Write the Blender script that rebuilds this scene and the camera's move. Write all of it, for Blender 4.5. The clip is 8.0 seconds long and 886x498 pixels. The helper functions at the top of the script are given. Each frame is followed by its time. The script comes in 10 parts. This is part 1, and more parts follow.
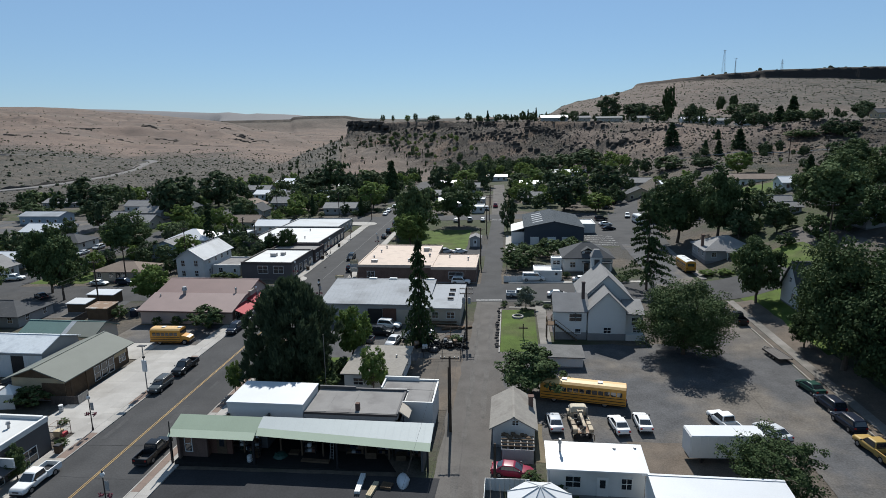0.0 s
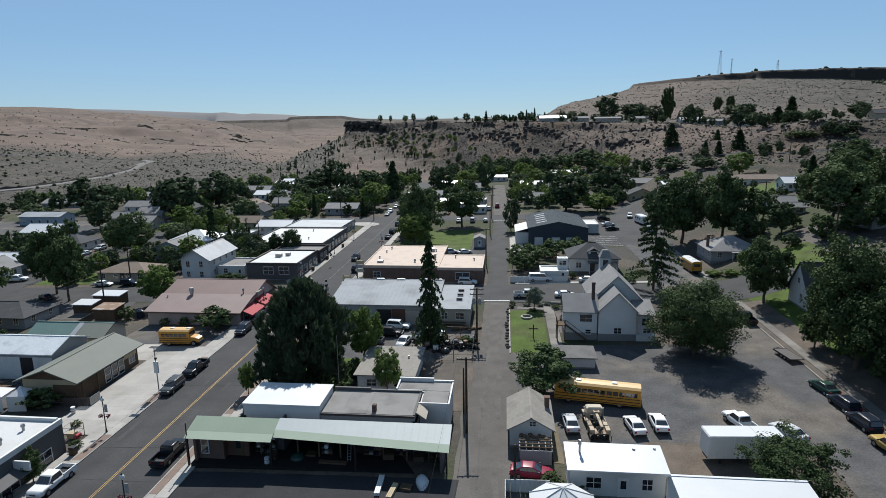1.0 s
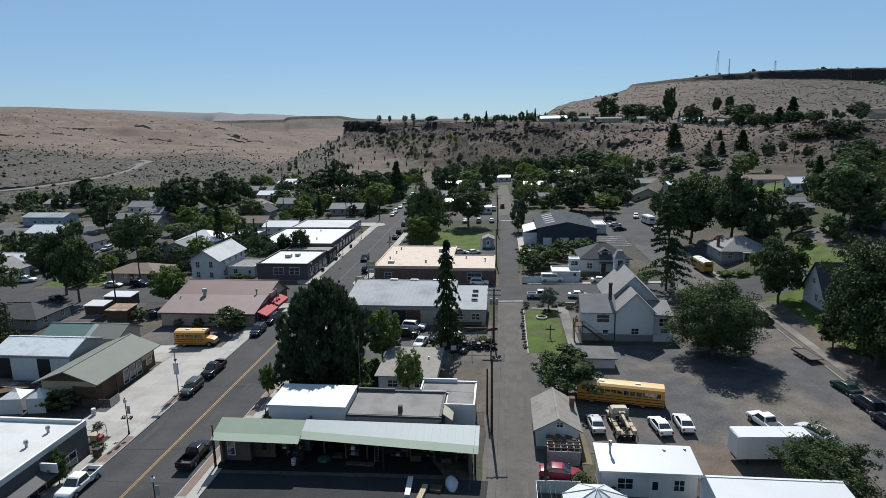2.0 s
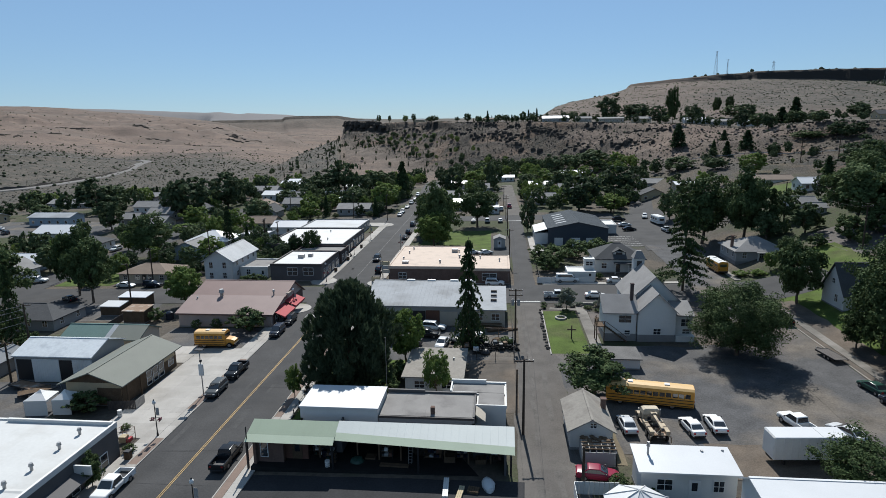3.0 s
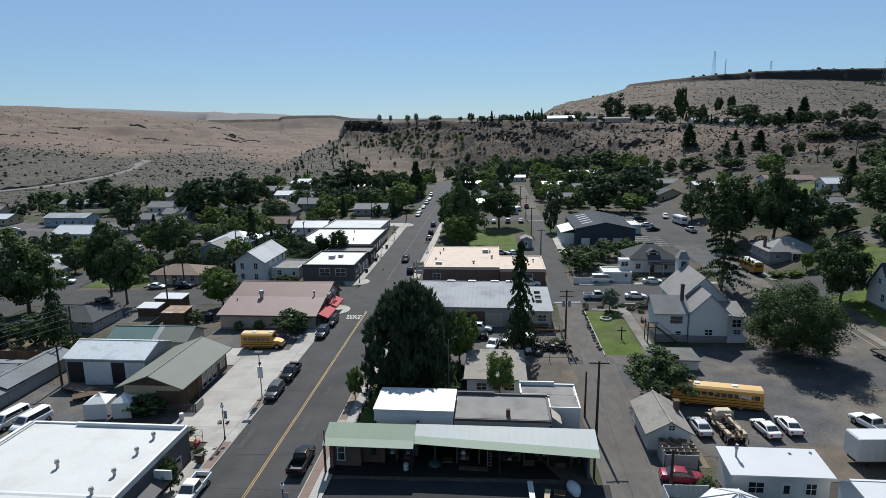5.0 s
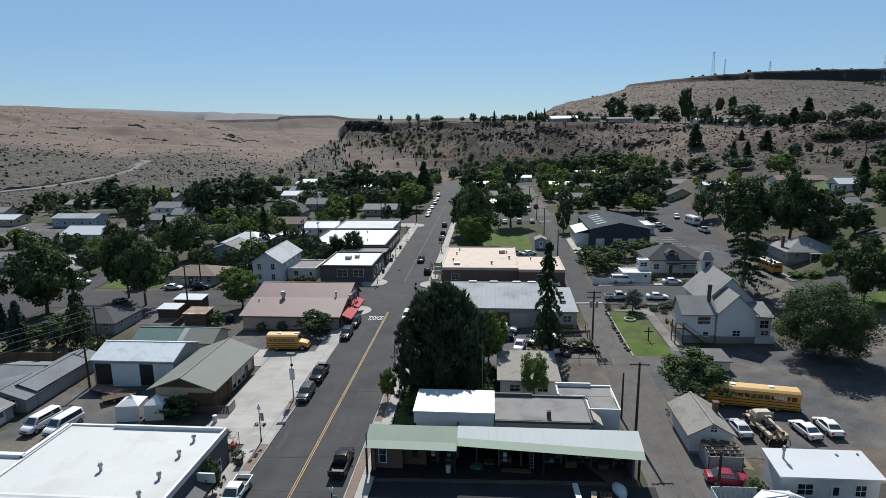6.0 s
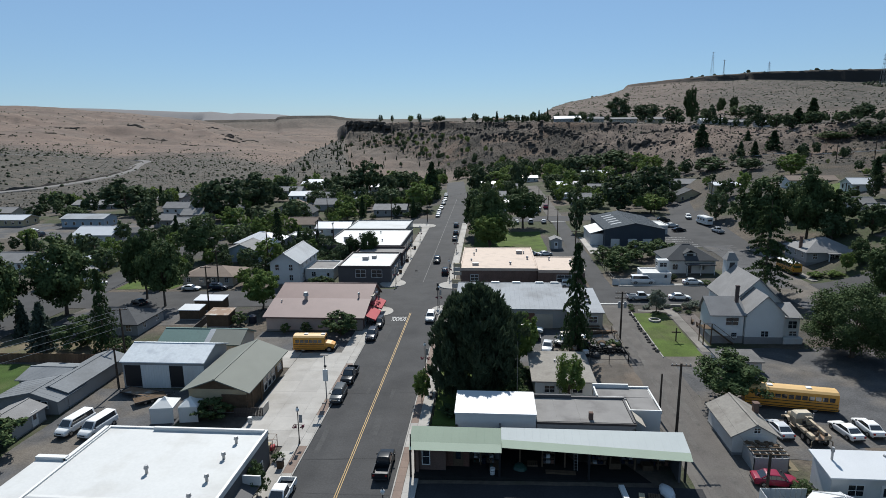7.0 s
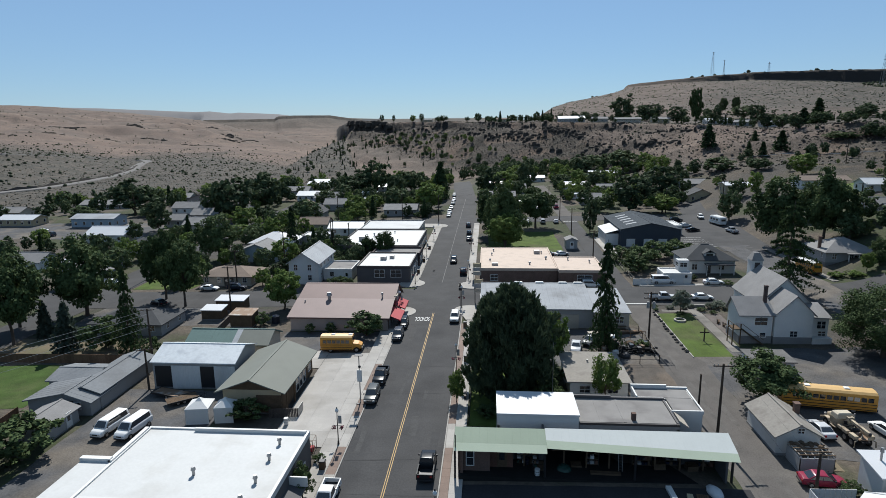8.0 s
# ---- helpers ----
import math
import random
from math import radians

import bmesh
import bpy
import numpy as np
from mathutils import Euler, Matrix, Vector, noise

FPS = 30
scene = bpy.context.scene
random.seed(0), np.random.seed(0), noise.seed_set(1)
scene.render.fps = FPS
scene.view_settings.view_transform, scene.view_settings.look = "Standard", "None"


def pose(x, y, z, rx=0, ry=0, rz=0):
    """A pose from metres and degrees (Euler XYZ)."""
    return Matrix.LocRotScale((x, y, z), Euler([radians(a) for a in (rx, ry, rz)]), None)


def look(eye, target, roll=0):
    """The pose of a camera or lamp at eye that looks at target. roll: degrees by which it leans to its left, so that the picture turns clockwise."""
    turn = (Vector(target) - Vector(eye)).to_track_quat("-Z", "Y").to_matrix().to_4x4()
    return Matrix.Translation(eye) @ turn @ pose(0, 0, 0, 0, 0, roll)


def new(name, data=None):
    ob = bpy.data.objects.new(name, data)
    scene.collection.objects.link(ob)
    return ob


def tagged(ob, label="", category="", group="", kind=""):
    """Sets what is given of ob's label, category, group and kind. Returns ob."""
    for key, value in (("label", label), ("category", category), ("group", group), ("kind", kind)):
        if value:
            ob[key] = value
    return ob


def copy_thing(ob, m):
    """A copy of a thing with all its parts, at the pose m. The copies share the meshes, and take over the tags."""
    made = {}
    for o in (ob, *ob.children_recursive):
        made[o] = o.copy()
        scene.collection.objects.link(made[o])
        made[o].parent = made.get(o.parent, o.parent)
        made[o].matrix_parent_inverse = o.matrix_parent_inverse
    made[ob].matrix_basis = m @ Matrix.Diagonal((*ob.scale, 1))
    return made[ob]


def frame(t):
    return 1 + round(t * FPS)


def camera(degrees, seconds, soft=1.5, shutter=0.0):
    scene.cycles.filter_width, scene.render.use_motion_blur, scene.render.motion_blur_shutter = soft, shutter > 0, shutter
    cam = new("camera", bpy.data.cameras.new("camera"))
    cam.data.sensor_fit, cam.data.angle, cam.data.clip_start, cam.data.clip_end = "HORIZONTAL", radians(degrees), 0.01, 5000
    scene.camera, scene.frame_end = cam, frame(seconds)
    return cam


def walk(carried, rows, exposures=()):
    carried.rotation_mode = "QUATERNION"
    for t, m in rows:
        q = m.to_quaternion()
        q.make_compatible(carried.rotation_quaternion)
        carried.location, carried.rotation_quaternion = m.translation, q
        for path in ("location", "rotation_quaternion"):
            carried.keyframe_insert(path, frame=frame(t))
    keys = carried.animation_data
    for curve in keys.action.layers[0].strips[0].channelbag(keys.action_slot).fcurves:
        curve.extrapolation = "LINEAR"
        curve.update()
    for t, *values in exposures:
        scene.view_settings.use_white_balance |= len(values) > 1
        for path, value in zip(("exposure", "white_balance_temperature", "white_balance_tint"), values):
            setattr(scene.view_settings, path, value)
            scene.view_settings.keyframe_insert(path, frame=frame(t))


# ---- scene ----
cam = camera(73.8, 8.0, soft=0.5)
METRES, EYE, TILT, LEAN, TURN = 35.95, 40.0, 0.0, 0.0, 6.5
ROWS = [
    (0.0, 0.0, 0.0, 0.0, -0.18, -11.74, 0.85),
    (0.5, -0.0308, 0.0011, 0.0012, -0.38, -11.73, 0.84),
    (1.0, -0.0704, 0.0026, 0.0034, -0.56, -11.73, 0.81),
    (1.5, -0.1167, 0.0047, 0.0049, -0.71, -11.72, 0.8),
    (3.0, -0.2884, 0.0152, 0.0098, -1.1, -11.74, 0.77),
    (3.5, -0.3531, 0.0199, 0.0115, -1.22, -11.75, 0.75),
    (4.0, -0.42, 0.0256, 0.013, -1.35, -11.76, 0.74),
    (4.5, -0.4892, 0.0311, 0.0146, -1.46, -11.77, 0.73),
    (6.0, -0.7024, 0.0514, 0.0195, -1.79, -11.77, 0.71),
    (6.5, -0.7756, 0.0575, 0.0213, -1.9, -11.76, 0.69),
    (7.0, -0.8496, 0.0637, 0.0228, -2.01, -11.76, 0.7),
    (7.5, -0.9229, 0.0699, 0.0235, -2.08, -11.76, 0.68),
    (8.0, -0.9966, 0.0761, 0.0239, -2.17, -11.77, 0.67),
]
walk(cam, [(t, pose(0, 0, EYE, TILT, LEAN, TURN) @ pose(METRES * x, METRES * y, METRES * z, 90 + pitch, roll, yaw)) for t, x, y, z, yaw, pitch, roll in ROWS], [(0.0, 0.62, 6200, 8), (8.0, 0.62, 6200, 8)])

# ---- light ----
SUN_AZ, SUN_EL = -4.5, 46.3        # degrees, azimuth from +y towards +x
world = bpy.data.worlds.new("sky")
scene.world = world
world.use_nodes = True
wn = world.node_tree
sky = wn.nodes.new("ShaderNodeTexSky")
sky.sky_type = "NISHITA"
sky.sun_disc = False
sky.sun_elevation = radians(SUN_EL)
sky.sun_rotation = radians(SUN_AZ)
sky.altitude = 300
sky.air_density, sky.dust_density, sky.ozone_density = 1.0, 0.0, 4.0
clear = wn.nodes.new("ShaderNodeMix")            # the clear, dry air of the high desert
clear.data_type, clear.blend_type = "RGBA", "MULTIPLY"
clear.inputs[0].default_value, clear.inputs[7].default_value = 1.0, (0.86, 0.98, 1.08, 1)
wn.links.new(sky.outputs[0], clear.inputs[6])
haze = wn.nodes.new("ShaderNodeMix")             # thin high haze evens the blue out
haze.data_type = "RGBA"
haze.inputs[0].default_value, haze.inputs[7].default_value = 0.45, (5.0, 7.4, 10.4, 1)
wn.links.new(clear.outputs[2], haze.inputs[6])
wn.links.new(haze.outputs[2], wn.nodes["Background"].inputs[0])
wn.nodes["Background"].inputs[1].default_value = 0.047
sun = new("sun", bpy.data.lights.new("sun", "SUN"))
sun.data.energy, sun.data.angle, sun.data.color = 4.8, radians(0.53), (1.0, 0.95, 0.88)
sd = Vector((math.sin(radians(SUN_AZ)) * math.cos(radians(SUN_EL)), math.cos(radians(SUN_AZ)) * math.cos(radians(SUN_EL)), math.sin(radians(SUN_EL))))
sun.matrix_world = look(sd * 300, (0, 0, 0))

# ---- materials ----
def mat(name, base, rough=0.8, metal=0.0, var=0.18, scale=0.6, fine=9.0, bump=0.15, stain=None, amount=0.35, patch=0.15, obj_var=0.0):
    """A surface with broad patches, fine grain and relief; stain is a second colour laid over it in patches."""
    m = bpy.data.materials.new(name)
    m.use_nodes = True
    nt = m.node_tree
    n, l = nt.nodes, nt.links
    b = n["Principled BSDF"]
    b.inputs["Roughness"].default_value, b.inputs["Metallic"].default_value = rough, metal
    b.inputs["Specular IOR Level"].default_value = 0.12 if rough >= 0.85 else 0.4
    geo = n.new("ShaderNodeNewGeometry")
    big, small = n.new("ShaderNodeTexNoise"), n.new("ShaderNodeTexNoise")
    for t, s, d in ((big, scale, 4), (small, fine, 3)):
        t.inputs["Scale"].default_value, t.inputs["Detail"].default_value = s, d
        l.new(geo.outputs["Position"], t.inputs["Vector"])
    add = n.new("ShaderNodeMath")
    add.operation = "ADD"
    l.new(big.outputs["Fac"], add.inputs[0])
    l.new(small.outputs["Fac"], add.inputs[1])
    ramp = n.new("ShaderNodeMapRange")
    ramp.inputs["From Min"].default_value, ramp.inputs["From Max"].default_value = 0.65, 1.35
    ramp.inputs["To Min"].default_value, ramp.inputs["To Max"].default_value = 1 - var, 1 + var
    l.new(add.outputs[0], ramp.inputs["Value"])
    col = n.new("ShaderNodeVectorMath")
    col.operation = "SCALE"
    l.new(ramp.outputs[0], col.inputs["Scale"])
    if stain:
        blot = n.new("ShaderNodeTexNoise")
        blot.inputs["Scale"].default_value, blot.inputs["Detail"].default_value = patch, 6
        l.new(geo.outputs["Position"], blot.inputs["Vector"])
        edge = n.new("ShaderNodeMapRange")
        edge.inputs["From Min"].default_value, edge.inputs["From Max"].default_value = 0.62 - amount * 0.3, 0.78 - amount * 0.3
        l.new(blot.outputs["Fac"], edge.inputs["Value"])
        mix = n.new("ShaderNodeMix")
        mix.data_type = "RGBA"
        mix.inputs[6].default_value, mix.inputs[7].default_value = (*base, 1), (*stain, 1)
        l.new(edge.outputs[0], mix.inputs[0])
        l.new(mix.outputs[2], col.inputs[0])
    else:
        col.inputs[0].default_value = base
    last = col
    if obj_var:
        info = n.new("ShaderNodeObjectInfo")
        r2 = n.new("ShaderNodeMapRange")
        r2.inputs["To Min"].default_value, r2.inputs["To Max"].default_value = 1 - obj_var, 1 + obj_var
        l.new(info.outputs["Random"], r2.inputs["Value"])
        last = n.new("ShaderNodeVectorMath")
        last.operation = "SCALE"
        l.new(col.outputs[0], last.inputs[0])
        l.new(r2.outputs[0], last.inputs["Scale"])
    l.new(last.outputs[0], b.inputs["Base Color"])
    if bump:
        bp = n.new("ShaderNodeBump")
        bp.inputs["Strength"].default_value, bp.inputs["Distance"].default_value = bump, 0.05
        l.new(small.outputs["Fac"], bp.inputs["Height"])
        l.new(bp.outputs[0], b.inputs["Normal"])
    return m


def leaf_mat(name, base, warm, trans=0.25):
    m = bpy.data.materials.new(name)
    m.use_nodes = True
    nt = m.node_tree
    n, l = nt.nodes, nt.links
    b, out = n["Principled BSDF"], n["Material Output"]
    b.inputs["Roughness"].default_value = 0.85
    b.inputs["Specular IOR Level"].default_value = 0.08
    geo, info = n.new("ShaderNodeNewGeometry"), n.new("ShaderNodeObjectInfo")
    mix = n.new("ShaderNodeMix")
    mix.data_type = "RGBA"
    mix.inputs[6].default_value, mix.inputs[7].default_value = (*base, 1), (*warm, 1)
    avg = n.new("ShaderNodeMath")
    avg.operation = "MULTIPLY_ADD"
    avg.inputs[1].default_value = 0.55
    half = n.new("ShaderNodeMath")
    half.operation = "MULTIPLY"
    half.inputs[1].default_value = 0.45
    l.new(info.outputs["Random"], half.inputs[0])
    l.new(geo.outputs["Random Per Island"], avg.inputs[0])
    l.new(half.outputs[0], avg.inputs[2])
    l.new(avg.outputs[0], mix.inputs[0])
    l.new(mix.outputs[2], b.inputs["Base Color"])
    tr = n.new("ShaderNodeBsdfTranslucent")
    l.new(mix.outputs[2], tr.inputs[0])
    sh = n.new("ShaderNodeMixShader")
    sh.inputs[0].default_value = trans
    l.new(b.outputs[0], sh.inputs[1])
    l.new(tr.outputs[0], sh.inputs[2])
    l.new(sh.outputs[0], out.inputs[0])
    return m


ASPHALT = mat("asphalt", (0.05, 0.0495, 0.05), 0.9, var=0.2, scale=0.25, fine=5, stain=(0.041, 0.041, 0.042), patch=0.12)
LOT = mat("lot_gravel", (0.07, 0.07, 0.072), 0.95, var=0.34, scale=0.35, fine=4.5, stain=(0.108, 0.096, 0.083), amount=0.55, patch=0.1, bump=0.5)
ALLEY = mat("alley_gravel", (0.088, 0.081, 0.075), 0.95, var=0.28, scale=0.3, fine=8, stain=(0.097, 0.09, 0.082), amount=0.5, patch=0.2)
DIRT = mat("dirt", (0.105, 0.086, 0.069), 0.95, var=0.3, scale=0.4, fine=6, stain=(0.078, 0.069, 0.06), amount=0.5)
CONCRETE = mat("concrete", (0.289, 0.275, 0.255), 0.85, var=0.12, scale=0.5, fine=10, stain=(0.227, 0.213, 0.193), obj_var=0.07)
OLD_CONCRETE = mat("old_grey_concrete", (0.165, 0.154, 0.14), 0.9, var=0.2, scale=0.5, fine=8, stain=(0.11, 0.102, 0.092), amount=0.5, obj_var=0.12)
PAVER = mat("brown_paver", (0.165, 0.124, 0.103), 0.85, var=0.15, obj_var=0.08)
KERB = mat("kerb_concrete", (0.275, 0.261, 0.241), 0.85)
GRASS = mat("lawn_grass", (0.056, 0.083, 0.018), 0.95, var=0.4, scale=0.35, fine=6, stain=(0.066, 0.078, 0.028), amount=0.4, bump=0.5)
DRYGRASS = mat("dry_grass", (0.125, 0.102, 0.07), 0.95, var=0.3, scale=0.3, fine=9, stain=(0.075, 0.075, 0.042), amount=0.45, bump=0.4)
FAINT = mat("faint_road_paint", (0.14, 0.139, 0.136), 0.85, var=0.35, fine=4)
YELLOW = mat("yellow_road_paint", (0.292, 0.181, 0.052), 0.7, var=0.25, fine=5)
WHITELINE = mat("white_road_paint", (0.482, 0.482, 0.468), 0.7, var=0.2, fine=5)

YARD = mat("dark_yard_asphalt", (0.03, 0.03, 0.032), 0.9, var=0.25, scale=0.3, fine=5, stain=(0.028, 0.028, 0.03), patch=0.2)
# lawn green darkened to carry the shade of the trees beside it
SHADED_GRASS = mat("tree_shaded_lawn", (0.036, 0.062, 0.014), 0.95, var=0.4, scale=0.35, fine=6, stain=(0.05, 0.066, 0.022), amount=0.4, bump=0.5)
LANE_METAL = mat("weathered_lane_roof", (0.15, 0.158, 0.166), 0.85, 0.0, var=0.14, scale=0.3, fine=3, bump=0.03, stain=(0.11, 0.114, 0.118))
GRAVEL_ROOF = mat("gravelled_flat_roof", (0.11, 0.107, 0.104), 0.95, var=0.25, scale=0.5, fine=5)
# near-black so that the shade below the canopies sits in the colour
SHADED_INSIDE = mat("shaded_store_inside", (0.016, 0.016, 0.016), 0.9, var=0.3)
WHITE_ROOF = mat("white_membrane_roof", (0.41, 0.413, 0.405), 0.7, var=0.05, scale=0.3, fine=3, stain=(0.37, 0.368, 0.355), amount=0.35, patch=0.25)
WHITE_METAL = mat("white_metal_roof", (0.47, 0.478, 0.485), 0.4, 0.0, var=0.05, scale=0.4, bump=0.03)
BLUEGREY_METAL = mat("galvanised_metal_roof", (0.25, 0.265, 0.28), 0.62, 0.0, var=0.1, scale=0.35, fine=3, bump=0.03, stain=(0.2, 0.208, 0.216))
DULL_METAL = mat("dull_galvanised_roof", (0.2, 0.214, 0.23), 0.8, 0.0, var=0.12, scale=0.35, fine=3, bump=0.03, stain=(0.13, 0.138, 0.147))
# bright bluish base colour carries the sky's reflection off the metal
SKY_SHEEN_METAL = mat("sky_sheen_galvanised_roof", (0.46, 0.485, 0.5), 0.45, 0.0, var=0.1, scale=0.5, fine=2.5, bump=0.03, stain=(0.34, 0.36, 0.38), patch=0.5)
CANOPY_METAL = mat("pale_green_metal_roof", (0.345, 0.37, 0.362), 0.65, 0.0, var=0.06, scale=0.4, bump=0.03)
GREEN_METAL = mat("sage_green_metal_roof", (0.168, 0.213, 0.158), 0.75, 0.0, var=0.08, scale=0.4, bump=0.03)
BAND = mat("pale_green_band", (0.42, 0.47, 0.35), 0.75, 0.0, var=0.05, scale=0.4, bump=0.03)
OLIVE_METAL = mat("grey_green_metal_roof", (0.118, 0.126, 0.108), 0.8, 0.0, var=0.08, scale=0.4, bump=0.03)
TEAL_METAL = mat("teal_metal_roof", (0.069, 0.124, 0.114), 0.75, 0.0, var=0.08, scale=0.4)
CREAM_ROOF = mat("cream_membrane_roof", (0.4, 0.318, 0.257), 0.8, var=0.1, scale=0.3, fine=3, stain=(0.31, 0.25, 0.205), patch=0.3)
GREY_ROOF = mat("grey_roll_roofing", (0.186, 0.179, 0.172), 0.9, var=0.15, scale=0.4, stain=(0.138, 0.131, 0.127), patch=0.3)
WARM_ROOF = mat("worn_beige_roofing", (0.205, 0.192, 0.172), 0.9, var=0.16, scale=0.4, fine=3, stain=(0.15, 0.138, 0.124), patch=0.4)
SHINGLE = mat("grey_shingle", (0.186, 0.182, 0.179), 0.9, var=0.16, scale=0.5, fine=7, bump=0.4)
DARK_SHINGLE = mat("charcoal_shingle", (0.058, 0.06, 0.063), 0.9, var=0.16, scale=0.5, fine=7, bump=0.4)
BROWN_SHINGLE = mat("brown_shingle", (0.165, 0.131, 0.107), 0.9, var=0.16, scale=0.5, fine=7, bump=0.4)
PINK_ROOF = mat("faded_red_metal_roof", (0.178, 0.126, 0.115), 0.7, var=0.1, scale=0.4)
PINK_DARK = mat("rust_red_metal_roof", (0.13, 0.08, 0.072), 0.7, var=0.12, scale=0.4)
NAVY_METAL = mat("dark_blue_metal_roof", (0.044, 0.053, 0.062), 0.9, 0.0, var=0.1)
NAVY_WALL = mat("dark_blue_metal_wall", (0.024, 0.034, 0.048), 0.6, var=0.1)
WHITE_WALL = mat("white_painted_siding", (0.495, 0.495, 0.482), 0.75, var=0.06, scale=0.5, stain=(0.413, 0.406, 0.385), amount=0.3)
GREY_WALL = mat("grey_painted_wall", (0.248, 0.248, 0.244), 0.8, var=0.08, scale=0.5)
DARKGREY_WALL = mat("dark_grey_wall", (0.069, 0.067, 0.069), 0.8, var=0.12)
BRICK = mat("brown_brick_wall", (0.117, 0.079, 0.065), 0.9, var=0.22, scale=0.8, fine=5)
DARK_BRICK = mat("dark_brick_wall", (0.069, 0.055, 0.052), 0.9, var=0.22, scale=0.8, fine=5)
TAN_WALL = mat("tan_siding", (0.36, 0.3, 0.2), 0.85, var=0.12)
BEIGE_WALL = mat("beige_siding", (0.344, 0.31, 0.261), 0.85, var=0.1)
BLUE_WALL = mat("pale_blue_siding", (0.241, 0.296, 0.344), 0.8, var=0.08)
PINK_WALL = mat("pale_pink_wall", (0.33, 0.275, 0.248), 0.8, var=0.08)
RED_BROWN = mat("rust_brown_boards", (0.11, 0.06, 0.045), 0.9, var=0.25)
BARN_WOOD = mat("weathered_brown_wood", (0.089, 0.062, 0.041), 0.9, var=0.25, scale=1.2, fine=8)
FENCE_WOOD = mat("brown_fence_wood", (0.138, 0.083, 0.052), 0.9, var=0.25, obj_var=0.12)
POLE_WOOD = mat("dark_pole_wood", (0.052, 0.04, 0.031), 0.9, var=0.25, fine=6)
STONE = mat("dark_garden_stone", (0.07, 0.063, 0.057), 0.95, var=0.3, fine=5)
TRIM = mat("white_trim", (0.516, 0.516, 0.502), 0.6, var=0.04)
DARKTRIM = mat("dark_trim", (0.048, 0.041, 0.038), 0.7)
FOUNDATION = mat("grey_foundation", (0.172, 0.172, 0.172), 0.9)
RED_AWNING = mat("red_awning_cloth", (0.289, 0.034, 0.041), 0.8, var=0.1)
PIPE = mat("galvanised_pipe", (0.31, 0.31, 0.31), 0.45, 0.7, var=0.12)
BLACK_METAL = mat("black_metal", (0.02, 0.02, 0.022), 0.5, 0.3)
RUST_METAL = mat("rusty_metal_sheet", (0.172, 0.11, 0.069), 0.75, 0.2, var=0.3, stain=(0.275, 0.261, 0.241), patch=0.6)
GLASS = mat("dark_window_glass", (0.018, 0.022, 0.027), 0.06, var=0.2, bump=0.0)
GLASS.node_tree.nodes["Principled BSDF"].inputs["Specular IOR Level"].default_value = 0.9
GLOBE = mat("frosted_lamp_globe", (0.55, 0.55, 0.537), 0.3, var=0.02)
FLOWERS = mat("flower_basket_plants", (0.151, 0.048, 0.062), 0.9, var=0.4, fine=25)
TYRE = mat("tyre_rubber", (0.02, 0.02, 0.02), 0.9)
RIM = mat("wheel_rim_metal", (0.275, 0.275, 0.282), 0.35, 0.8)
LAMP_WHITE = mat("headlight_lens", (0.482, 0.482, 0.468), 0.15)
LAMP_RED = mat("tail_light_lens", (0.241, 0.014, 0.014), 0.2)
CANVAS = mat("white_canvas", (0.537, 0.537, 0.523), 0.8, var=0.05)
TAN_PAINT = mat("tan_military_paint", (0.34, 0.28, 0.2), 0.8, var=0.2, scale=1.5, stain=(0.17, 0.13, 0.095), amount=0.45, patch=1.2)
OLD_CANVAS = mat("faded_canvas", (0.42, 0.37, 0.29), 0.9, var=0.18, scale=1.2)
BUS_YELLOW = mat("school_bus_yellow_paint", (0.427, 0.2, 0.024), 0.4, var=0.07)
BUS_ROOF = mat("light_bus_roof_paint", (0.454, 0.289, 0.11), 0.5, var=0.08)
BARK = mat("tree_bark", (0.09, 0.07, 0.055), 0.95, var=0.3, fine=12, bump=0.5)
BRASS_PINE = mat("pine_bark", (0.11, 0.07, 0.05), 0.95, var=0.3, fine=12, bump=0.5)

GRADE_ROAD = mat("worn_grade_road", (0.135, 0.128, 0.122), 0.95, var=0.2)
LEAF = leaf_mat("broad_leaves", (0.03, 0.05, 0.02), (0.096, 0.13, 0.053), 0.16)
# far trees: leaves lighter and bluer, with distance haze put into the colour
LEAF_FAR = leaf_mat("hazed_far_leaves", (0.036, 0.056, 0.026), (0.1, 0.132, 0.062), 0.18)
LEAF_FARDARK = leaf_mat("hazed_far_dark_leaves", (0.026, 0.043, 0.022), (0.074, 0.1, 0.051), 0.22)
LEAF_LIGHT = leaf_mat("light_green_leaves", (0.08, 0.125, 0.034), (0.135, 0.18, 0.052), 0.3)
LEAF_DARK = leaf_mat("dark_broad_leaves", (0.02, 0.036, 0.015), (0.066, 0.094, 0.037), 0.14)
NEEDLE = leaf_mat("pine_needles", (0.016, 0.032, 0.015), (0.05, 0.075, 0.03), 0.22)
PINE_NEEDLE = leaf_mat("soft_pine_needles", (0.024, 0.04, 0.023), (0.084, 0.112, 0.062), 0.16)
NEEDLE_BLUE = leaf_mat("blue_green_needles", (0.035, 0.05, 0.038), (0.065, 0.082, 0.06), 0.22)
SAGE = leaf_mat("sage_leaves", (0.062, 0.062, 0.047), (0.1, 0.094, 0.07), 0.15)
LEAF_GREY = leaf_mat("grey_green_leaves", (0.11, 0.13, 0.1), (0.17, 0.19, 0.15), 0.3)
JUNIPER = leaf_mat("juniper_leaves", (0.035, 0.046, 0.027), (0.062, 0.072, 0.042), 0.15)

# ---- the lie of the land ----
CX, CY = -18.0, 0.0


def sp(v, s):
    return s * math.log1p(math.exp(min(50.0, v / s)))


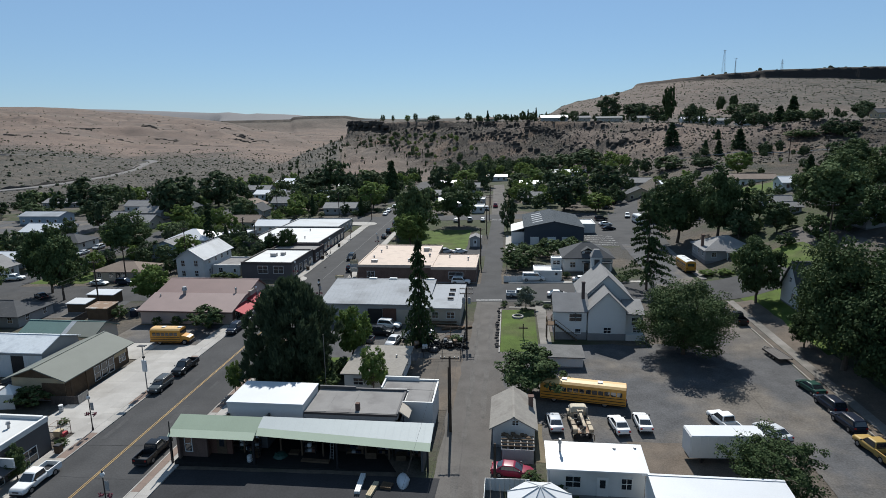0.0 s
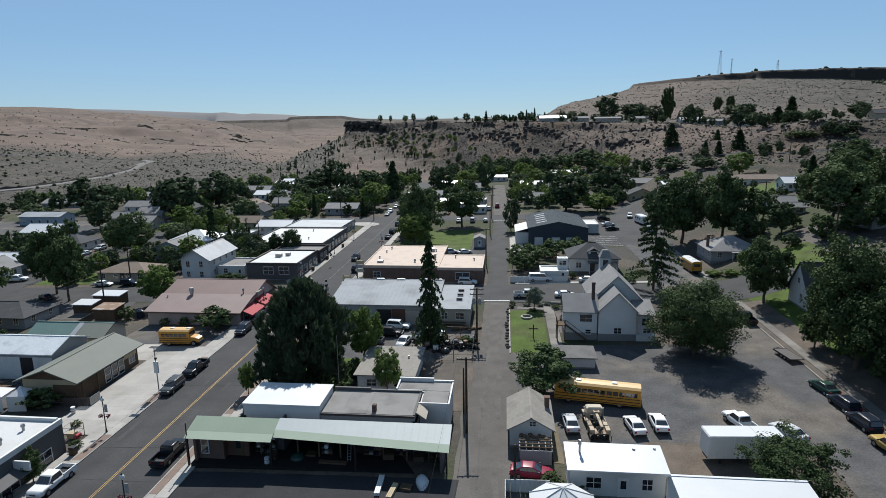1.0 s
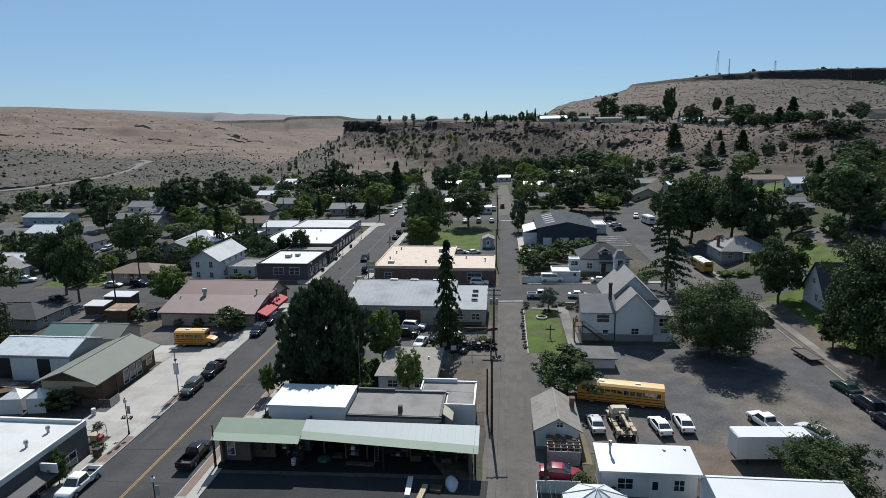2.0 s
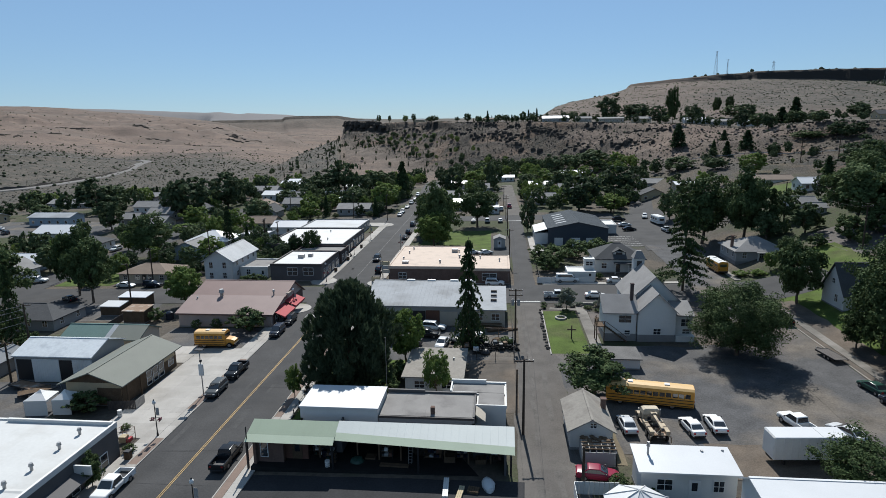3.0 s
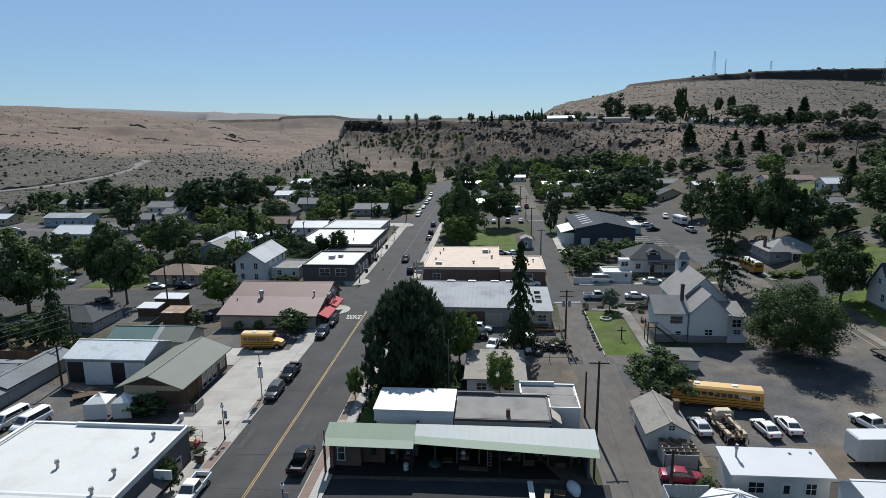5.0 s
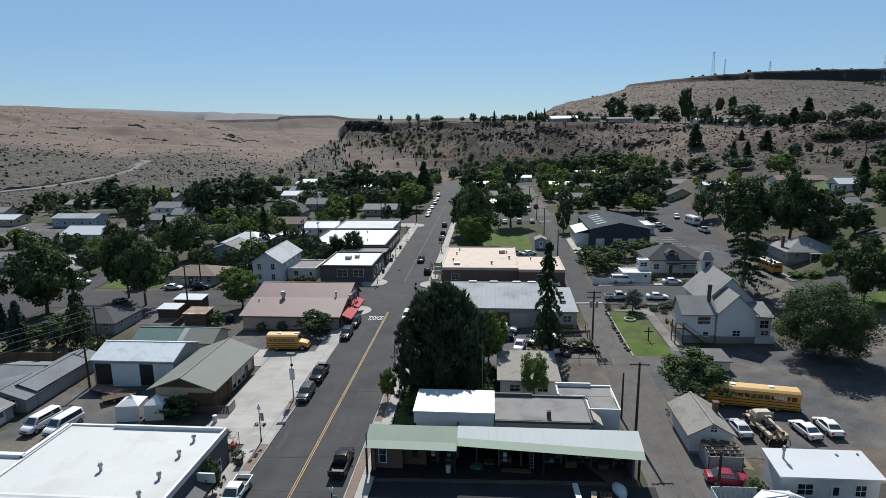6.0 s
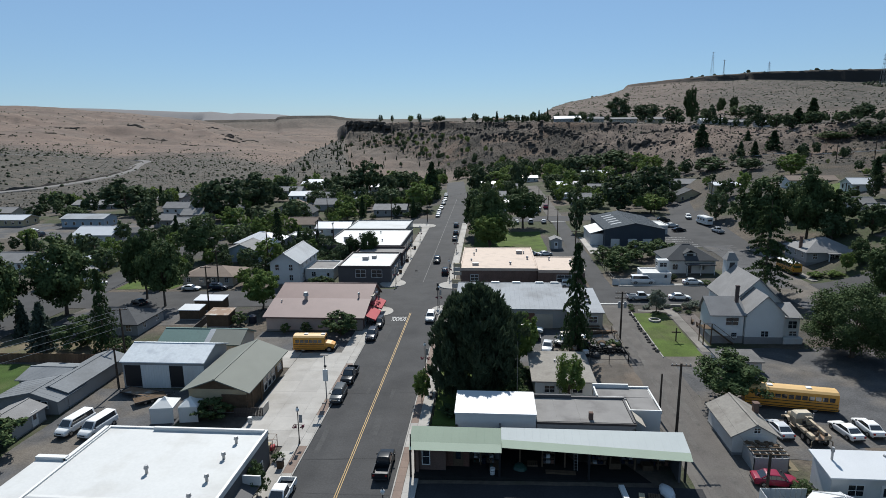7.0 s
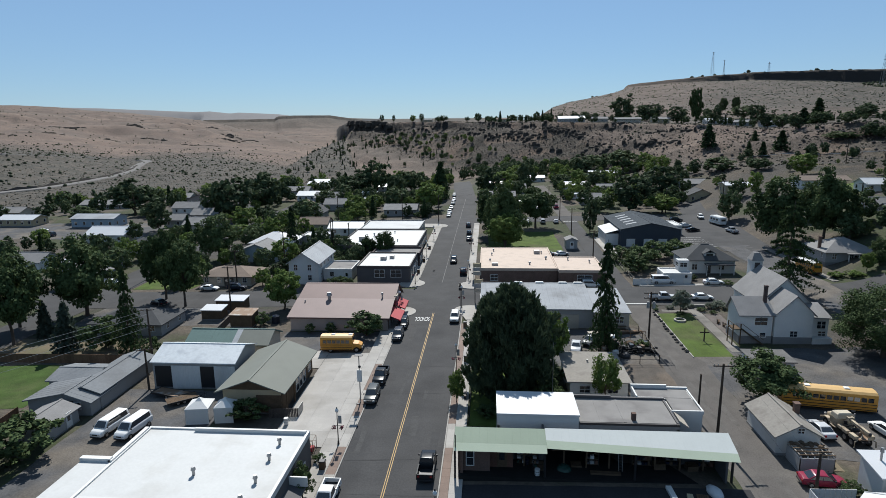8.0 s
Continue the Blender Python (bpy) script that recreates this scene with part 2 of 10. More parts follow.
def town(x, y):
    u = sp(x - 50, 3.0)
    z = 0.7 + 0.013 * (y - 60) + 0.022 * (max(min(x, 160), -140) + 55) + 12 * (1 - math.exp(-u / 25)) + 0.06 * min(u, 150)
    return z


def lerp(v, xs, ys):
    return float(np.interp(v, xs, ys))


def step(a, b, v):
    t = min(1.0, max(0.0, (v - a) / (b - a)))
    return t * t * (3 - 2 * t)


def fbm(x, y, s, oct=4):
    return noise.fractal(Vector((x / s, y / s, 3.7)), 0.9, 2.1, oct)


def rim_at(az):
    return lerp(az, (-60, -16, -14, -8, -2, 6, 17.5, 25, 32, 60, 110), (1350, 1150, 985, 800, 650, 545, 452, 430, 420, 400, 500))


def crest_at(az):
    """Where the nose below the cliff breaks down into the canyon."""
    return lerp(az, (-30, -24, -22.9, -20.3, -17.1, -14.7, -14), (430, 480, 520, 650, 850, 930, 960))


def hills(az, d, x, y):
    """The valley side, the dry hills, the rimmed tables and the far ridge behind them."""
    top_d = lerp(az, (-60, -30, -24, -18), (3200, 3200, 2600, 1950))
    top = lerp(az, (-60, -41, -37.4, -34.1, -32, -29.5, -26.8, -25.3, -23.8, -21.6, -19.6, -18.3, -14), (142, 146, 141, 129, 120, 101, 80, 67, 46, 31, 16, -8, -30))
    low = lerp(d, (0, 300, 420, 600, 900, 1300), (1, 0, -4, -9, -12, -14))
    edge = lerp(az, (-60, -42, -38, -34.9, -33), (700, 900, 1000, 1150, 1250)) + fbm(x, y, 90.0, 3) * 12
    bench = lerp(az, (-60, -42, -38, -34.9, -33), (16, 13.7, 4.4, -7.3, -14))
    if az < -33:
        low += (bench - lerp(d, (600, 900, 1300), (-9, -12, -14))) * (0.75 * step(edge - 260, edge, d) + 0.25 * step(edge - 16, edge, d))
    c = crest_at(az)
    low += (lerp(az, (-26, -20, -14), (-14, -38, -52)) + 14) * step(c + 40, c + 320, d)
    low += fbm(x + 900, y, 120.0, 4) * 1.6 * step(620, 800, d)
    f = (d - 1300) / (top_d - 1300)
    z = low
    if f > 0:
        z = low + (top - low) * (0.75 * min(1.0, f) + 0.25 * step(0, 1, f))
        rough = step(1350, 2000, d) * (1 - 0.75 * step(top_d - 500, top_d, d))
        z += (fbm(x, y, 640.0, 5) * 24 - abs(fbm(x, y + 500, 430.0, 4)) * 34 + 9) * rough + fbm(x, y, 150.0, 4) * 8.0 * rough + fbm(x, y, 45.0, 3) * 2.0 * rough
    if d > top_d:
        z = max(-45.0, top - (d - top_d) * 0.08 + fbm(x, y, 400.0, 4) * 5)
    if d > 2300 and az > -28:
        wide = az + fbm(x, y, 260.0, 3) * 0.35
        rim = lerp(wide, (-27.2, -26.4, -20, -19.75, -18.5, -15, -14, -12, -9), (0, 86, 90, 102, 107, 106, 97, 78, 40))
        back = 3390 + fbm(x, y, 180.0, 3) * 30
        table = -40 + (rim - 2) * min(1.0, max(0.0, (d - 2350) / (back - 2350))) + fbm(x, y, 150.0, 4) * 10 * step(2400, 2700, d) * (1 - step(back - 130, back - 20, d))
        z = max(z, table + 28 * step(back - 330, back - 20, d) + 14 * step(back - 14, back, d))
    if d > 3800:
        far = lerp(az, (-60, -37, -34, -30, -26.7, -25.6, -23.9, -23.2, -19.7, -18, -10), (180, 180, 175, 165, 153, 157, 142, 148, 135, 118, 95))
        z = max(z, z + (far - z) * step(3850, 4400, d) + fbm(x, y, 700.0, 3) * 3)
    return z


def far_land(az, d, x, y):
    """Dry hills and canyon on the one side, the rocky bluff and the mesa behind it on the other."""
    z1 = z2 = 0.0
    k = step(-14.75, -14.25, az + fbm(x, y, 60.0, 3) * 0.12)
    if k < 1:
        z1 = hills(az, d, x, y)
        if az > -30 and d < 1400:
            c = crest_at(az) + fbm(x, y, 70.0, 3) * 14
            cz = lerp(az, (-30, -24, -22.9, -20.3, -17.1, -14.7), (-4, 0, 2.5, 2.8, 13, 25))
            nose = cz * max(0.0, (d - 350) / (c - 350)) ** 1.4 if d < c else cz - (d - c) * 0.34
            nose += fbm(x, y, 30.0, 4) * 1.8 * step(430, 520, d)
            z1 = max(z1, nose)
    if k > 0:
        r = rim_at(az) + fbm(x, y, 110.0, 3) * 14 + fbm(x, y, 22.0, 3) * 5
        up = lerp(az, (-14, -9.6, -4.3, 1, 4.6, 8.3, 11.3, 13.8, 18.4, 22, 24.9, 28.2, 30, 60), (45.5, 44.5, 44, 43.5, 43, 42, 40.7, 40.4, 38.8, 36, 38, 40.2, 39.3, 42))
        width = lerp(az, (-14, -8, -2, 6, 17.5, 25, 60), (470, 250, 140, 90, 115, 110, 120))
        foot_z = lerp(az, (-14, -6, 0, 10, 20, 32, 60), (-2, 0, 8, 12, 21, 25, 25))
        s = r - d
        if s <= 0:
            z2 = up + min(4.0, -s * 0.02)
            m = lerp(az, (2, 4, 5.5, 6.75, 9.25, 11, 11.6, 11.9, 15.9, 21.6, 26.4, 30.7, 60), (44, 60, 86, 97, 110, 122, 128, 139.5, 149, 158, 156, 151.5, 145))
            cap = lerp(az, (11.6, 12, 16, 21, 26, 30), (0.0, 0.05, 0.055, 0.105, 0.137, 0.185))
            g = (d - 720) / (1650 - 720)
            if g > 0:
                z2 = max(z2, up + 2 + (m * (1 - cap) - up) * min(1.0, g) ** 1.15 + (fbm(x, y, 110, 4) * 5 - abs(fbm(x, y, 60, 3)) * 4) * min(1, g * 3) * (1 - 0.6 * step(0.8, 1.0, g)))
                if d > 1630:
                    z2 += m * cap * step(1640, 1652, d + fbm(x, y, 60, 3) * 10)
            if d > 2300 and az < 2:
                z2 = max(z2, hills(az, d, x, y))
        else:
            g = min(1.0, s / width)
            cliff = lerp(az, (-14.4, -13.4, -12, -8, -2, 10, 17, 25, 60), (0.44, 0.38, 0.26, 0.14, 0.1, 0.13, 0.05, 0.2, 0.18)) * (0.85 + 0.5 * fbm(x, y, 40.0, 3))
            z2 = up - (up - foot_z) * (cliff * step(0, 9, s) + (1 - cliff) * (g * 0.75 + 0.25 * step(0, 1, g)))
            z2 += (fbm(x, y, 28.0, 5) * 3.0 + abs(fbm(x, y, 11.0, 3)) * 1.6) * step(6, 20, s) * (1 - step(0.75, 1.0, g))
    return z1 * (1 - k) + z2 * k


def ground_z(x, y):
    d = math.hypot(x - CX, y - CY)
    if d < 230:
        return town(x, y)
    az = math.degrees(math.atan2(x - CX, y - CY))
    if abs(az) > 100:
        return town(x, y)
    edge = lerp(az, (-60, -20, -14, 0, 10, 18, 25, 60), (360, 400, 420, 400, 360, 310, 290, 280))
    k = step(edge - 60, edge + 60, d)
    side = step(100, 75, abs(az)) if abs(az) > 75 else 1.0
    t = town(x, y)
    if k <= 0:
        return t
    return t * (1 - k * side) + far_land(az, d, x, y) * k * side

# ---- mesh helpers ----
class Geo:
    """Collects faces for one mesh."""
    def __init__(self):
        self.v, self.f = [], []

    def add(self, verts, faces):
        k = len(self.v)
        self.v += [tuple(p) for p in verts]
        self.f += [tuple(i + k for i in f) for f in faces]
        return self

    def poly(self, *pts):
        return self.add(pts, [range(len(pts))])

    def box(self, x0, y0, z0, x1, y1, z1, c=0.0):
        """A box; c cuts its upright edges and its top edge."""
        if c <= 0:
            p = [(x0, y0), (x1, y0), (x1, y1), (x0, y1)]
            return self.stack([(p, z0), (p, z1)])
        ring = lambda k: [(x0 + k, y0), (x1 - k, y0), (x1, y0 + k), (x1, y1 - k), (x1 - k, y1), (x0 + k, y1), (x0, y1 - k), (x0, y0 + k)]
        top = [(min(max(x, x0 + c), x1 - c), min(max(y, y0 + c), y1 - c)) for x, y in ring(c * 2)]
        return self.stack([(ring(c), z0), (ring(c), z1 - c), (top, z1)])

    def stack(self, rings):
        """Rings of the same number of plan points at rising heights, closed at both ends."""
        k, n = len(self.v), len(rings[0][0])
        for pts, z in rings:
            self.v += [(x, y, z) for x, y in pts]
        self.f.append(tuple(k + i for i in reversed(range(n))))
        for r in range(len(rings) - 1):
            a, b = k + r * n, k + (r + 1) * n
            self.f += [(a + i, a + (i + 1) % n, b + (i + 1) % n, b + i) for i in range(n)]
        self.f.append(tuple(k + (len(rings) - 1) * n + i for i in range(n)))
        return self

    def loft(self, sections, caps=True):
        k, n = len(self.v), len(sections[0])
        for s in sections:
            self.v += [tuple(p) for p in s]
        for r in range(len(sections) - 1):
            a, b = k + r * n, k + (r + 1) * n
            self.f += [(a + i, b + i, b + (i + 1) % n, a + (i + 1) % n) for i in range(n)]
        if caps:
            self.f.append(tuple(k + i for i in range(n)))
            self.f.append(tuple(k + (len(sections) - 1) * n + i for i in reversed(range(n))))
        return self

    def tube(self, pts, radii, n=8):
        pts = [Vector(p) for p in pts]
        if not hasattr(radii, "__len__"):
            radii = [radii] * len(pts)
        secs = []
        for i, p in enumerate(pts):
            d = (pts[min(i + 1, len(pts) - 1)] - pts[max(i - 1, 0)]).normalized()
            a = d.cross(Vector((0, 0, 1)) if abs(d.z) < 0.9 else Vector((1, 0, 0))).normalized()
            b = d.cross(a)
            secs.append([p + (a * math.cos(q) + b * math.sin(q)) * radii[i] for q in (2 * math.pi * j / n for j in range(n))])
        return self.loft(secs)

    def cyl(self, x, y, z0, z1, r, n=10, r1=None):
        ring = lambda q: [(x + q * math.cos(2 * math.pi * j / n), y + q * math.sin(2 * math.pi * j / n)) for j in range(n)]
        return self.stack([(ring(r), z0), (ring(r if r1 is None else r1), z1)])

    def ball(self, x, y, z, r, sz=1.0, n=8, m=5):
        secs = [[(x + r * math.sin(math.pi * (i + 0.02) / (m + 0.04)) * math.cos(2 * math.pi * j / n), y + r * math.sin(math.pi * (i + 0.02) / (m + 0.04)) * math.sin(2 * math.pi * j / n), z - r * sz * math.cos(math.pi * i / m)) for j in range(n)] for i in range(m + 1)]
        return self.loft(secs)

    def mesh(self, name):
        me = bpy.data.meshes.new(name)
        me.from_pydata(self.v, [], self.f)
        bm = bmesh.new()
        bm.from_mesh(me)
        bmesh.ops.recalc_face_normals(bm, faces=bm.faces)
        bm.to_mesh(me)
        bm.free()
        return me


def part(name, geo, material, parent=None, label="", smooth=False, m=None):
    me = geo.mesh(name) if isinstance(geo, Geo) else geo
    if not me.materials:
        me.materials.append(material)
    if smooth:
        me.shade_smooth()
    ob = new(name, me)
    if parent is not None:
        ob.parent = parent
    if m is not None:
        ob.matrix_basis = m
    if label:
        ob["label"] = label
    return ob


def thing(name, m, label, category, group="", kind=""):
    ob = new(name)
    ob.empty_display_size = 0.3
    ob.matrix_basis = m
    return tagged(ob, label, category, group, kind)


def at(x, y, rz=0.0, lift=0.0, s=None):
    return Matrix.LocRotScale((x, y, ground_z(x, y) + lift), Euler((0, 0, radians(rz))), s)


def fast_mesh(name, v, q, material):
    """A mesh of quads from arrays."""
    me = bpy.data.meshes.new(name)
    me.vertices.add(len(v))
    me.vertices.foreach_set("co", np.asarray(v, dtype=np.float32).ravel())
    me.loops.add(len(q) * 4)
    me.loops.foreach_set("vertex_index", np.asarray(q, dtype=np.int32).ravel())
    me.polygons.add(len(q))
    me.polygons.foreach_set("loop_start", np.arange(0, len(q) * 4, 4, dtype=np.int32))
    me.update(calc_edges=True)
    me.materials.append(material)
    return me


# ---- the ground: one sheet to the horizon ----
def ground_material():
    m = bpy.data.materials.new("land_cover")
    m.use_nodes = True
    nt = m.node_tree
    n, l = nt.nodes, nt.links
    b = n["Principled BSDF"]
    b.inputs["Roughness"].default_value = 0.95
    b.inputs["Specular IOR Level"].default_value = 0.1
    geo = n.new("ShaderNodeNewGeometry")

    def noise_at(s, d=5, w=0.55):
        t = n.new("ShaderNodeTexNoise")
        t.inputs["Scale"].default_value, t.inputs["Detail"].default_value, t.inputs["Roughness"].default_value = s, d, w
        l.new(geo.outputs["Position"], t.inputs["Vector"])
        return t.outputs["Fac"]

    def ramp(v, a, c):
        r = n.new("ShaderNodeMapRange")
        r.inputs["From Min"].default_value, r.inputs["From Max"].default_value = a, c
        l.new(v, r.inputs["Value"])
        return r.outputs[0]

    def mixc(f, a, c):
        x = n.new("ShaderNodeMix")
        x.data_type = "RGBA"
        l.new(f, x.inputs[0])
        for i, v in ((6, a), (7, c)):
            if isinstance(v, tuple):
                x.inputs[i].default_value = (*v, 1)
            else:
                l.new(v, x.inputs[i])
        return x.outputs[2]

    cover = n.new("ShaderNodeVertexColor")
    cover.layer_name = "cover"
    sep = n.new("ShaderNodeSeparateColor")
    l.new(cover.outputs[0], sep.inputs[0])
    # town yards: gravel, dry earth and grass
    yard = mixc(ramp(noise_at(0.045), 0.42, 0.56), (0.06, 0.058, 0.054), (0.105, 0.088, 0.07))
    yard = mixc(ramp(noise_at(0.03, 4), 0.48, 0.56), yard, (0.042, 0.055, 0.024))
    yard = mixc(ramp(noise_at(1.3, 3), 0.35, 0.8), yard, (0.055, 0.048, 0.04))
    # dry hills: straw grass with sage and stony patches, blued a little for haze
    hill = mixc(ramp(noise_at(0.006), 0.4, 0.62), (0.152, 0.113, 0.091), (0.124, 0.094, 0.078))
    hill = mixc(ramp(noise_at(0.0035, 6, 0.6), 0.5, 0.66), hill, (0.1, 0.082, 0.069))
    hill = mixc(ramp(noise_at(0.02, 7, 0.75), 0.5, 0.62), hill, (0.106, 0.084, 0.07))
    hill = mixc(ramp(noise_at(0.09, 6, 0.75), 0.55, 0.7), hill, (0.072, 0.062, 0.052))
    # ledges of dark basalt that follow the contours
    squash = n.new("ShaderNodeVectorMath")
    squash.operation = "MULTIPLY"
    squash.inputs[1].default_value = (0.0035, 0.0035, 0.13)
    l.new(geo.outputs["Position"], squash.inputs[0])
    band = n.new("ShaderNodeTexNoise")
    band.inputs["Scale"].default_value, band.inputs["Detail"].default_value = 1.0, 5
    l.new(squash.outputs[0], band.inputs["Vector"])
    hill = mixc(ramp(band.outputs["Fac"], 0.6, 0.68), hill, (0.08, 0.067, 0.056))
    # rocky bluff
    rock = mixc(ramp(noise_at(0.05, 6, 0.75), 0.4, 0.6), (0.086, 0.067, 0.053), (0.053, 0.049, 0.04))
    rock = mixc(ramp(noise_at(0.35, 6, 0.75), 0.44, 0.6), rock, (0.042, 0.039, 0.034))
    rock = mixc(ramp(noise_at(0.03, 5, 0.6), 0.5, 0.62), rock, (0.13, 0.092, 0.068))
    flat = n.new("ShaderNodeVectorMath")
    flat.operation = "MULTIPLY"
    flat.inputs[1].default_value = (0.014, 0.014, 0.2)
    l.new(geo.outputs["Position"], flat.inputs[0])
    strata = n.new("ShaderNodeTexNoise")
    strata.inputs["Scale"].default_value, strata.inputs["Detail"].default_value = 1.0, 6
    l.new(flat.outputs[0], strata.inputs["Vector"])
    rock = mixc(ramp(strata.outputs["Fac"], 0.55, 0.6), rock, (0.04, 0.036, 0.032))
    # sage flats
    sage = mixc(ramp(noise_at(0.09, 6, 0.7), 0.39, 0.57), (0.092, 0.079, 0.066), (0.053, 0.051, 0.044))
    c = mixc(sep.outputs[0], yard, hill)
    c = mixc(sep.outputs[2], c, sage)
    c = mixc(cover.outputs[1], (0.15, 0.145, 0.145), c)          # far land paled: distance haze put into the colour
    c = mixc(sep.outputs[1], c, rock)
    # bare rock where the land is steep
    up = n.new("ShaderNodeSeparateXYZ")
    l.new(geo.outputs["Normal"], up.inputs[0])
    steep = ramp(up.outputs[2], 0.84, 0.72)
    c = mixc(steep, c, (0.035, 0.031, 0.028))
    l.new(c, b.inputs["Base Color"])
    bp = n.new("ShaderNodeBump")
    bp.inputs["Strength"].default_value, bp.inputs["Distance"].default_value = 0.9, 1.6
    wild = n.new("ShaderNodeMath")
    wild.operation, wild.inputs[1].default_value, wild.inputs[2].default_value = "MULTIPLY_ADD", 0.55, 0.3
    l.new(sep.outputs[0], wild.inputs[0])
    stony = n.new("ShaderNodeMath")
    stony.operation, stony.inputs[1].default_value = "MULTIPLY_ADD", 1.1
    l.new(sep.outputs[1], stony.inputs[0])
    l.new(wild.outputs[0], stony.inputs[2])
    rise = n.new("ShaderNodeMath")
    rise.operation = "MULTIPLY"
    l.new(noise_at(0.35, 7, 0.75), rise.inputs[0])
    l.new(stony.outputs[0], rise.inputs[1])
    l.new(rise.outputs[0], bp.inputs["Height"])
    l.new(bp.outputs[0], b.inputs["Normal"])
    return m


def build_ground():
    azs = [-180 + 6 * i for i in range(20)] + [-60 + 0.4 * i for i in range(35)] + [-46 + 0.2 * i for i in range(415)] + [37 + 0.4 * i for i in range(58)] + [60 + 6 * i for i in range(20)]
    ds = [0.5]
    while ds[-1] < 4880:
        d = ds[-1]
        k = 0.028 if d < 350 else (0.009 if d < 1100 else 0.012)
        if 1620 < d < 1670 or 3340 < d < 3430:
            k = 0.0035
        ds.append(d + max(1.5, d * k))
    v, cov = [], []
    for d in ds:
        for a in azs:
            x, y = CX + d * math.sin(radians(a)), CY + d * math.cos(radians(a))
            v.append((x, y, ground_z(x, y)))
            if d < 240 or abs(a) > 90:
                cov += (step(600, 900, d), 0.0, 0.0, 1.0)
                continue
            edge = lerp(a, (-60, -20, -14, 0, 10, 18, 25, 60), (400, 400, 420, 420, 400, 350, 330, 330))
            k = step(edge - 40, edge + 50, d + fbm(x, y, 60, 3) * 30)
            r = rim_at(a)
            near = fbm(x, y, 90, 3)
            inb = step(-15.2, -13.8, a)
            rocky = inb * step(r - 230, r - 120, d) * (1 - step(r + 4, r + 20, d)) * (1.05 + 0.6 * fbm(x, y, 45, 4)) * lerp(a, (-14, -11, -6, 6, 12, 24, 30), (0.55, 0.7, 1.0, 1.0, 0.35, 0.4, 0.85))
            tan = max(0.0, fbm(x + 40, y, 70, 3) + 0.1) * 1.7 * lerp(a, (-14, -10, -5, 5, 15, 22, 35), (0.9, 0.7, 0.3, 0.6, 1.1, 1.1, 0.4))
            rocky = max(0.0, min(1.0, rocky * (1 - min(0.9, tan))))
            sage = (1 - inb) * step(1450, 1180, d + near * 60) * step(380, 420, d)
            sage = max(sage, 0.6 * inb * step(r - 380, r - 200, d) * step(r + 5, r - 5, d) * lerp(a, (-8, 0), (1.0, 0.25)))
            # far ridges greyed with the sage colour, part cover and part haze
            sage = max(sage, 0.75 * step(2900, 3400, d) * step(-32, -24, a) * step(0, -6, a), 0.9 * step(3500, 4000, d))
            sage = max(sage, inb * step(r, r + 20, d) * step(1000, 700, d) * 0.8)
            sage = max(sage, inb * lerp(a + near * 3, (14, 22, 30), (0.4, 0.8, 1.0)) * step(800, 1000, d))
            # alpha pales the land beyond 3450 m, haze painted by distance
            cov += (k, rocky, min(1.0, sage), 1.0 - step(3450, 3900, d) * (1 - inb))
    n = len(azs)
    q = [(r * n + i, r * n + (i + 1) % n, (r + 1) * n + (i + 1) % n, (r + 1) * n + i) for r in range(len(ds) - 1) for i in range(n)]
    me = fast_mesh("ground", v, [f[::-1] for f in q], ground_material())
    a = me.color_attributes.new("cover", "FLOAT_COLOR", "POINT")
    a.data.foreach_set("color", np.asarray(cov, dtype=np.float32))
    me.shade_smooth()
    return tagged(new("ground", me), "dry valley floor and sagebrush hills around the town", "ground", kind="structure")


build_ground()


def sheet(name, x0, y0, x1, y1, lift, material, label, category, width=None, edge=0.0, kind="structure"):
    """A strip of road or yard laid on the land; with a width, (x0, y0)-(x1, y1) is its middle line. edge: how ragged its border is."""
    g = Geo()
    if width is None:
        a, b, w = Vector((x0, (y0 + y1) / 2)), Vector((x1, (y0 + y1) / 2)), abs(y1 - y0)
    else:
        a, b, w = Vector((x0, y0)), Vector((x1, y1)), width
    d = (b - a)
    side = Vector((-d.y, d.x)).normalized()
    nl, nw = max(2, int(d.length / 3.0)), max(2, int(w / 3.0))
    for i in range(nl + 1):
        for j in range(nw + 1):
            p = a + d * (i / nl) + side * w * (j / nw - 0.5)
            if edge and (i in (0, nl) or j in (0, nw)):
                p += Vector((noise.noise(Vector((p.x * 0.4, p.y * 0.4, 1))), noise.noise(Vector((p.x * 0.4, p.y * 0.4, 9))))) * edge
            g.v.append((p.x, p.y, ground_z(p.x, p.y) + lift))
    g.f = [(i * (nw + 1) + j, (i + 1) * (nw + 1) + j, (i + 1) * (nw + 1) + j + 1, i * (nw + 1) + j + 1) for i in range(nl) for j in range(nw)]
    ob = part(name, g, material)
    return tagged(ob, label, category, kind=kind)


# yards and lots under the roads
sheet("pavement_lot", -1.0, 64.5, 33.5, 98.5, 0.03, LOT, "dark patchy asphalt parking yard with gravel edges", "parking yard", edge=1.2)
sheet("pavement_store_yard", -39.0, 30.0, -7.5, 58.6, 0.03, YARD, "grey asphalt yard before the feed store", "yard", edge=0.3)
sheet("pavement_back_yard", -37.0, 91.0, -7.6, 108.5, 0.03, LOT, "dirty gravel yard with parked machines", "yard", edge=1.0)
sheet("pavement_alley_verge", -8.2, 20.0, -0.3, 96.0, 0.02, ALLEY, "dusty gravel beside the alley", "yard", edge=0.5)
sheet("pavement_side_yard", -15.0, 74.0, -7.4, 92.0, 0.034, DIRT, "reddish bare earth beside the alley", "yard", edge=0.6)
sheet("pavement_van_yard", -93.0, 40.0, -80.5, 82.5, 0.03, LOT, "dark gravel yard with parked vans", "yard", edge=0.5)
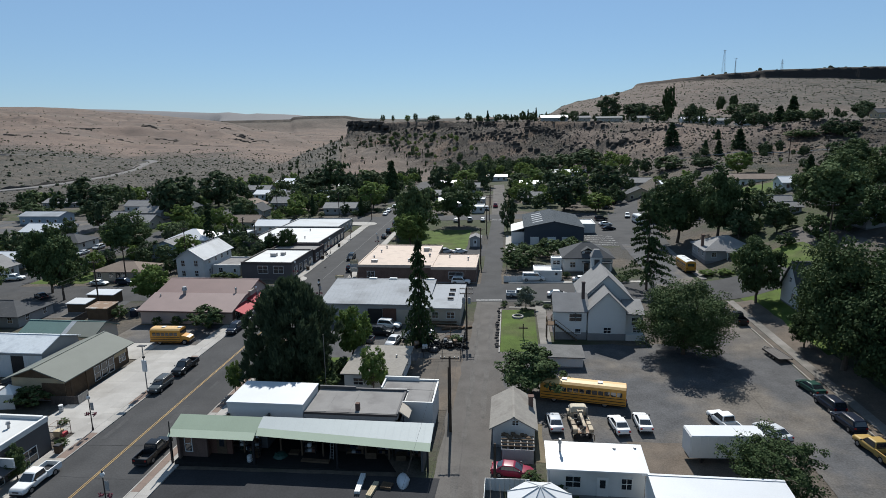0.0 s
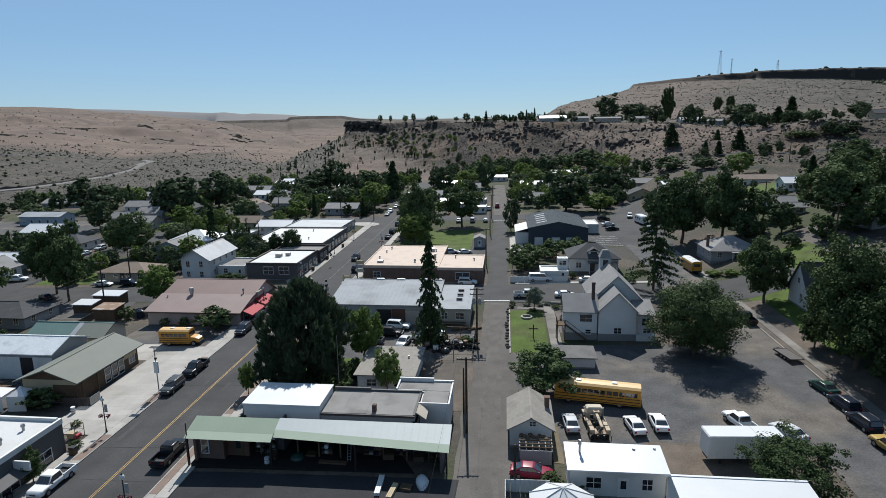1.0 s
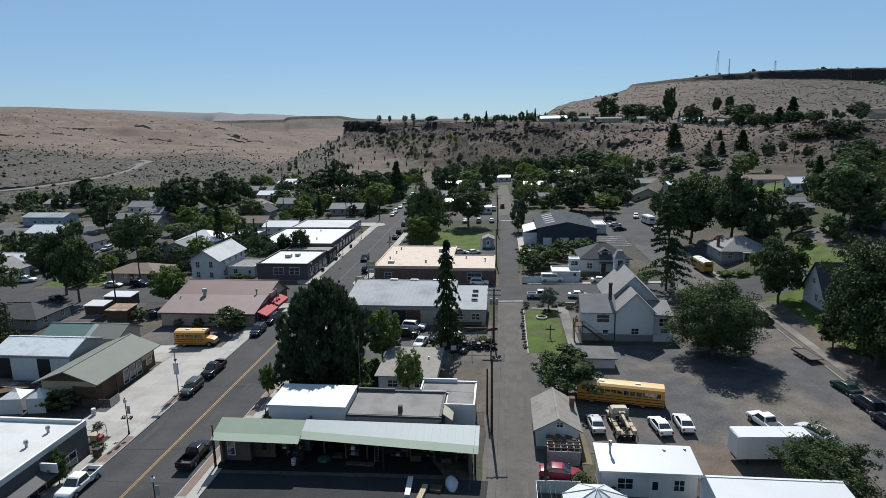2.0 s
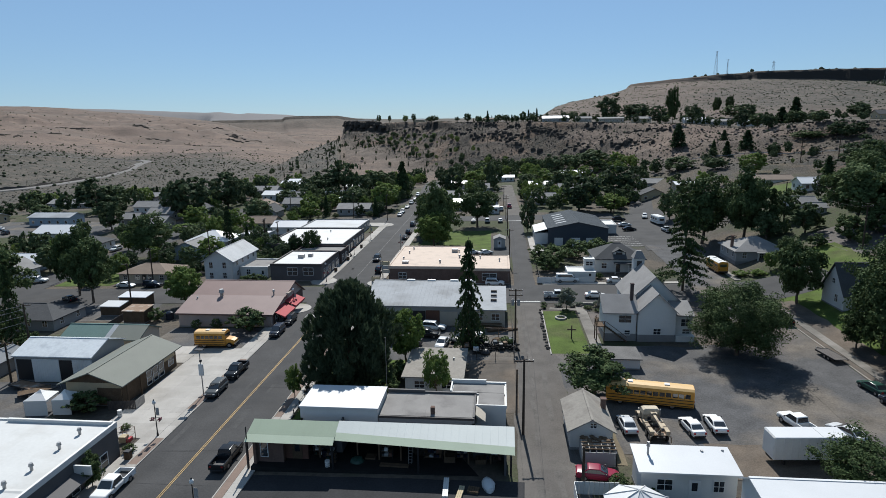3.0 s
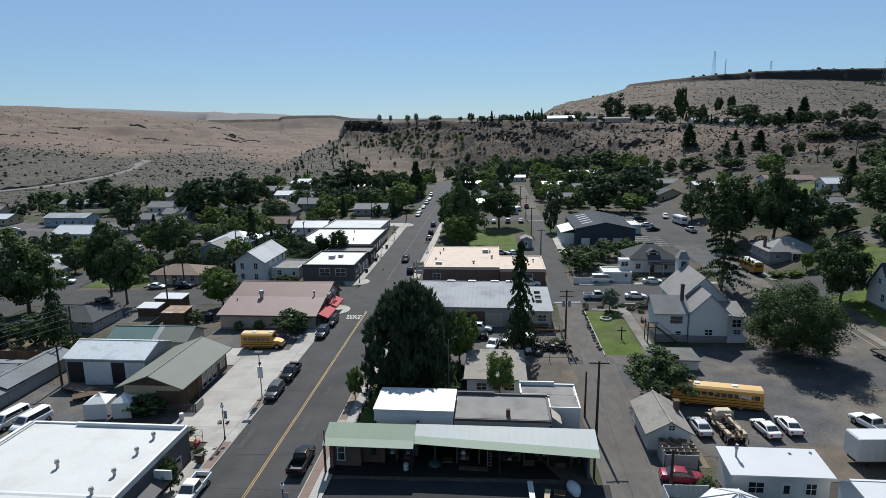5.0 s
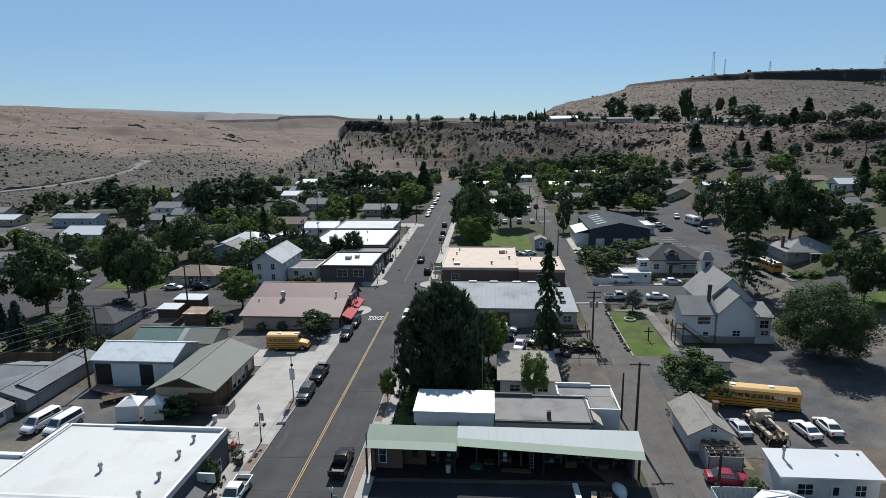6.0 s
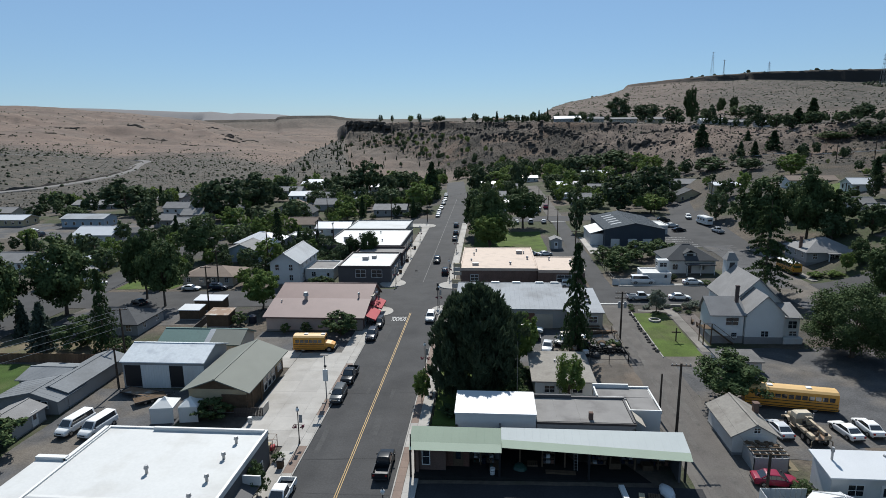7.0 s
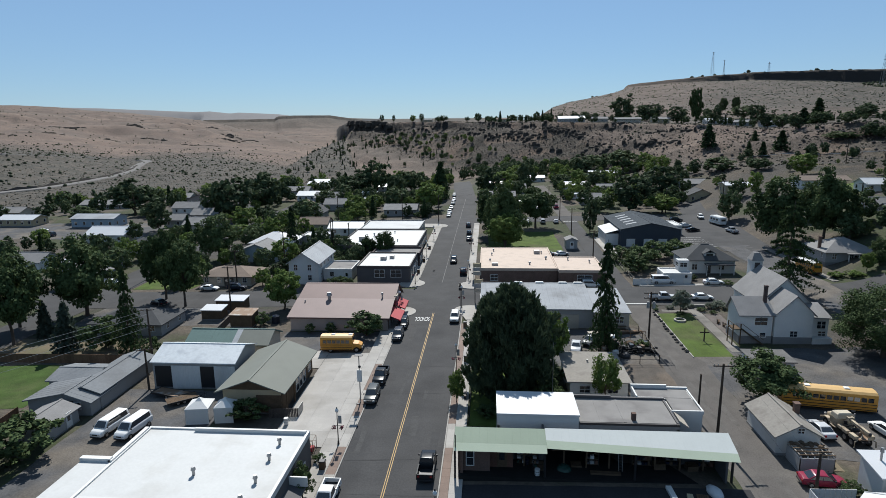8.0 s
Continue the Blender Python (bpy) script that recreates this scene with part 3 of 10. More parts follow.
sheet("pavement_shed_yard", -80.5, 62.5, -74.5, 82.0, 0.034, LOT, "asphalt apron before the metal shed", "yard", edge=0.4)
sheet("pavement_bus_yard", -76.0, 93.0, -56.8, 108.0, 0.03, LOT, "dark asphalt beside the red-roofed building", "yard", edge=0.5)
sheet("pavement_store_park", -21.0, 167.0, -6.8, 183.0, 0.03, ASPHALT, "asphalt parking behind the brick store", "parking yard", edge=0.3)
sheet("pavement_hall_park", 21.0, 178.0, 37.0, 228.0, 0.03, ASPHALT, "asphalt parking beside the dark metal hall", "parking yard", edge=0.3)
sheet("pavement_left_park", -125.0, 112.0, -88.0, 137.5, 0.03, LOT, "grey gravel parking ground", "yard", edge=1.5)
sheet("pavement_far_park", -262.0, 205.0, -165.0, 240.0, 0.03, LOT, "wide grey gravel yard", "yard", edge=2)
sheet("ground_dry_strip", 14.5, 59.8, 26.0, 67.0, 0.036, DIRT, "bare brown earth strip behind the cottage", "earth", edge=0.8)
sheet("ground_weeds", 3.2, 62.0, 4.4, 71.0, 0.036, DRYGRASS, "dry weeds beside the garage", "dry grass", edge=0.3)
sheet("lawn_park", -1.3, 95.0, 5.2, 117.5, 0.04, GRASS, "mown bright green lawn beside the alley", "lawn", edge=0.1)
sheet("lawn_far", -36.0, 176.0, -13.0, 208.0, 0.044, GRASS, "green lawn under shade trees", "lawn", edge=0.6)
sheet("lawn_pine", -38.4, 71.5, -26.0, 92.0, 0.04, GRASS, "green lawn under the pine", "lawn", edge=0.3)
sheet("lawn_right", 47.6, 92.0, 66.0, 126.0, 0.04, GRASS, "green verge lawn beside the pavement", "lawn", edge=0.4)
sheet("pavement_drive", 68.0, 134.0, 78.0, 157.0, 0.034, ALLEY, "pale gravel drive behind the lawn", "yard", edge=1.0)
sheet("lawn_house", 59.5, 127.0, 69.0, 146.0, 0.044, GRASS, "green house lawn with bare patches", "lawn", edge=1.0)
sheet("lawn_hill", 72.0, 206.0, 96.0, 222.0, 0.06, GRASS, "green lawn below the white house", "lawn", edge=1.0)
sheet("lawn_left", -128.0, 76.0, -106.0, 92.0, 0.04, SHADED_GRASS, "green back garden lawn", "lawn", edge=0.8)
sheet("lawn_left_back", -130.0, 96.5, -101.0, 105.0, 0.04, DRYGRASS, "half-dry back garden grass", "lawn", edge=0.8)
sheet("lawn_corner", -128.0, 140.0, -112.0, 160.0, 0.04, GRASS, "green front lawn", "lawn", edge=0.8)

# roads
sheet("road_main", -47.5, -90.0, -47.5, 300.0, 0.06, ASPHALT, "grey asphalt main street", "road", width=12.4)
sheet("road_main_end", -47.5, 300.0, -54.0, 400.0, 0.06, ASPHALT, "grey asphalt main street", "road", width=11.0)
sheet("road_cross_east", -41.3, 130.0, 60.0, 130.0, 0.064, ASPHALT, "grey asphalt cross street", "road", width=14.0)
sheet("road_cross_west", -53.7, 131.0, -150.0, 131.0, 0.064, ASPHALT, "grey asphalt cross street", "road", width=13.0)
sheet("road_far_cross", -160.0, 235.0, 34.0, 235.0, 0.068, ASPHALT, "grey asphalt back street", "road", width=12.0)
sheet("road_alley", -4.2, -60.0, -4.2, 123.0, 0.064, ALLEY, "worn gravelly alley", "alley", width=5.2, edge=0.4)
sheet("road_alley_far", -4.2, 137.0, -4.2, 229.0, 0.064, ASPHALT, "narrow asphalt alley", "alley", width=5.0, edge=0.2)
sheet("road_alley_end", -4.2, 241.0, -6.0, 350.0, 0.064, ALLEY, "pale gravel lane between gardens", "alley", width=6.0, edge=0.6)
sheet("ground_verge", 43.2, 56.0, 50.0, 121.0, 0.05, DIRT, "brown littered verge under the street trees", "verge", edge=0.5)
sheet("road_side", 37.8, -60.0, 38.6, 180.0, 0.072, LOT, "grey asphalt side street", "road", width=9.6, edge=0.25)
sheet("road_side_far", 39.6, 172.0, 45.6, 238.0, 0.07, ASPHALT, "grey asphalt side street", "road", width=14.0)
sheet("road_side_end", 45.0, 234.0, 58.0, 300.0, 0.066, ASPHALT, "grey asphalt street bending uphill", "road", width=9.0)
sheet("road_west", -135.0, 100.0, -131.0, 300.0, 0.066, ASPHALT, "grey asphalt parallel street", "road", width=11.0)

# ---- buildings ----
def gable(g, x0, x1, y0, y1, z0, z1, over, axis, thick=0.16, split=0.5):
    """Two sloping slabs; the ridge runs along axis."""
    if axis == "x":
        t = lambda u, v, z: (u, v, z)
        a0, a1, b0, b1 = x0 - over, x1 + over, y0, y1
    else:
        t = lambda u, v, z: (v, u, z)
        a0, a1, b0, b1 = y0 - over, y1 + over, x0, x1
    mid = b0 + (b1 - b0) * split
    for e, s in ((b0, -1), (b1, 1)):
        fall = (z1 - z0) / abs(mid - e)
        eo, ez = e + s * over, z0 - fall * over
        pts = []
        for u in (a0, a1):
            pts += [t(u, mid, z1), t(u, eo, ez), t(u, eo, ez - thick), t(u, mid, z1 - thick)]
        g.add(pts, [(0, 1, 5, 4), (3, 7, 6, 2), (1, 2, 6, 5), (0, 3, 2, 1), (4, 5, 6, 7), (0, 4, 7, 3)])
    return g


def seams(x0, x1, y0, y1, z0, z1, over, axis, pitch=0.9, split=0.5, flip=0):
    """Raised standing seams running down a gable roof."""
    g = Geo()
    if axis == "x":
        t = lambda u, v, z: (u, v, z)
        a0, a1, b0, b1 = x0 - over, x1 + over, y0, y1
    else:
        t = lambda u, v, z: (v, u, z)
        a0, a1, b0, b1 = y0 - over, y1 + over, x0, x1
    mid = b0 + (b1 - b0) * split
    n = max(2, int((a1 - a0) / pitch))
    for i in range(n + 1):
        u = a0 + 0.03 + (a1 - a0 - 0.06) * i / n
        for e, s in ((b0, -1), (b1, 1)):
            fall = (z1 - z0) / abs(mid - e)
            eo, ez = e + s * over, z0 - fall * over
            p = [t(u + k, v, z + h) for v, z in ((mid, z1), (eo, ez)) for k, h in ((-0.02, 0.0), (0.0, 0.018), (0.02, 0.0))]
            g.add(p, [(0, 1, 4, 3), (1, 2, 5, 4), (0, 2, 1), (3, 4, 5)])
    return g


def window(parent, m, w, h, frame_mat=None, mull=1, rails=1):
    """A window set on a wall; local x along the wall, z up, y out of it."""
    t, d = 0.09, 0.07
    rect = lambda k, y: [(-w / 2 - k, y, -h / 2 - k), (w / 2 + k, y, -h / 2 - k), (w / 2 + k, y, h / 2 + k), (-w / 2 - k, y, h / 2 + k)]
    win = part("window", Geo().loft([rect(t, -0.02), rect(t, d), rect(0, d), rect(0, -0.02), rect(t, -0.02)], caps=False), frame_mat or TRIM, parent, m=m)
    for i in range(1, mull + 1):
        x = -w / 2 + w * i / (mull + 1)
        part("mullion", Geo().box(x - 0.03, -0.02, -h / 2, x + 0.03, d * 0.8, h / 2), frame_mat or TRIM, win)
    for i in range(1, rails + 1):
        z = -h / 2 + h * i / (rails + 1)
        part("glazing_bar", Geo().box(-w / 2, -0.02, z - 0.03, w / 2, d * 0.75, z + 0.03), frame_mat or TRIM, win)
    part("pane", Geo().box(-w / 2, 0.0, -h / 2, w / 2, 0.03, h / 2), GLASS, win, "dark glass")
    return win


def door(parent, m, w=0.95, h=2.05, material=None):
    g = Geo().box(-w / 2, -0.02, 0, w / 2, 0.05, h)
    g.box(-w / 2 - 0.1, -0.02, 0, -w / 2, 0.08, h + 0.1).box(w / 2, -0.02, 0, w / 2 + 0.1, 0.08, h + 0.1).box(-w / 2, -0.02, h, w / 2, 0.08, h + 0.1)
    ob = part("door", g, material or TRIM, parent, m=m)
    part("pane", Geo().box(-w * 0.3, 0.05, h * 0.45, w * 0.3, 0.065, h * 0.9), GLASS, ob)
    return ob


def face_m(side, u, z, w, d):
    """Pose of a window on a face of a body w by d centred on the origin: s, n, e or w, u along it."""
    if side == "s":
        return pose(u, -d / 2, z, 0, 0, 180)
    if side == "n":
        return pose(u, d / 2, z)
    if side == "e":
        return pose(w / 2, u, z, 0, 0, -90)
    return pose(-w / 2, u, z, 0, 0, 90)


SOLID = []      # plan rectangles that trees keep out of


def house(name, x, y, w, d, h, rise, roof, wall_mat, roof_mat, label, category="house", axis="x", rz=0.0, over=0.45, wins=None, seam=False, split=0.5,
          chimney=None, doors=(), group="", base=0.35, trim=None, vents=(), bars=1):
    """A house by its plan centre. roof: gable, hip, flat or shed. wins: rows of (side, height of the middle, size, places along the side)."""
    z = min(ground_z(x + a * w / 2, y + b * d / 2) for a in (-1, 1) for b in (-1, 1))
    root = thing(name, Matrix.LocRotScale((x, y, z), Euler((0, 0, radians(rz))), None), label, category, group)
    SOLID.append((x, y, max(w, d) * 0.5 + 1.0 if rz else 0, w / 2 + 1.2, d / 2 + 1.2))
    h += base
    x0, x1, y0, y1 = -w / 2, w / 2, -d / 2, d / 2
    body = Geo()
    p = [(x0, y0), (x1, y0), (x1, y1), (x0, y1)]
    body.stack([(p, base - 0.05), (p, h - 0.6 if roof == "flat" else h)])
    if roof == "gable":
        if axis == "x":
            m = y0 + d * split
            for u in (x0, x1):
                body.poly((u, y0, h), (u, y1, h), (u, m, h + rise - 0.12))
        else:
            m = x0 + w * split
            for u in (y0, y1):
                body.poly((x0, u, h), (x1, u, h), (m, u, h + rise - 0.12))
    elif roof == "shed":
        for u in (x0, x1):
            body.poly((u, y0, h), (u, y1, h), (u, y1, h + rise - 0.1))
        body.poly((x0, y1, h), (x1, y1, h), (x1, y1, h + rise - 0.1), (x0, y1, h + rise - 0.1))
    part("wall", body, wall_mat, root)
    part("foundation", Geo().box(x0 - 0.04, y0 - 0.04, -1.2, x1 + 0.04, y1 + 0.04, base), FOUNDATION, root)
    if roof == "gable":
        top = part("roof", gable(Geo(), x0, x1, y0, y1, h + 0.08, h + rise + 0.08, over, axis, split=split), roof_mat, root)
        if seam:
            part("seams", seams(x0, x1, y0, y1, h + 0.08, h + rise + 0.08, over, axis, split=split), roof_mat, top)
        cap = Geo()
        if axis == "x":
            cap.box(x0 - over, y0 + d * split - 0.14, h + rise + 0.04, x1 + over, y0 + d * split + 0.14, h + rise + 0.13)
        else:
            cap.box(x0 + w * split - 0.14, y0 - over, h + rise + 0.04, x0 + w * split + 0.14, y1 + over, h + rise + 0.13)
        part("ridge_cap", cap, roof_mat, root)
    elif roof == "hip":
        o, hh = over, h
        fall = rise / (min(w, d) / 2)
        ez = hh - fall * o * 0.6
        a = [(x0 - o, y0 - o, ez), (x1 + o, y0 - o, ez), (x1 + o, y1 + o, ez), (x0 - o, y1 + o, ez)]
        if w >= d:
            r = [(x0 + d / 2, 0, hh + rise), (x1 - d / 2, 0, hh + rise)]
            fs = [(4, 5, 9, 8), (5, 6, 9), (6, 7, 8, 9), (7, 4, 8)]
        else:
            r = [(0, y0 + w / 2, hh + rise), (0, y1 - w / 2, hh + rise)]
            fs = [(4, 5, 8), (5, 6, 9, 8), (6, 7, 9), (7, 4, 8, 9)]
        low = [(q[0], q[1], q[2] - 0.18) for q in a]
        part("roof", Geo().add(low + a + r, [(3, 2, 1, 0), (0, 1, 5, 4), (1, 2, 6, 5), (2, 3, 7, 6), (3, 0, 4, 7)] + fs), roof_mat, root)
        part("ridge_cap", Geo().tube([r[0], r[1]], 0.1, 6), roof_mat, root)
    elif roof == "shed":
        pts = [(u, v, hh + k) for k in (0.0, 0.16) for u, v, hh in ((x0 - over, y0 - over, h - 0.02), (x1 + over, y0 - over, h - 0.02), (x1 + over, y1 + over, h + rise + 0.04), (x0 - over, y1 + over, h + rise + 0.04))]
        part("roof", Geo().add(pts, [(3, 2, 1, 0), (4, 5, 6, 7), (0, 1, 5, 4), (1, 2, 6, 5), (2, 3, 7, 6), (3, 0, 4, 7)]), roof_mat, root)
    else:
        part("roof", Geo().box(x0 + 0.2, y0 + 0.2, h - 0.7, x1 - 0.2, y1 - 0.2, h - rise), roof_mat, root)
        pr = Geo()
        for bx in ((x0 - 0.06, y0 - 0.06, x1 + 0.06, y0 + 0.24), (x0 - 0.06, y1 - 0.24, x1 + 0.06, y1 + 0.06), (x0 - 0.06, y0 + 0.24, x0 + 0.24, y1 - 0.24), (x1 - 0.24, y0 + 0.24, x1 + 0.06, y1 - 0.24)):
            pr.box(bx[0], bx[1], h - 0.65, bx[2], bx[3], h + 0.02)
        part("parapet", pr, trim or wall_mat, root)
    for side, zc, (ww, wh), places in wins or ():
        for u in places:
            window(root, face_m(side, u, zc + base, w, d), ww, wh, mull=bars, rails=bars)
    for side, u in doors:
        door(root, face_m(side, u, base, w, d), material=DARKTRIM if (u * 7) % 2 > 1 else TRIM)
    if chimney:
        cx, cy, ch = chimney
        part("chimney", Geo().box(cx - 0.3, cy - 0.3, h * 0.8, cx + 0.3, cy + 0.3, ch - 0.12).box(cx - 0.38, cy - 0.38, ch - 0.12, cx + 0.38, cy + 0.38, ch), BRICK, root)
    for vx, vy, vz, vh, vr in vents:
        part("vent", Geo().cyl(vx, vy, vz - 0.3, vz + vh, vr, 10).cyl(vx, vy, vz + vh * 0.75, vz + vh + vr, vr * 1.7, 10, vr * 1.2), PIPE, root)
    return root


def spread(w, n):
    return [(-w / 2 + w * (i + 0.5) / n) for i in range(n)]


def rooms(w, d, h, n=None):
    """Plain windows all round a house."""
    a, b = max(2, int(w / 3.2)), max(1, int(d / 3.5))
    rows = []
    for z in ((1.5,) if h < 4.6 else (1.5, 4.3)):
        rows += [("s", z, (1.0, 1.2), spread(w, a)), ("n", z, (1.0, 1.2), spread(w, a)), ("e", z, (0.9, 1.2), spread(d, b)), ("w", z, (0.9, 1.2), spread(d, b))]
    return rows


# main street, west side, from the camera outward
def white_roof_building():
    """A long flat-roofed shop in two parts with a stepped rear."""
    a = house("shop_building", -67.1, 46.0, 19.8, 32.0, 5.1, 0.16, "flat", DARKGREY_WALL, WHITE_ROOF, "dark grey flat-roofed shop with a bright white membrane roof", "shop", trim=TRIM,
              wins=[("e", 1.5, (2.4, 1.8), spread(30, 6))], vents=[(7.3, 13.1, 5.3, 0.7, 0.16), (7.3, 9.8, 5.3, 0.7, 0.16), (7.4, 5.6, 5.3, 0.7, 0.16), (7.2, 2.3, 5.3, 0.7, 0.16), (0.3, 6.6, 5.3, 0.8, 0.16)])
    part("rear_parapet", Geo().box(-4.0, 15.4, 5.0, 9.7, 15.72, 5.72), TRIM, a)
    part("rear_wing", Geo().box(-13.2, -16.0, -1.0, -9.98, 8.6, 5.2), GREY_WALL, a)
    part("wing_roof", Geo().box(-13.4, -16.0, 5.2, -10.0, 8.8, 5.42), WHITE_ROOF, a)
    part("coping", Geo().box(-13.5, 8.2, 5.42, -10.0, 8.8, 5.8).box(-10.25, 8.2, 5.4, -9.8, 15.6, 5.66), TRIM, a)
    part("roof_crease", Geo().add([(-9.6, 1.6, 5.27), (9.6, 1.6, 5.27), (9.6, 1.95, 5.37), (-9.6, 1.95, 5.37), (9.6, 2.5, 5.27), (-9.6, 2.5, 5.27)], [(0, 1, 2, 3), (3, 2, 4, 5), (0, 3, 5), (1, 4, 2)]), WHITE_ROOF, a)
    part("awning", Geo().add([(9.9, -14, 3.3), (11.6, -14, 2.8), (11.6, 9, 2.8), (9.9, 9, 3.3), (9.9, -14, 3.42), (11.6, -14, 2.92), (11.6, 9, 2.92), (9.9, 9, 3.42)], [(0, 1, 2, 3), (7, 6, 5, 4), (0, 4, 5, 1), (1, 5, 6, 2), (2, 6, 7, 3)]), DARKGREY_WALL, a)
    part("sign", Geo().box(9.9, 8.3, 3.2, 11.9, 8.5, 4.3), TRIM, a, "white hanging sign board")
    return a


white_roof_building()


def barn_shop():
    w, d = 8.6, 14.6
    a = house("barn_shop", -69.6, 82.2, w, d, 3.55, 1.6, "gable", TAN_WALL, OLIVE_METAL, "wooden shop with grey-green metal gable roof", "shop", axis="y", over=0.85)
    # flat brown panel stands for the dark, shaded open porch
    part("front_cladding", Geo().box(0.6, -d / 2 - 0.08, 0.3, w / 2, -d / 2 - 0.03, 3.0), BARN_WOOD, a)
    part("cladding", Geo().box(w / 2 + 0.01, -d / 2, 0.3, w / 2 + 0.1, d / 2, 3.7).add([(-w / 2, -d / 2 - 0.02, 3.75), (w / 2, -d / 2 - 0.02, 3.75), (0, -d / 2 - 0.02, 5.4)], [(0, 1, 2)]), BARN_WOOD, a, "dark weathered boards")
    for u in (-0.6, 1.1, 2.8):
        window(a, pose(w / 2 + 0.1, u, 1.75, 0, 0, -90), 1.2, 2.2, mull=0)
    window(a, pose(w / 2 + 0.1, 5.6, 1.9, 0, 0, -90), 1.4, 1.2)
    for u in (-6.9, -3.6):
        part("porch_post", Geo().box(w / 2 + 0.55, u - 0.1, 0.0, w / 2 + 0.75, u + 0.1, 3.6), BARN_WOOD, a)
    part("sign_board", Geo().box(w / 2 + 0.12, 3.6, 2.5, w / 2 + 0.2, 6.8, 3.1), TAN_WALL, a)
    return a


barn_shop()


def metal_shed():
    w, d, h = 13.4, 8.4, 4.6
    a = house("metal_shed", -82.3, 87.1, w, d, h - 0.35, 1.5, "gable", GREY_WALL, SKY_SHEEN_METAL, "open-fronted metal shed with shiny galvanised roof", "shed", axis="x", over=0.3, seam=True)
    # flat black panels paint the shaded doorways onto the closed wall
    for x0, x1 in ((-6.4, -3.6), (1.0, 3.4)):
        part("open_bay", Geo().box(x0, -d / 2 - 0.02, 0.05, x1, -d / 2 - 0.004, 3.9), BLACK_METAL, a, "black panel for the shade in the open doorway")
    for x0, x1 in ((-3.6, 1.0), (3.4, 6.7)):
        n = int((x1 - x0) / 0.4)
        wave = []
        for i in range(n + 1):
            u = x0 + (x1 - x0) * i / n
            wave += [(u - 0.06, -d / 2 - 0.06), (u + 0.06, -d / 2 - 0.1)]
        wave += [(x1 + 0.06, -d / 2 - 0.02), (x0 - 0.06, -d / 2 - 0.02)]
        part("sliding_door", Geo().stack([(wave, 0.05), (wave, 4.0)]), WHITE_WALL, a, "white corrugated sliding door")
    return a


metal_shed()
a = house("teal_roof_shed", -81.5, 96.5, 14.5, 6.6, 3.3, 1.5, "gable", BEIGE_WALL, TEAL_METAL, "long shed with teal metal roof", "shed", over=0.4, seam=True)
part("olive_roof", gable(Geo(), 1.9, 7.25, -3.3, 3.3, 3.78, 5.28, 0.42, "x", 0.1), OLIVE_METAL, a, "faded olive roof sheets")
part("ridge_strip", gable(Geo(), 1.35, 1.5, -3.3, 3.3, 3.79, 5.29, 0.42, "x", 0.1), BLUEGREY_METAL, a, "pale metal joint strip")

# grey sheds along the back lane
house("long_shed", -96.0, 83.2, 5.2, 14.2, 2.4, 0.9, "gable", GREY_WALL, LANE_METAL, "long low grey shed beside the back lane", "shed", axis="y", over=0.35)
house("lane_cottage", -98.3, 76.6, 9.6, 5.4, 2.2, 1.2, "gable", GREY_WALL, LANE_METAL, "grey cottage with light metal gable roof and porch", "house", axis="y", over=0.5, split=0.62, seam=True, wins=[("s", 1.4, (0.9, 1.0), (0.6, 2.8))], doors=[("s", 1.7)])
house("lane_annex", -101.3, 83.5, 6.8, 6.4, 2.3, 0.8, "gable", GREY_WALL, LANE_METAL, "low grey annex with shallow roof", "shed", over=0.4)
house("small_shed", -96.9, 69.5, 5.0, 6.0, 2.0, 0.9, "gable", GREY_WALL, SHINGLE, "small grey garden shed", "shed", axis="y", over=0.35, doors=[("e", 1.0)])

house("bungalow", -108.6, 111.2, 15.0, 9.6, 2.5, 1.9, "hip", GREY_WALL, DARK_SHINGLE, "grey bungalow with hipped shingle roof", "house", wins=rooms(15, 9.6, 2.6))
house("bungalow", -103.8, 147.0, 13.6, 9.6, 2.6, 1.7, "hip", BEIGE_WALL, BROWN_SHINGLE, "beige bungalow with brown hipped roof", "house", wins=rooms(13.6, 9.6, 2.6), doors=[("s", 0.2)])


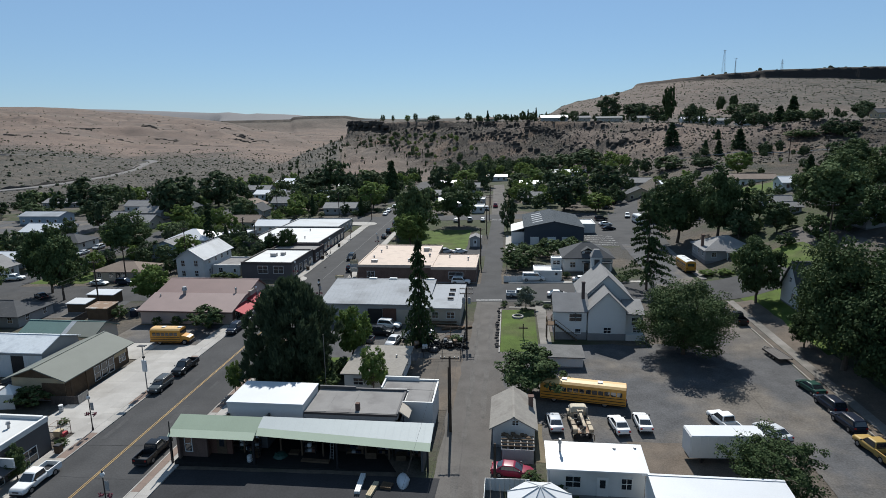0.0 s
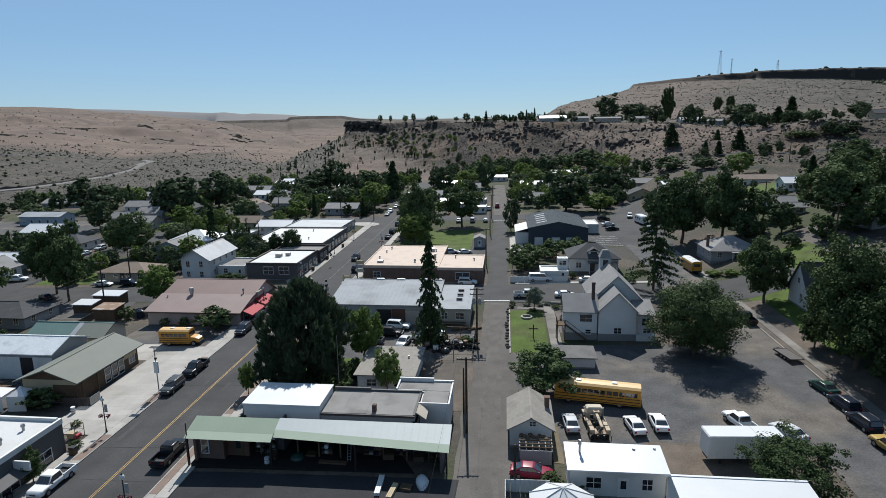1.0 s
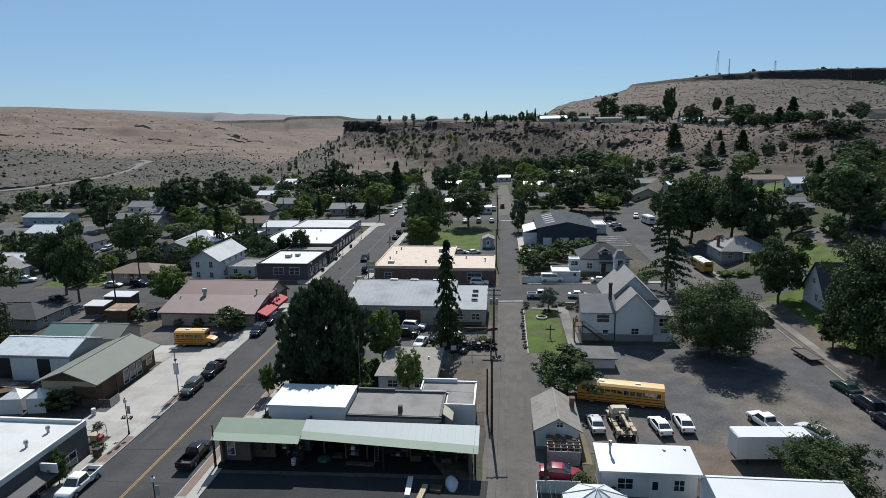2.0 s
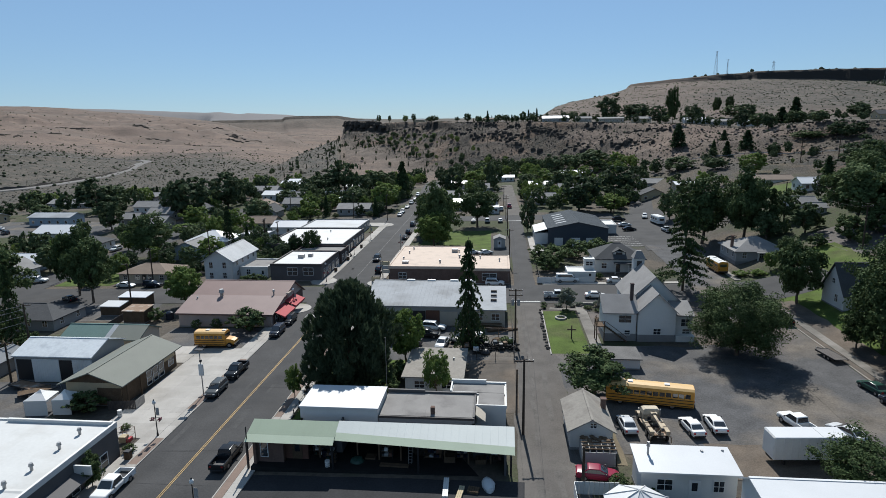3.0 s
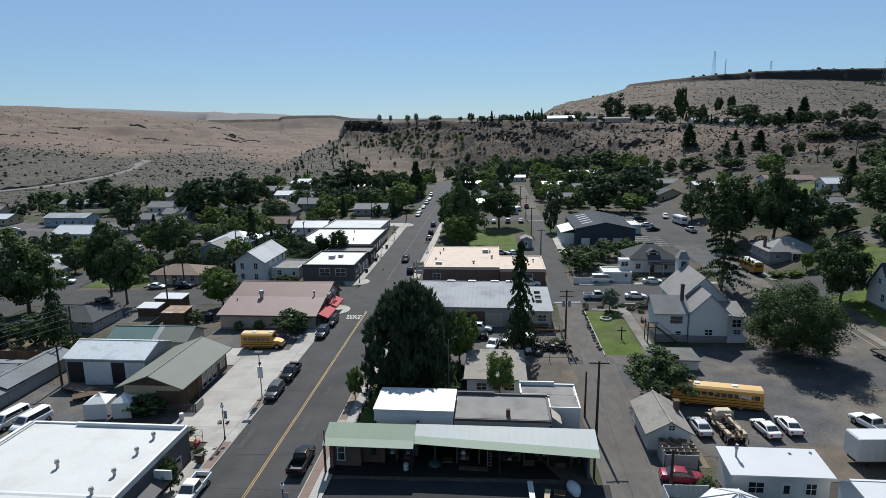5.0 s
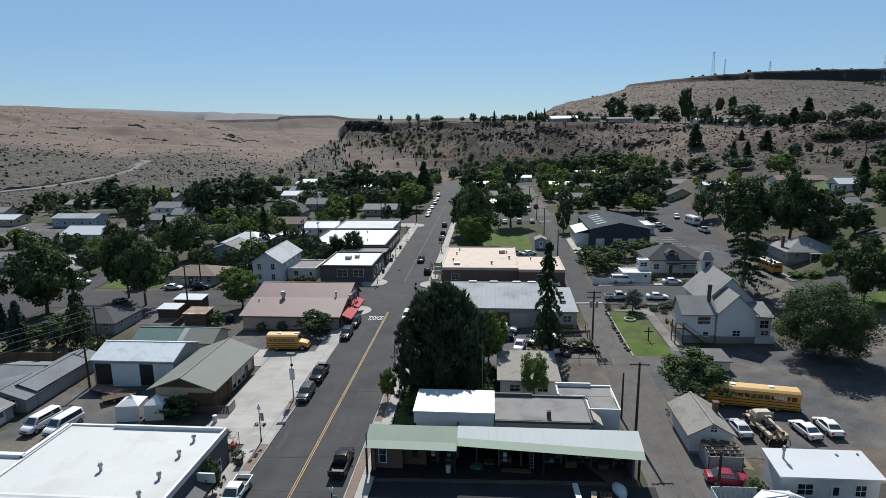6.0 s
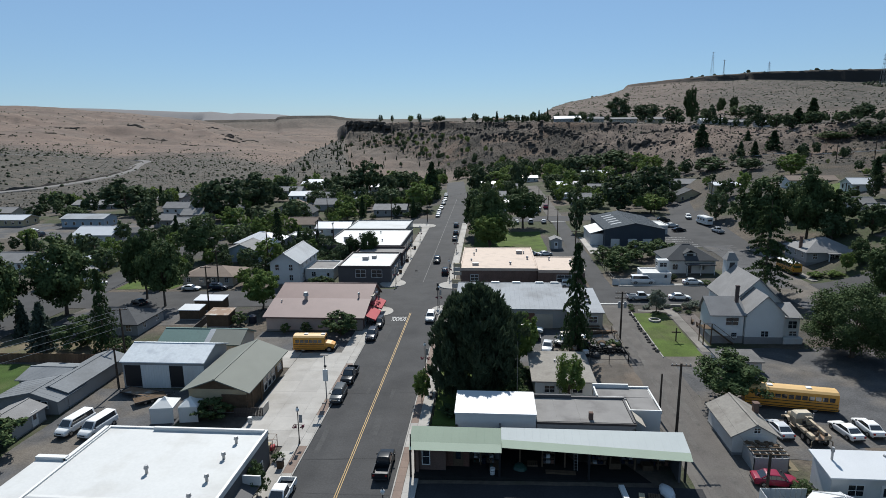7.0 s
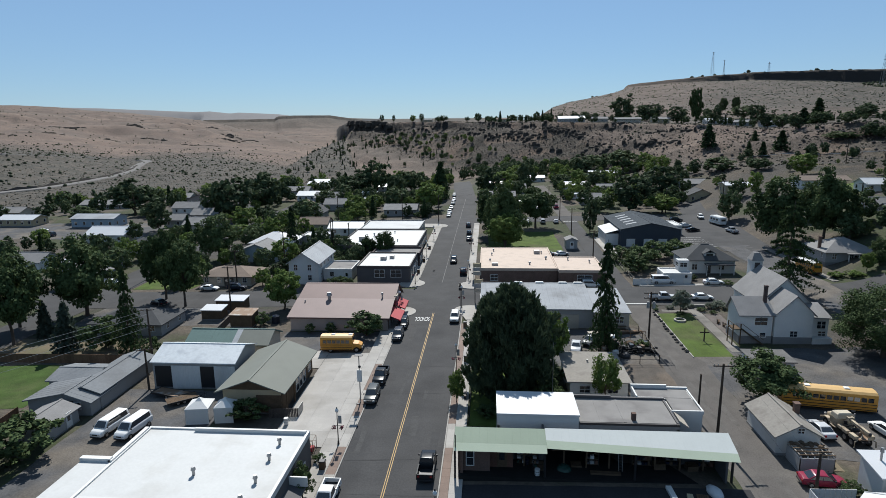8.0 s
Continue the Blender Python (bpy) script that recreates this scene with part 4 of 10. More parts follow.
def red_roof_building():
    w, d, h = 19.6, 19.0, 3.0
    a = house("red_roof_building", -65.5, 118.2, w, d, h - 0.35, 3.4, "gable", PINK_WALL, PINK_DARK, "pale shop with faded red metal roof and red awnings", "shop", axis="x", over=0.5, split=0.7,
              vents=[(-3.4, -3.2, 4.6, 1.4, 0.35), (7.6, -2.2, 4.8, 1.2, 0.15), (-8.2, -4.4, 4.2, 0.7, 0.1)])
    sl = 3.4 / (d * 0.7)
    pts = []
    for k in (0.0, 0.12):
        for u, v in ((-w / 2 - 0.5, -d / 2 - 0.6), (w / 2 + 0.5, -d / 2 - 0.6), (w / 2 + 0.5, -d / 2 + 6.6), (-w / 2 - 0.5, -d / 2 + 6.6)):
            pts.append((u, v, h + 0.1 + (v + d / 2) * sl + 0.05 + k + 0.02))
    part("lower_roof", Geo().add(pts, [(3, 2, 1, 0), (4, 5, 6, 7), (0, 1, 5, 4), (1, 2, 6, 5), (2, 3, 7, 6), (3, 0, 4, 7)]), PINK_ROOF, a, "paler lower roof sheets")
    for y0, y1, z in ((-8.8, -2.6, 3.4), (-2.2, 3.6, 3.7)):
        part("awning", Geo().add([(w / 2, y0, z), (w / 2, y1, z), (w / 2 + 2.5, y1, z - 1.0), (w / 2 + 2.5, y0, z - 1.0), (w / 2 + 2.5, y0, z - 1.3), (w / 2 + 2.5, y1, z - 1.3)], [(0, 1, 2, 3), (3, 2, 5, 4), (0, 3, 4), (1, 5, 2)]), RED_AWNING, a, "red cloth awning")
    part("shop_front", Geo().box(w / 2 + 0.01, -9.0, 0.2, w / 2 + 0.12, 9.0, 3.3), BRICK, a)
    for u in (-7, -4, -1, 2, 5):
        window(a, pose(w / 2 + 0.12, u, 1.5, 0, 0, -90), 1.6, 1.6)
    part("roof_sign", Geo().box(w / 2 + 0.2, -1.6, 4.2, w / 2 + 0.8, 0.4, 5.2), BEIGE_WALL, a)
    return a


red_roof_building()
house("white_house", -83.2, 150.6, 7.6, 15.6, 5.6, 2.5, "gable", WHITE_WALL, BLUEGREY_METAL, "tall white two-storey house with light metal roof", "house", axis="y", over=0.6, seam=True,
      wins=[("s", 1.6, (0.9, 1.4), (-2.0, 1.6)), ("s", 4.3, (0.9, 1.5), (-2.0, 1.6)), ("e", 4.4, (0.9, 1.3), (-5, -1.5, 2, 5.5)), ("e", 1.6, (0.9, 1.3), (-5, 2))])
house("annex_building", -75.3, 151.5, 7.6, 10.0, 2.9, 0.3, "flat", WHITE_WALL, GREY_ROOF, "low white annex with flat roof and roof box", "shop", wins=[("s", 1.5, (1.0, 1.2), (-1.5,))], doors=[("s", 2.4)])
a = house("corner_shop", -62.5, 151.5, 13.6, 17.0, 4.4, 0.35, "flat", DARKGREY_WALL, WHITE_ROOF, "dark corner shop with white flat roof", "shop", trim=DARKTRIM,
          wins=[("s", 2.4, (2.6, 1.9), (-1.0, 3.2)), ("e", 1.7, (2.0, 2.0), spread(15, 4))], doors=[("e", 7.0)])
part("roof_unit", Geo().box(-2.2, -0.4, 4.4, -0.6, 1.0, 5.3, 0.06).box(0.0, 1.4, 4.4, 1.2, 2.6, 5.2, 0.06), PIPE, a, "grey roof cooling boxes")
house("middle_shop", -62.0, 164.5, 13.6, 8.6, 3.9, 0.5, "flat", DARK_BRICK, GREY_ROOF, "low brick shop with dark flat roof", "shop", wins=[("e", 1.7, (2.0, 1.8), (-2.4, 1.2))])
a = house("row_shop", -69.0, 183.2, 24.0, 28.0, 4.4, 0.35, "flat", DARKGREY_WALL, WHITE_ROOF, "long row shop with bright white roof", "shop", wins=[("e", 1.8, (2.2, 2.0), spread(26, 7)), ("s", 1.8, (1.2, 1.2), (-8, -3))],
          vents=[(-4, 3, 4.4, 0.8, 0.2), (5, -6, 4.4, 0.6, 0.15), (2, 8, 4.4, 0.6, 0.15)])
part("roof_unit", Geo().box(-7.2, -6.0, 4.5, -5.4, -4.4, 5.8, 0.06), PIPE, a, "grey roof cooling box")
house("row_shop", -70.5, 210.0, 21.0, 19.0, 3.6, 0.3, "flat", GREY_WALL, BLUEGREY_METAL, "grey row shop with pale flat roof", "shop", wins=[("e", 1.8, (2.0, 1.8), spread(18, 4))], group="")


# main street, east side
def feed_store():
    """Open-fronted store: two metal canopies on posts before a flat-roofed block."""
    x0, x1, y0 = -39.4, -9.2, 63.2
    z = ground_z(-24, 62)
    r = thing("feed_store", Matrix.Translation((0, 0, z)), "feed store with green and white metal canopies and dark open front", "shop")
    SOLID.append((-24, 66, 0, 16, 9))
    part("front_wall", Geo().box(x0 + 0.1, 60.6, -0.6, -35.6, 60.9, 3.5), BRICK, r)
    part("front_wall", Geo().box(-35.6, 61.5, -0.6, -32.9, 61.8, 3.5).box(-35.75, 60.9, -0.6, -35.6, 61.8, 3.5), RED_BROWN, r, "red-brown boarded entrance")
    part("back_wall", Geo().box(-32.9, y0, -0.6, -29.2, y0 + 0.35, 3.3), DARKGREY_WALL, r)
    part("lintel", Geo().box(-29.2, y0, 2.9, x1 - 0.2, y0 + 0.35, 3.3), DARKGREY_WALL, r)
    part("inner_wall", Geo().box(-29.4, y0 + 0.35, -0.5, -29.2, 71.3, 4.2), DARKGREY_WALL, r)
    # floor and inner back take the near-black colour that stands for shade
    part("inner_floor", Geo().box(-29.2, y0, -0.5, -13.3, 71.2, 0.1), SHADED_INSIDE, r)
    part("inner_back", Geo().box(-29.0, 70.9, -0.4, -13.6, 71.05, 3.9), SHADED_INSIDE, r)
    # wall added to close the gap where sun came in from behind
    part("back_wall", Geo().box(-13.3, y0, -0.5, x1 - 0.2, y0 + 0.2, 3.3), DARKGREY_WALL, r)
    part("side_wall", Geo().box(x0 + 0.4, y0 - 3.2, -0.6, x0 + 0.7, y0, 3.3), BRICK, r)
    part("side_wall", Geo().box(x1 - 0.45, y0 - 3.6, -0.4, x1 - 0.2, y0, 3.3), DARKGREY_WALL, r)

    def canopy(xa, xb, ya, yb, za, zb, zback, material, label):
        """A low pitched metal sheet with a leaning front band; ya, za are its front edge at either end."""
        n = int((xb - xa) / 0.9)
        row = [(xa + (xb - xa) * i / n, ya[0] + (ya[1] - ya[0]) * i / n, za + (zb - za) * i / n) for i in range(n + 1)]
        g, s, f = Geo(), Geo(), Geo()
        for (x, y, z), (x2, y2, z2) in zip(row, row[1:]):
            top = [(x, y + 0.9, z + 0.5), (x2, y2 + 0.9, z2 + 0.5), (x2, yb, zback), (x, yb, zback)]
            g.add(top + [(u, v, w - 0.1) for u, v, w in top], [(0, 1, 2, 3), (7, 6, 5, 4), (0, 4, 5, 1), (2, 6, 7, 3)])
            f.add([(x, y, z), (x2, y2, z2), (x2, y2 + 0.9, z2 + 0.52), (x, y + 0.9, z + 0.52), (x, y + 0.05, z - 0.03), (x2, y2 + 0.05, z2 - 0.03), (x2, y2 + 0.95, z2 + 0.45), (x, y + 0.95, z + 0.45)], [(0, 1, 2, 3), (7, 6, 5, 4), (0, 4, 5, 1)])
        for x, y, z in row:
            s.add([(x - 0.02, y + 0.9, z + 0.5), (x, y + 0.9, z + 0.508), (x + 0.02, y + 0.9, z + 0.5), (x - 0.02, yb, zback), (x, yb, zback + 0.008), (x + 0.02, yb, zback)], [(0, 1, 4, 3), (1, 2, 5, 4), (0, 2, 1), (3, 4, 5)])
        c = part("canopy", g, material, r, label)
        part("seams", s, material, c)
        part("front_band", f, BAND, c, "pale green front band")

    canopy(x0 - 0.3, -29.2, (59.3, 59.3), 62.6, 3.45, 3.4, 4.65, GREEN_METAL, "sage green metal canopy")
    canopy(-29.2, x1 + 0.7, (60.0, 58.7), 62.6, 3.65, 3.4, 4.75, CANOPY_METAL, "pale metal canopy")
    # unseen board added to stop sun reaching the floor under the canopies
    part("back_fascia", Geo().box(x0 + 0.2, 62.42, 3.1, x1 - 0.1, 62.52, 4.5), DARKGREY_WALL, r)
    # unseen low roof behind the canopies, kept so the inside stays dark
    part("back_gutter_roof", Geo().box(x0 + 0.4, 62.5, 3.2, x1 - 0.2, 64.58, 3.32), GREY_ROOF, r)
    for x in (-39.6, -29.4, -19.4, -8.9):
        part("post", Geo().box(x - 0.11, 59.6, -0.5, x + 0.11, 59.82, 3.5), BLACK_METAL, r)
    part("porch_floor", Geo().box(x0 + 0.2, 59.4, -0.5, x1 - 0.2, y0, 0.22), SHADED_INSIDE, r)
    window(r, pose(-37.9, 60.6, 1.9, 0, 0, 180), 0.8, 1.9, mull=0)
    door(r, pose(-34.2, 61.5, 0.25, 0, 0, 180), 1.0, 2.1, BARN_WOOD)
    part("corner_pipe", Geo().cyl(x0 - 0.15, 59.7, -0.4, 5.2, 0.07, 8), BLACK_METAL, r, "dark downpipe at the corner")
    for x in (-31.6, -27.0, -24.4, -21.8, -16.6, -13.8, -11.2):
        part("rear_post", Geo().box(x - 0.09, 61.9, -0.3, x + 0.09, 62.08, 4.0), BARN_WOOD, r)
    for x in (-28.5, -25.6, -22.8, -20.0, -17.2, -14.4, -11.6):
        part("rafter", Geo().box(x - 0.07, 60.4, 3.35, x + 0.07, 62.5, 3.5), BARN_WOOD, r)
    # blocks behind
    part("white_block", Geo().box(-34.7, 64.6, 3.0, -25.0, 70.6, 5.3).box(-34.7, 64.6, -0.5, -34.4, 70.6, 3.9).box(-34.4, 70.3, -0.5, -25.0, 70.6, 3.9), WHITE_WALL, r)
    part("white_block_roof", Geo().box(-34.8, 64.5, 5.3, -24.9, 70.7, 5.5), WHITE_METAL, r, "bright white metal roof")
    part("flat_block", Geo().box(-24.9, 64.6, 3.0, -13.2, 71.4, 4.4).box(-24.9, 71.1, -0.5, -13.2, 71.4, 3.9).box(-13.5, 64.6, -0.5, -13.2, 71.1, 3.9), GREY_WALL, r)
    part("flat_roof", Geo().box(-24.8, 64.9, 4.4, -13.5, 71.1, 4.5), GREY_ROOF, r)
    part("parapet", Geo().box(-24.9, 71.1, 4.4, -20.0, 71.4, 4.95).box(-20.0, 71.1, 4.4, -13.2, 71.4, 4.75).box(-13.45, 64.85, 4.4, -13.2, 71.1, 4.6), DARKGREY_WALL, r, "dark tarred parapet")
    part("drip_edge", Geo().box(-24.9, 64.52, 4.28, -13.2, 64.66, 4.56), DARKTRIM, r)
    part("roof_lap", Geo().box(-19.6, 64.9, 4.5, -19.3, 71.0, 4.53).box(-22.4, 64.9, 4.5, -22.2, 71.0, 4.52), GREY_ROOF, r)
    part("skylight", Geo().add([(-13.1, 65.2, 4.75), (-13.1, 67.6, 4.75), (-11.9, 67.6, 3.9), (-11.9, 65.2, 3.9), (-13.1, 65.2, 4.6), (-13.1, 67.6, 4.6), (-11.9, 67.6, 3.75), (-11.9, 65.2, 3.75)], [(0, 1, 2, 3), (7, 6, 5, 4), (0, 4, 5, 1), (2, 6, 7, 3), (0, 3, 7, 4), (1, 5, 6, 2)]), BEIGE_WALL, r)
    part("chimney", Geo().box(-18.6, 65.4, 4.4, -18.1, 65.9, 5.4), BRICK, r)
    part("east_block", Geo().box(-16.6, 71.5, -0.5, -9.4, 74.6, 4.5).box(-13.1, 68.0, -0.5, -9.4, 71.5, 4.3), WHITE_WALL, r)
    part("east_roof", Geo().box(-16.4, 71.7, 4.5, -9.6, 74.4, 4.58).box(-12.9, 68.2, 4.3, -9.6, 71.6, 4.58), GREY_ROOF, r)
    part("east_parapet", Geo().box(-16.7, 74.4, 4.4, -12.0, 74.7, 5.1).box(-12.0, 74.4, 4.4, -9.3, 74.7, 4.8).box(-16.7, 71.4, 4.4, -16.5, 74.4, 4.9).box(-16.5, 71.4, 4.4, -13.2, 71.55, 4.72).box(-13.2, 67.95, 4.2, -9.3, 68.15, 4.66).box(-9.5, 68.15, 4.2, -9.3, 74.4, 4.66), WHITE_WALL, r)
    return r


feed_store()
house("flat_roof_house", -19.9, 84.6, 8.2, 10.6, 2.6, 0.02, "shed", WHITE_WALL, WARM_ROOF, "small white house with worn flat roof", "house", over=0.5, wins=[("s", 1.4, (1.4, 1.0), (-2, 2)), ("e", 1.4, (1.0, 1.0), (-2, 2))], vents=[(2.6, 1.0, 3.0, 0.4, 0.1), (-0.6, 1.6, 3.0, 0.4, 0.1)])
WAREHOUSE = house("metal_warehouse", -26.4, 116.6, 21.4, 14.6, 3.9, 1.6, "gable", GREY_WALL, DULL_METAL, "grey warehouse with galvanised metal roof", "warehouse", axis="x", over=0.3, seam=True, split=0.9, wins=[("w", 2.0, (1.5, 1.5), (-4, 0, 4))])
part("sliding_door", Geo().box(-24.6 + 26.4, -7.42, 0.3, -21.9 + 26.4, -7.32, 3.4), RED_BROWN, WAREHOUSE, "rusty brown sliding door")
part("sliding_door", Geo().box(-21.8 + 26.4, -7.46, 0.3, -18.4 + 26.4, -7.36, 3.2), BEIGE_WALL, WAREHOUSE, "pale sliding door")
# thin black panel on the wall paints the shaded opening
part("open_bay", Geo().box(-27.6 + 26.4, -7.36, 0.3, -24.7 + 26.4, -7.32, 3.3), BLACK_METAL, WAREHOUSE, "black panel for the shade in the open bay")
for u in (-3.0, 1.5, 6.4, 9.6):
    part("roof_vent_cap", Geo().box(u - 0.9, 5.5, 5.6, u + 0.9, 6.3, 6.15, 0.1), TRIM, WAREHOUSE, "white ridge vent cap")
a = house("warehouse_wing", -12.4, 114.4, 6.4, 13.4, 3.3, 0.9, "shed", BEIGE_WALL, DULL_METAL, "warehouse wing with sloping metal roof", "warehouse", over=0.3)
for u in (-2.4, 0.2, 2.8):
    part("roof_slot", Geo().add([(0.4, u, 4.28 + (u + 6.7) * 0.067), (1.6, u, 4.28 + (u + 6.7) * 0.067), (1.6, u + 0.22, 4.32 + (u + 6.7) * 0.067), (0.4, u + 0.22, 4.32 + (u + 6.7) * 0.067), (0.4, u, 3.9 + (u + 6.7) * 0.067), (1.6, u, 3.9 + (u + 6.7) * 0.067), (1.6, u + 0.22, 3.9 + (u + 6.7) * 0.067), (0.4, u + 0.22, 3.9 + (u + 6.7) * 0.067)], [(0, 1, 2, 3), (7, 6, 5, 4), (0, 4, 5, 1), (1, 5, 6, 2), (2, 6, 7, 3), (3, 7, 4, 0)]), DARKTRIM, a, "dark roof slot")
for u, w in ((-1.6, 1.1), (1.4, 1.5)):
    window(a, pose(u, -6.7, 2.3, 0, 0, 180), w, 1.2)
part("lumber_rack", Geo().box(-2.6, -7.5, 0.5, 2.6, -6.8, 0.62).box(-2.6, -7.5, 1.1, 2.6, -6.8, 1.2), BARN_WOOD, a, "weathered boards against the wall")

a = house("brick_store", -28.4, 153.6, 19.0, 25.4, 3.9, 0.14, "flat", BRICK, CREAM_ROOF, "brick store with cream flat roof", "shop", trim=CREAM_ROOF, wins=[("s", 1.5, (1.8, 1.4), (-6,)), ("w", 1.7, (2.0, 1.8), spread(23, 6))],
          vents=[(-6, 8, 3.9, 0.8, 0.15), (-6.5, 3, 3.9, 0.8, 0.15), (-7, -4, 3.9, 0.7, 0.15), (7, 5, 3.9, 0.8, 0.15), (7.6, -2, 3.9, 0.9, 0.2), (3, -8, 3.9, 0.8, 0.2)])
part("roof_unit", Geo().box(5.0, 4.6, 3.9, 6.6, 6.0, 5.0, 0.06), PIPE, a, "grey roof cooling box")
part("roof_unit", Geo().box(-6.6, -9.4, 3.9, -5.0, -8.2, 4.7, 0.06), PIPE, a, "grey roof cooling box")
part("entrance_canopy", Geo().box(-11.6, -12.6, 2.6, -9.5, -7.0, 2.9), DARKTRIM, a)
a = house("store_wing", -13.3, 146.0, 11.0, 15.0, 3.7, 0.14, "flat", BRICK, CREAM_ROOF, "brick store wing with cream roof and shop window", "shop", trim=CREAM_ROOF, wins=[("s", 1.6, (3.4, 1.7), (0.6,))], vents=[(-2, 4, 3.9, 0.7, 0.15), (3, 1, 3.9, 0.7, 0.15)])

# east of the alley
house("garage", 0.75, 69.2, 5.0, 7.8, 2.35, 1.4, "gable", WHITE_WALL, WARM_ROOF, "white garage with grey gable roof", "garage", axis="y", over=0.4, wins=[("s", 2.9, (0.7, 0.6), (0.2,))], chimney=(2.2, 1.4, 4.3))


OLD_WOOD = mat("silvered_old_wood", (0.26, 0.24, 0.21), 0.9, var=0.25, scale=1.2, fine=8)


def trellis_yard():
    x0, x1, y0, y1 = -0.7, 3.1, 61.8, 64.9
    r = thing("trellis_yard", Matrix.Translation((0, 0, ground_z(1, 63))), "grey board enclosure with white slatted top", "fence")
    heap = Geo()
    for k in range(9):
        heap.ball(x0 + 0.3 + k * 0.36, y1 - 0.4 - (k % 3) * 0.35, 2.15 + (k % 2) * 0.1, 0.34, 0.45, 7, 4)
    part("brush_heap", heap, BARN_WOOD, r, "dark dead vines over the back beams")
    part("board_wall", Geo().box(x0, y0, -0.3, x1, y0 + 0.08, 1.75).box(x0, y0, -0.3, x0 + 0.08, y1, 1.75).box(x1 - 0.08, y0, -0.3, x1, y1, 1.75), GREY_WALL, r)
    for i in range(4):
        part("slat", Geo().box(x0 - 0.05, y0 + 0.1 + i * 0.75, 2.05, x1 + 0.05, y0 + 0.2 + i * 0.75, 2.15), BARN_WOOD, r)
    for i in range(6):
        x = x0 + 0.05 + i * (x1 - x0 - 0.1) / 5
        part("beam", Geo().box(x - 0.05, y0, 1.95, x + 0.05, y1, 2.05), OLD_WOOD, r)
        part("post", Geo().box(x - 0.05, y0 - 0.02, 1.7, x + 0.05, y0 + 0.08, 1.96), TRIM, r)
    return r


trellis_yard()
house("white_cottage", 9.2, 57.9, 9.6, 3.8, 2.9, 0.55, "shed", WHITE_WALL, WHITE_METAL, "low white cottage with white metal roof", "house", over=0.35, wins=[("s", 1.5, (1.5, 1.2), (-2.4,)), ("s", 1.5, (1.0, 1.2), (3.0,))], doors=[("s", 0.6)],
      vents=[(-3.6, 0.6, 3.6, 1.5, 0.12), (2.2, 1.4, 3.6, 0.3, 0.12), (4.4, 1.6, 3.7, 0.25, 0.1)])
house("white_hall", 19.3, 47.0, 11.6, 13.6, 4.0, 1.2, "gable", WHITE_WALL, WHITE_METAL, "large white metal building with bright roof", "hall", axis="x", over=0.3, split=0.86, wins=[("w", 1.6, (1.0, 1.2), (-2, 3))])


def gazebo():
    r = thing("garden_pavilion", at(3.2, 51.6), "white pavilion with ribbed pointed roof", "pavilion")
    n = 8
    ring = [(3.4 * math.cos(2 * math.pi * i / n + 0.39), 3.4 * math.sin(2 * math.pi * i / n + 0.39)) for i in range(n)]
    part("roof", Geo().add([(x, y, 2.5) for x, y in ring] + [(0, 0, 4.1)] + [(x, y, 2.35) for x, y in ring], [(i, (i + 1) % n, n) for i in range(n)] + [(i, n + 1 + i, n + 1 + (i + 1) % n, (i + 1) % n) for i in range(n)]), WHITE_METAL, r)
    for i in range(n):
        x, y = ring[i]
        part("rib", Geo().tube([(x, y, 2.54), (0, 0, 4.14)], 0.05, 5), TRIM, r)
        part("post", Geo().cyl(x * 0.94, y * 0.94, -0.3, 2.42, 0.08, 8), TRIM, r)
    return r


gazebo()


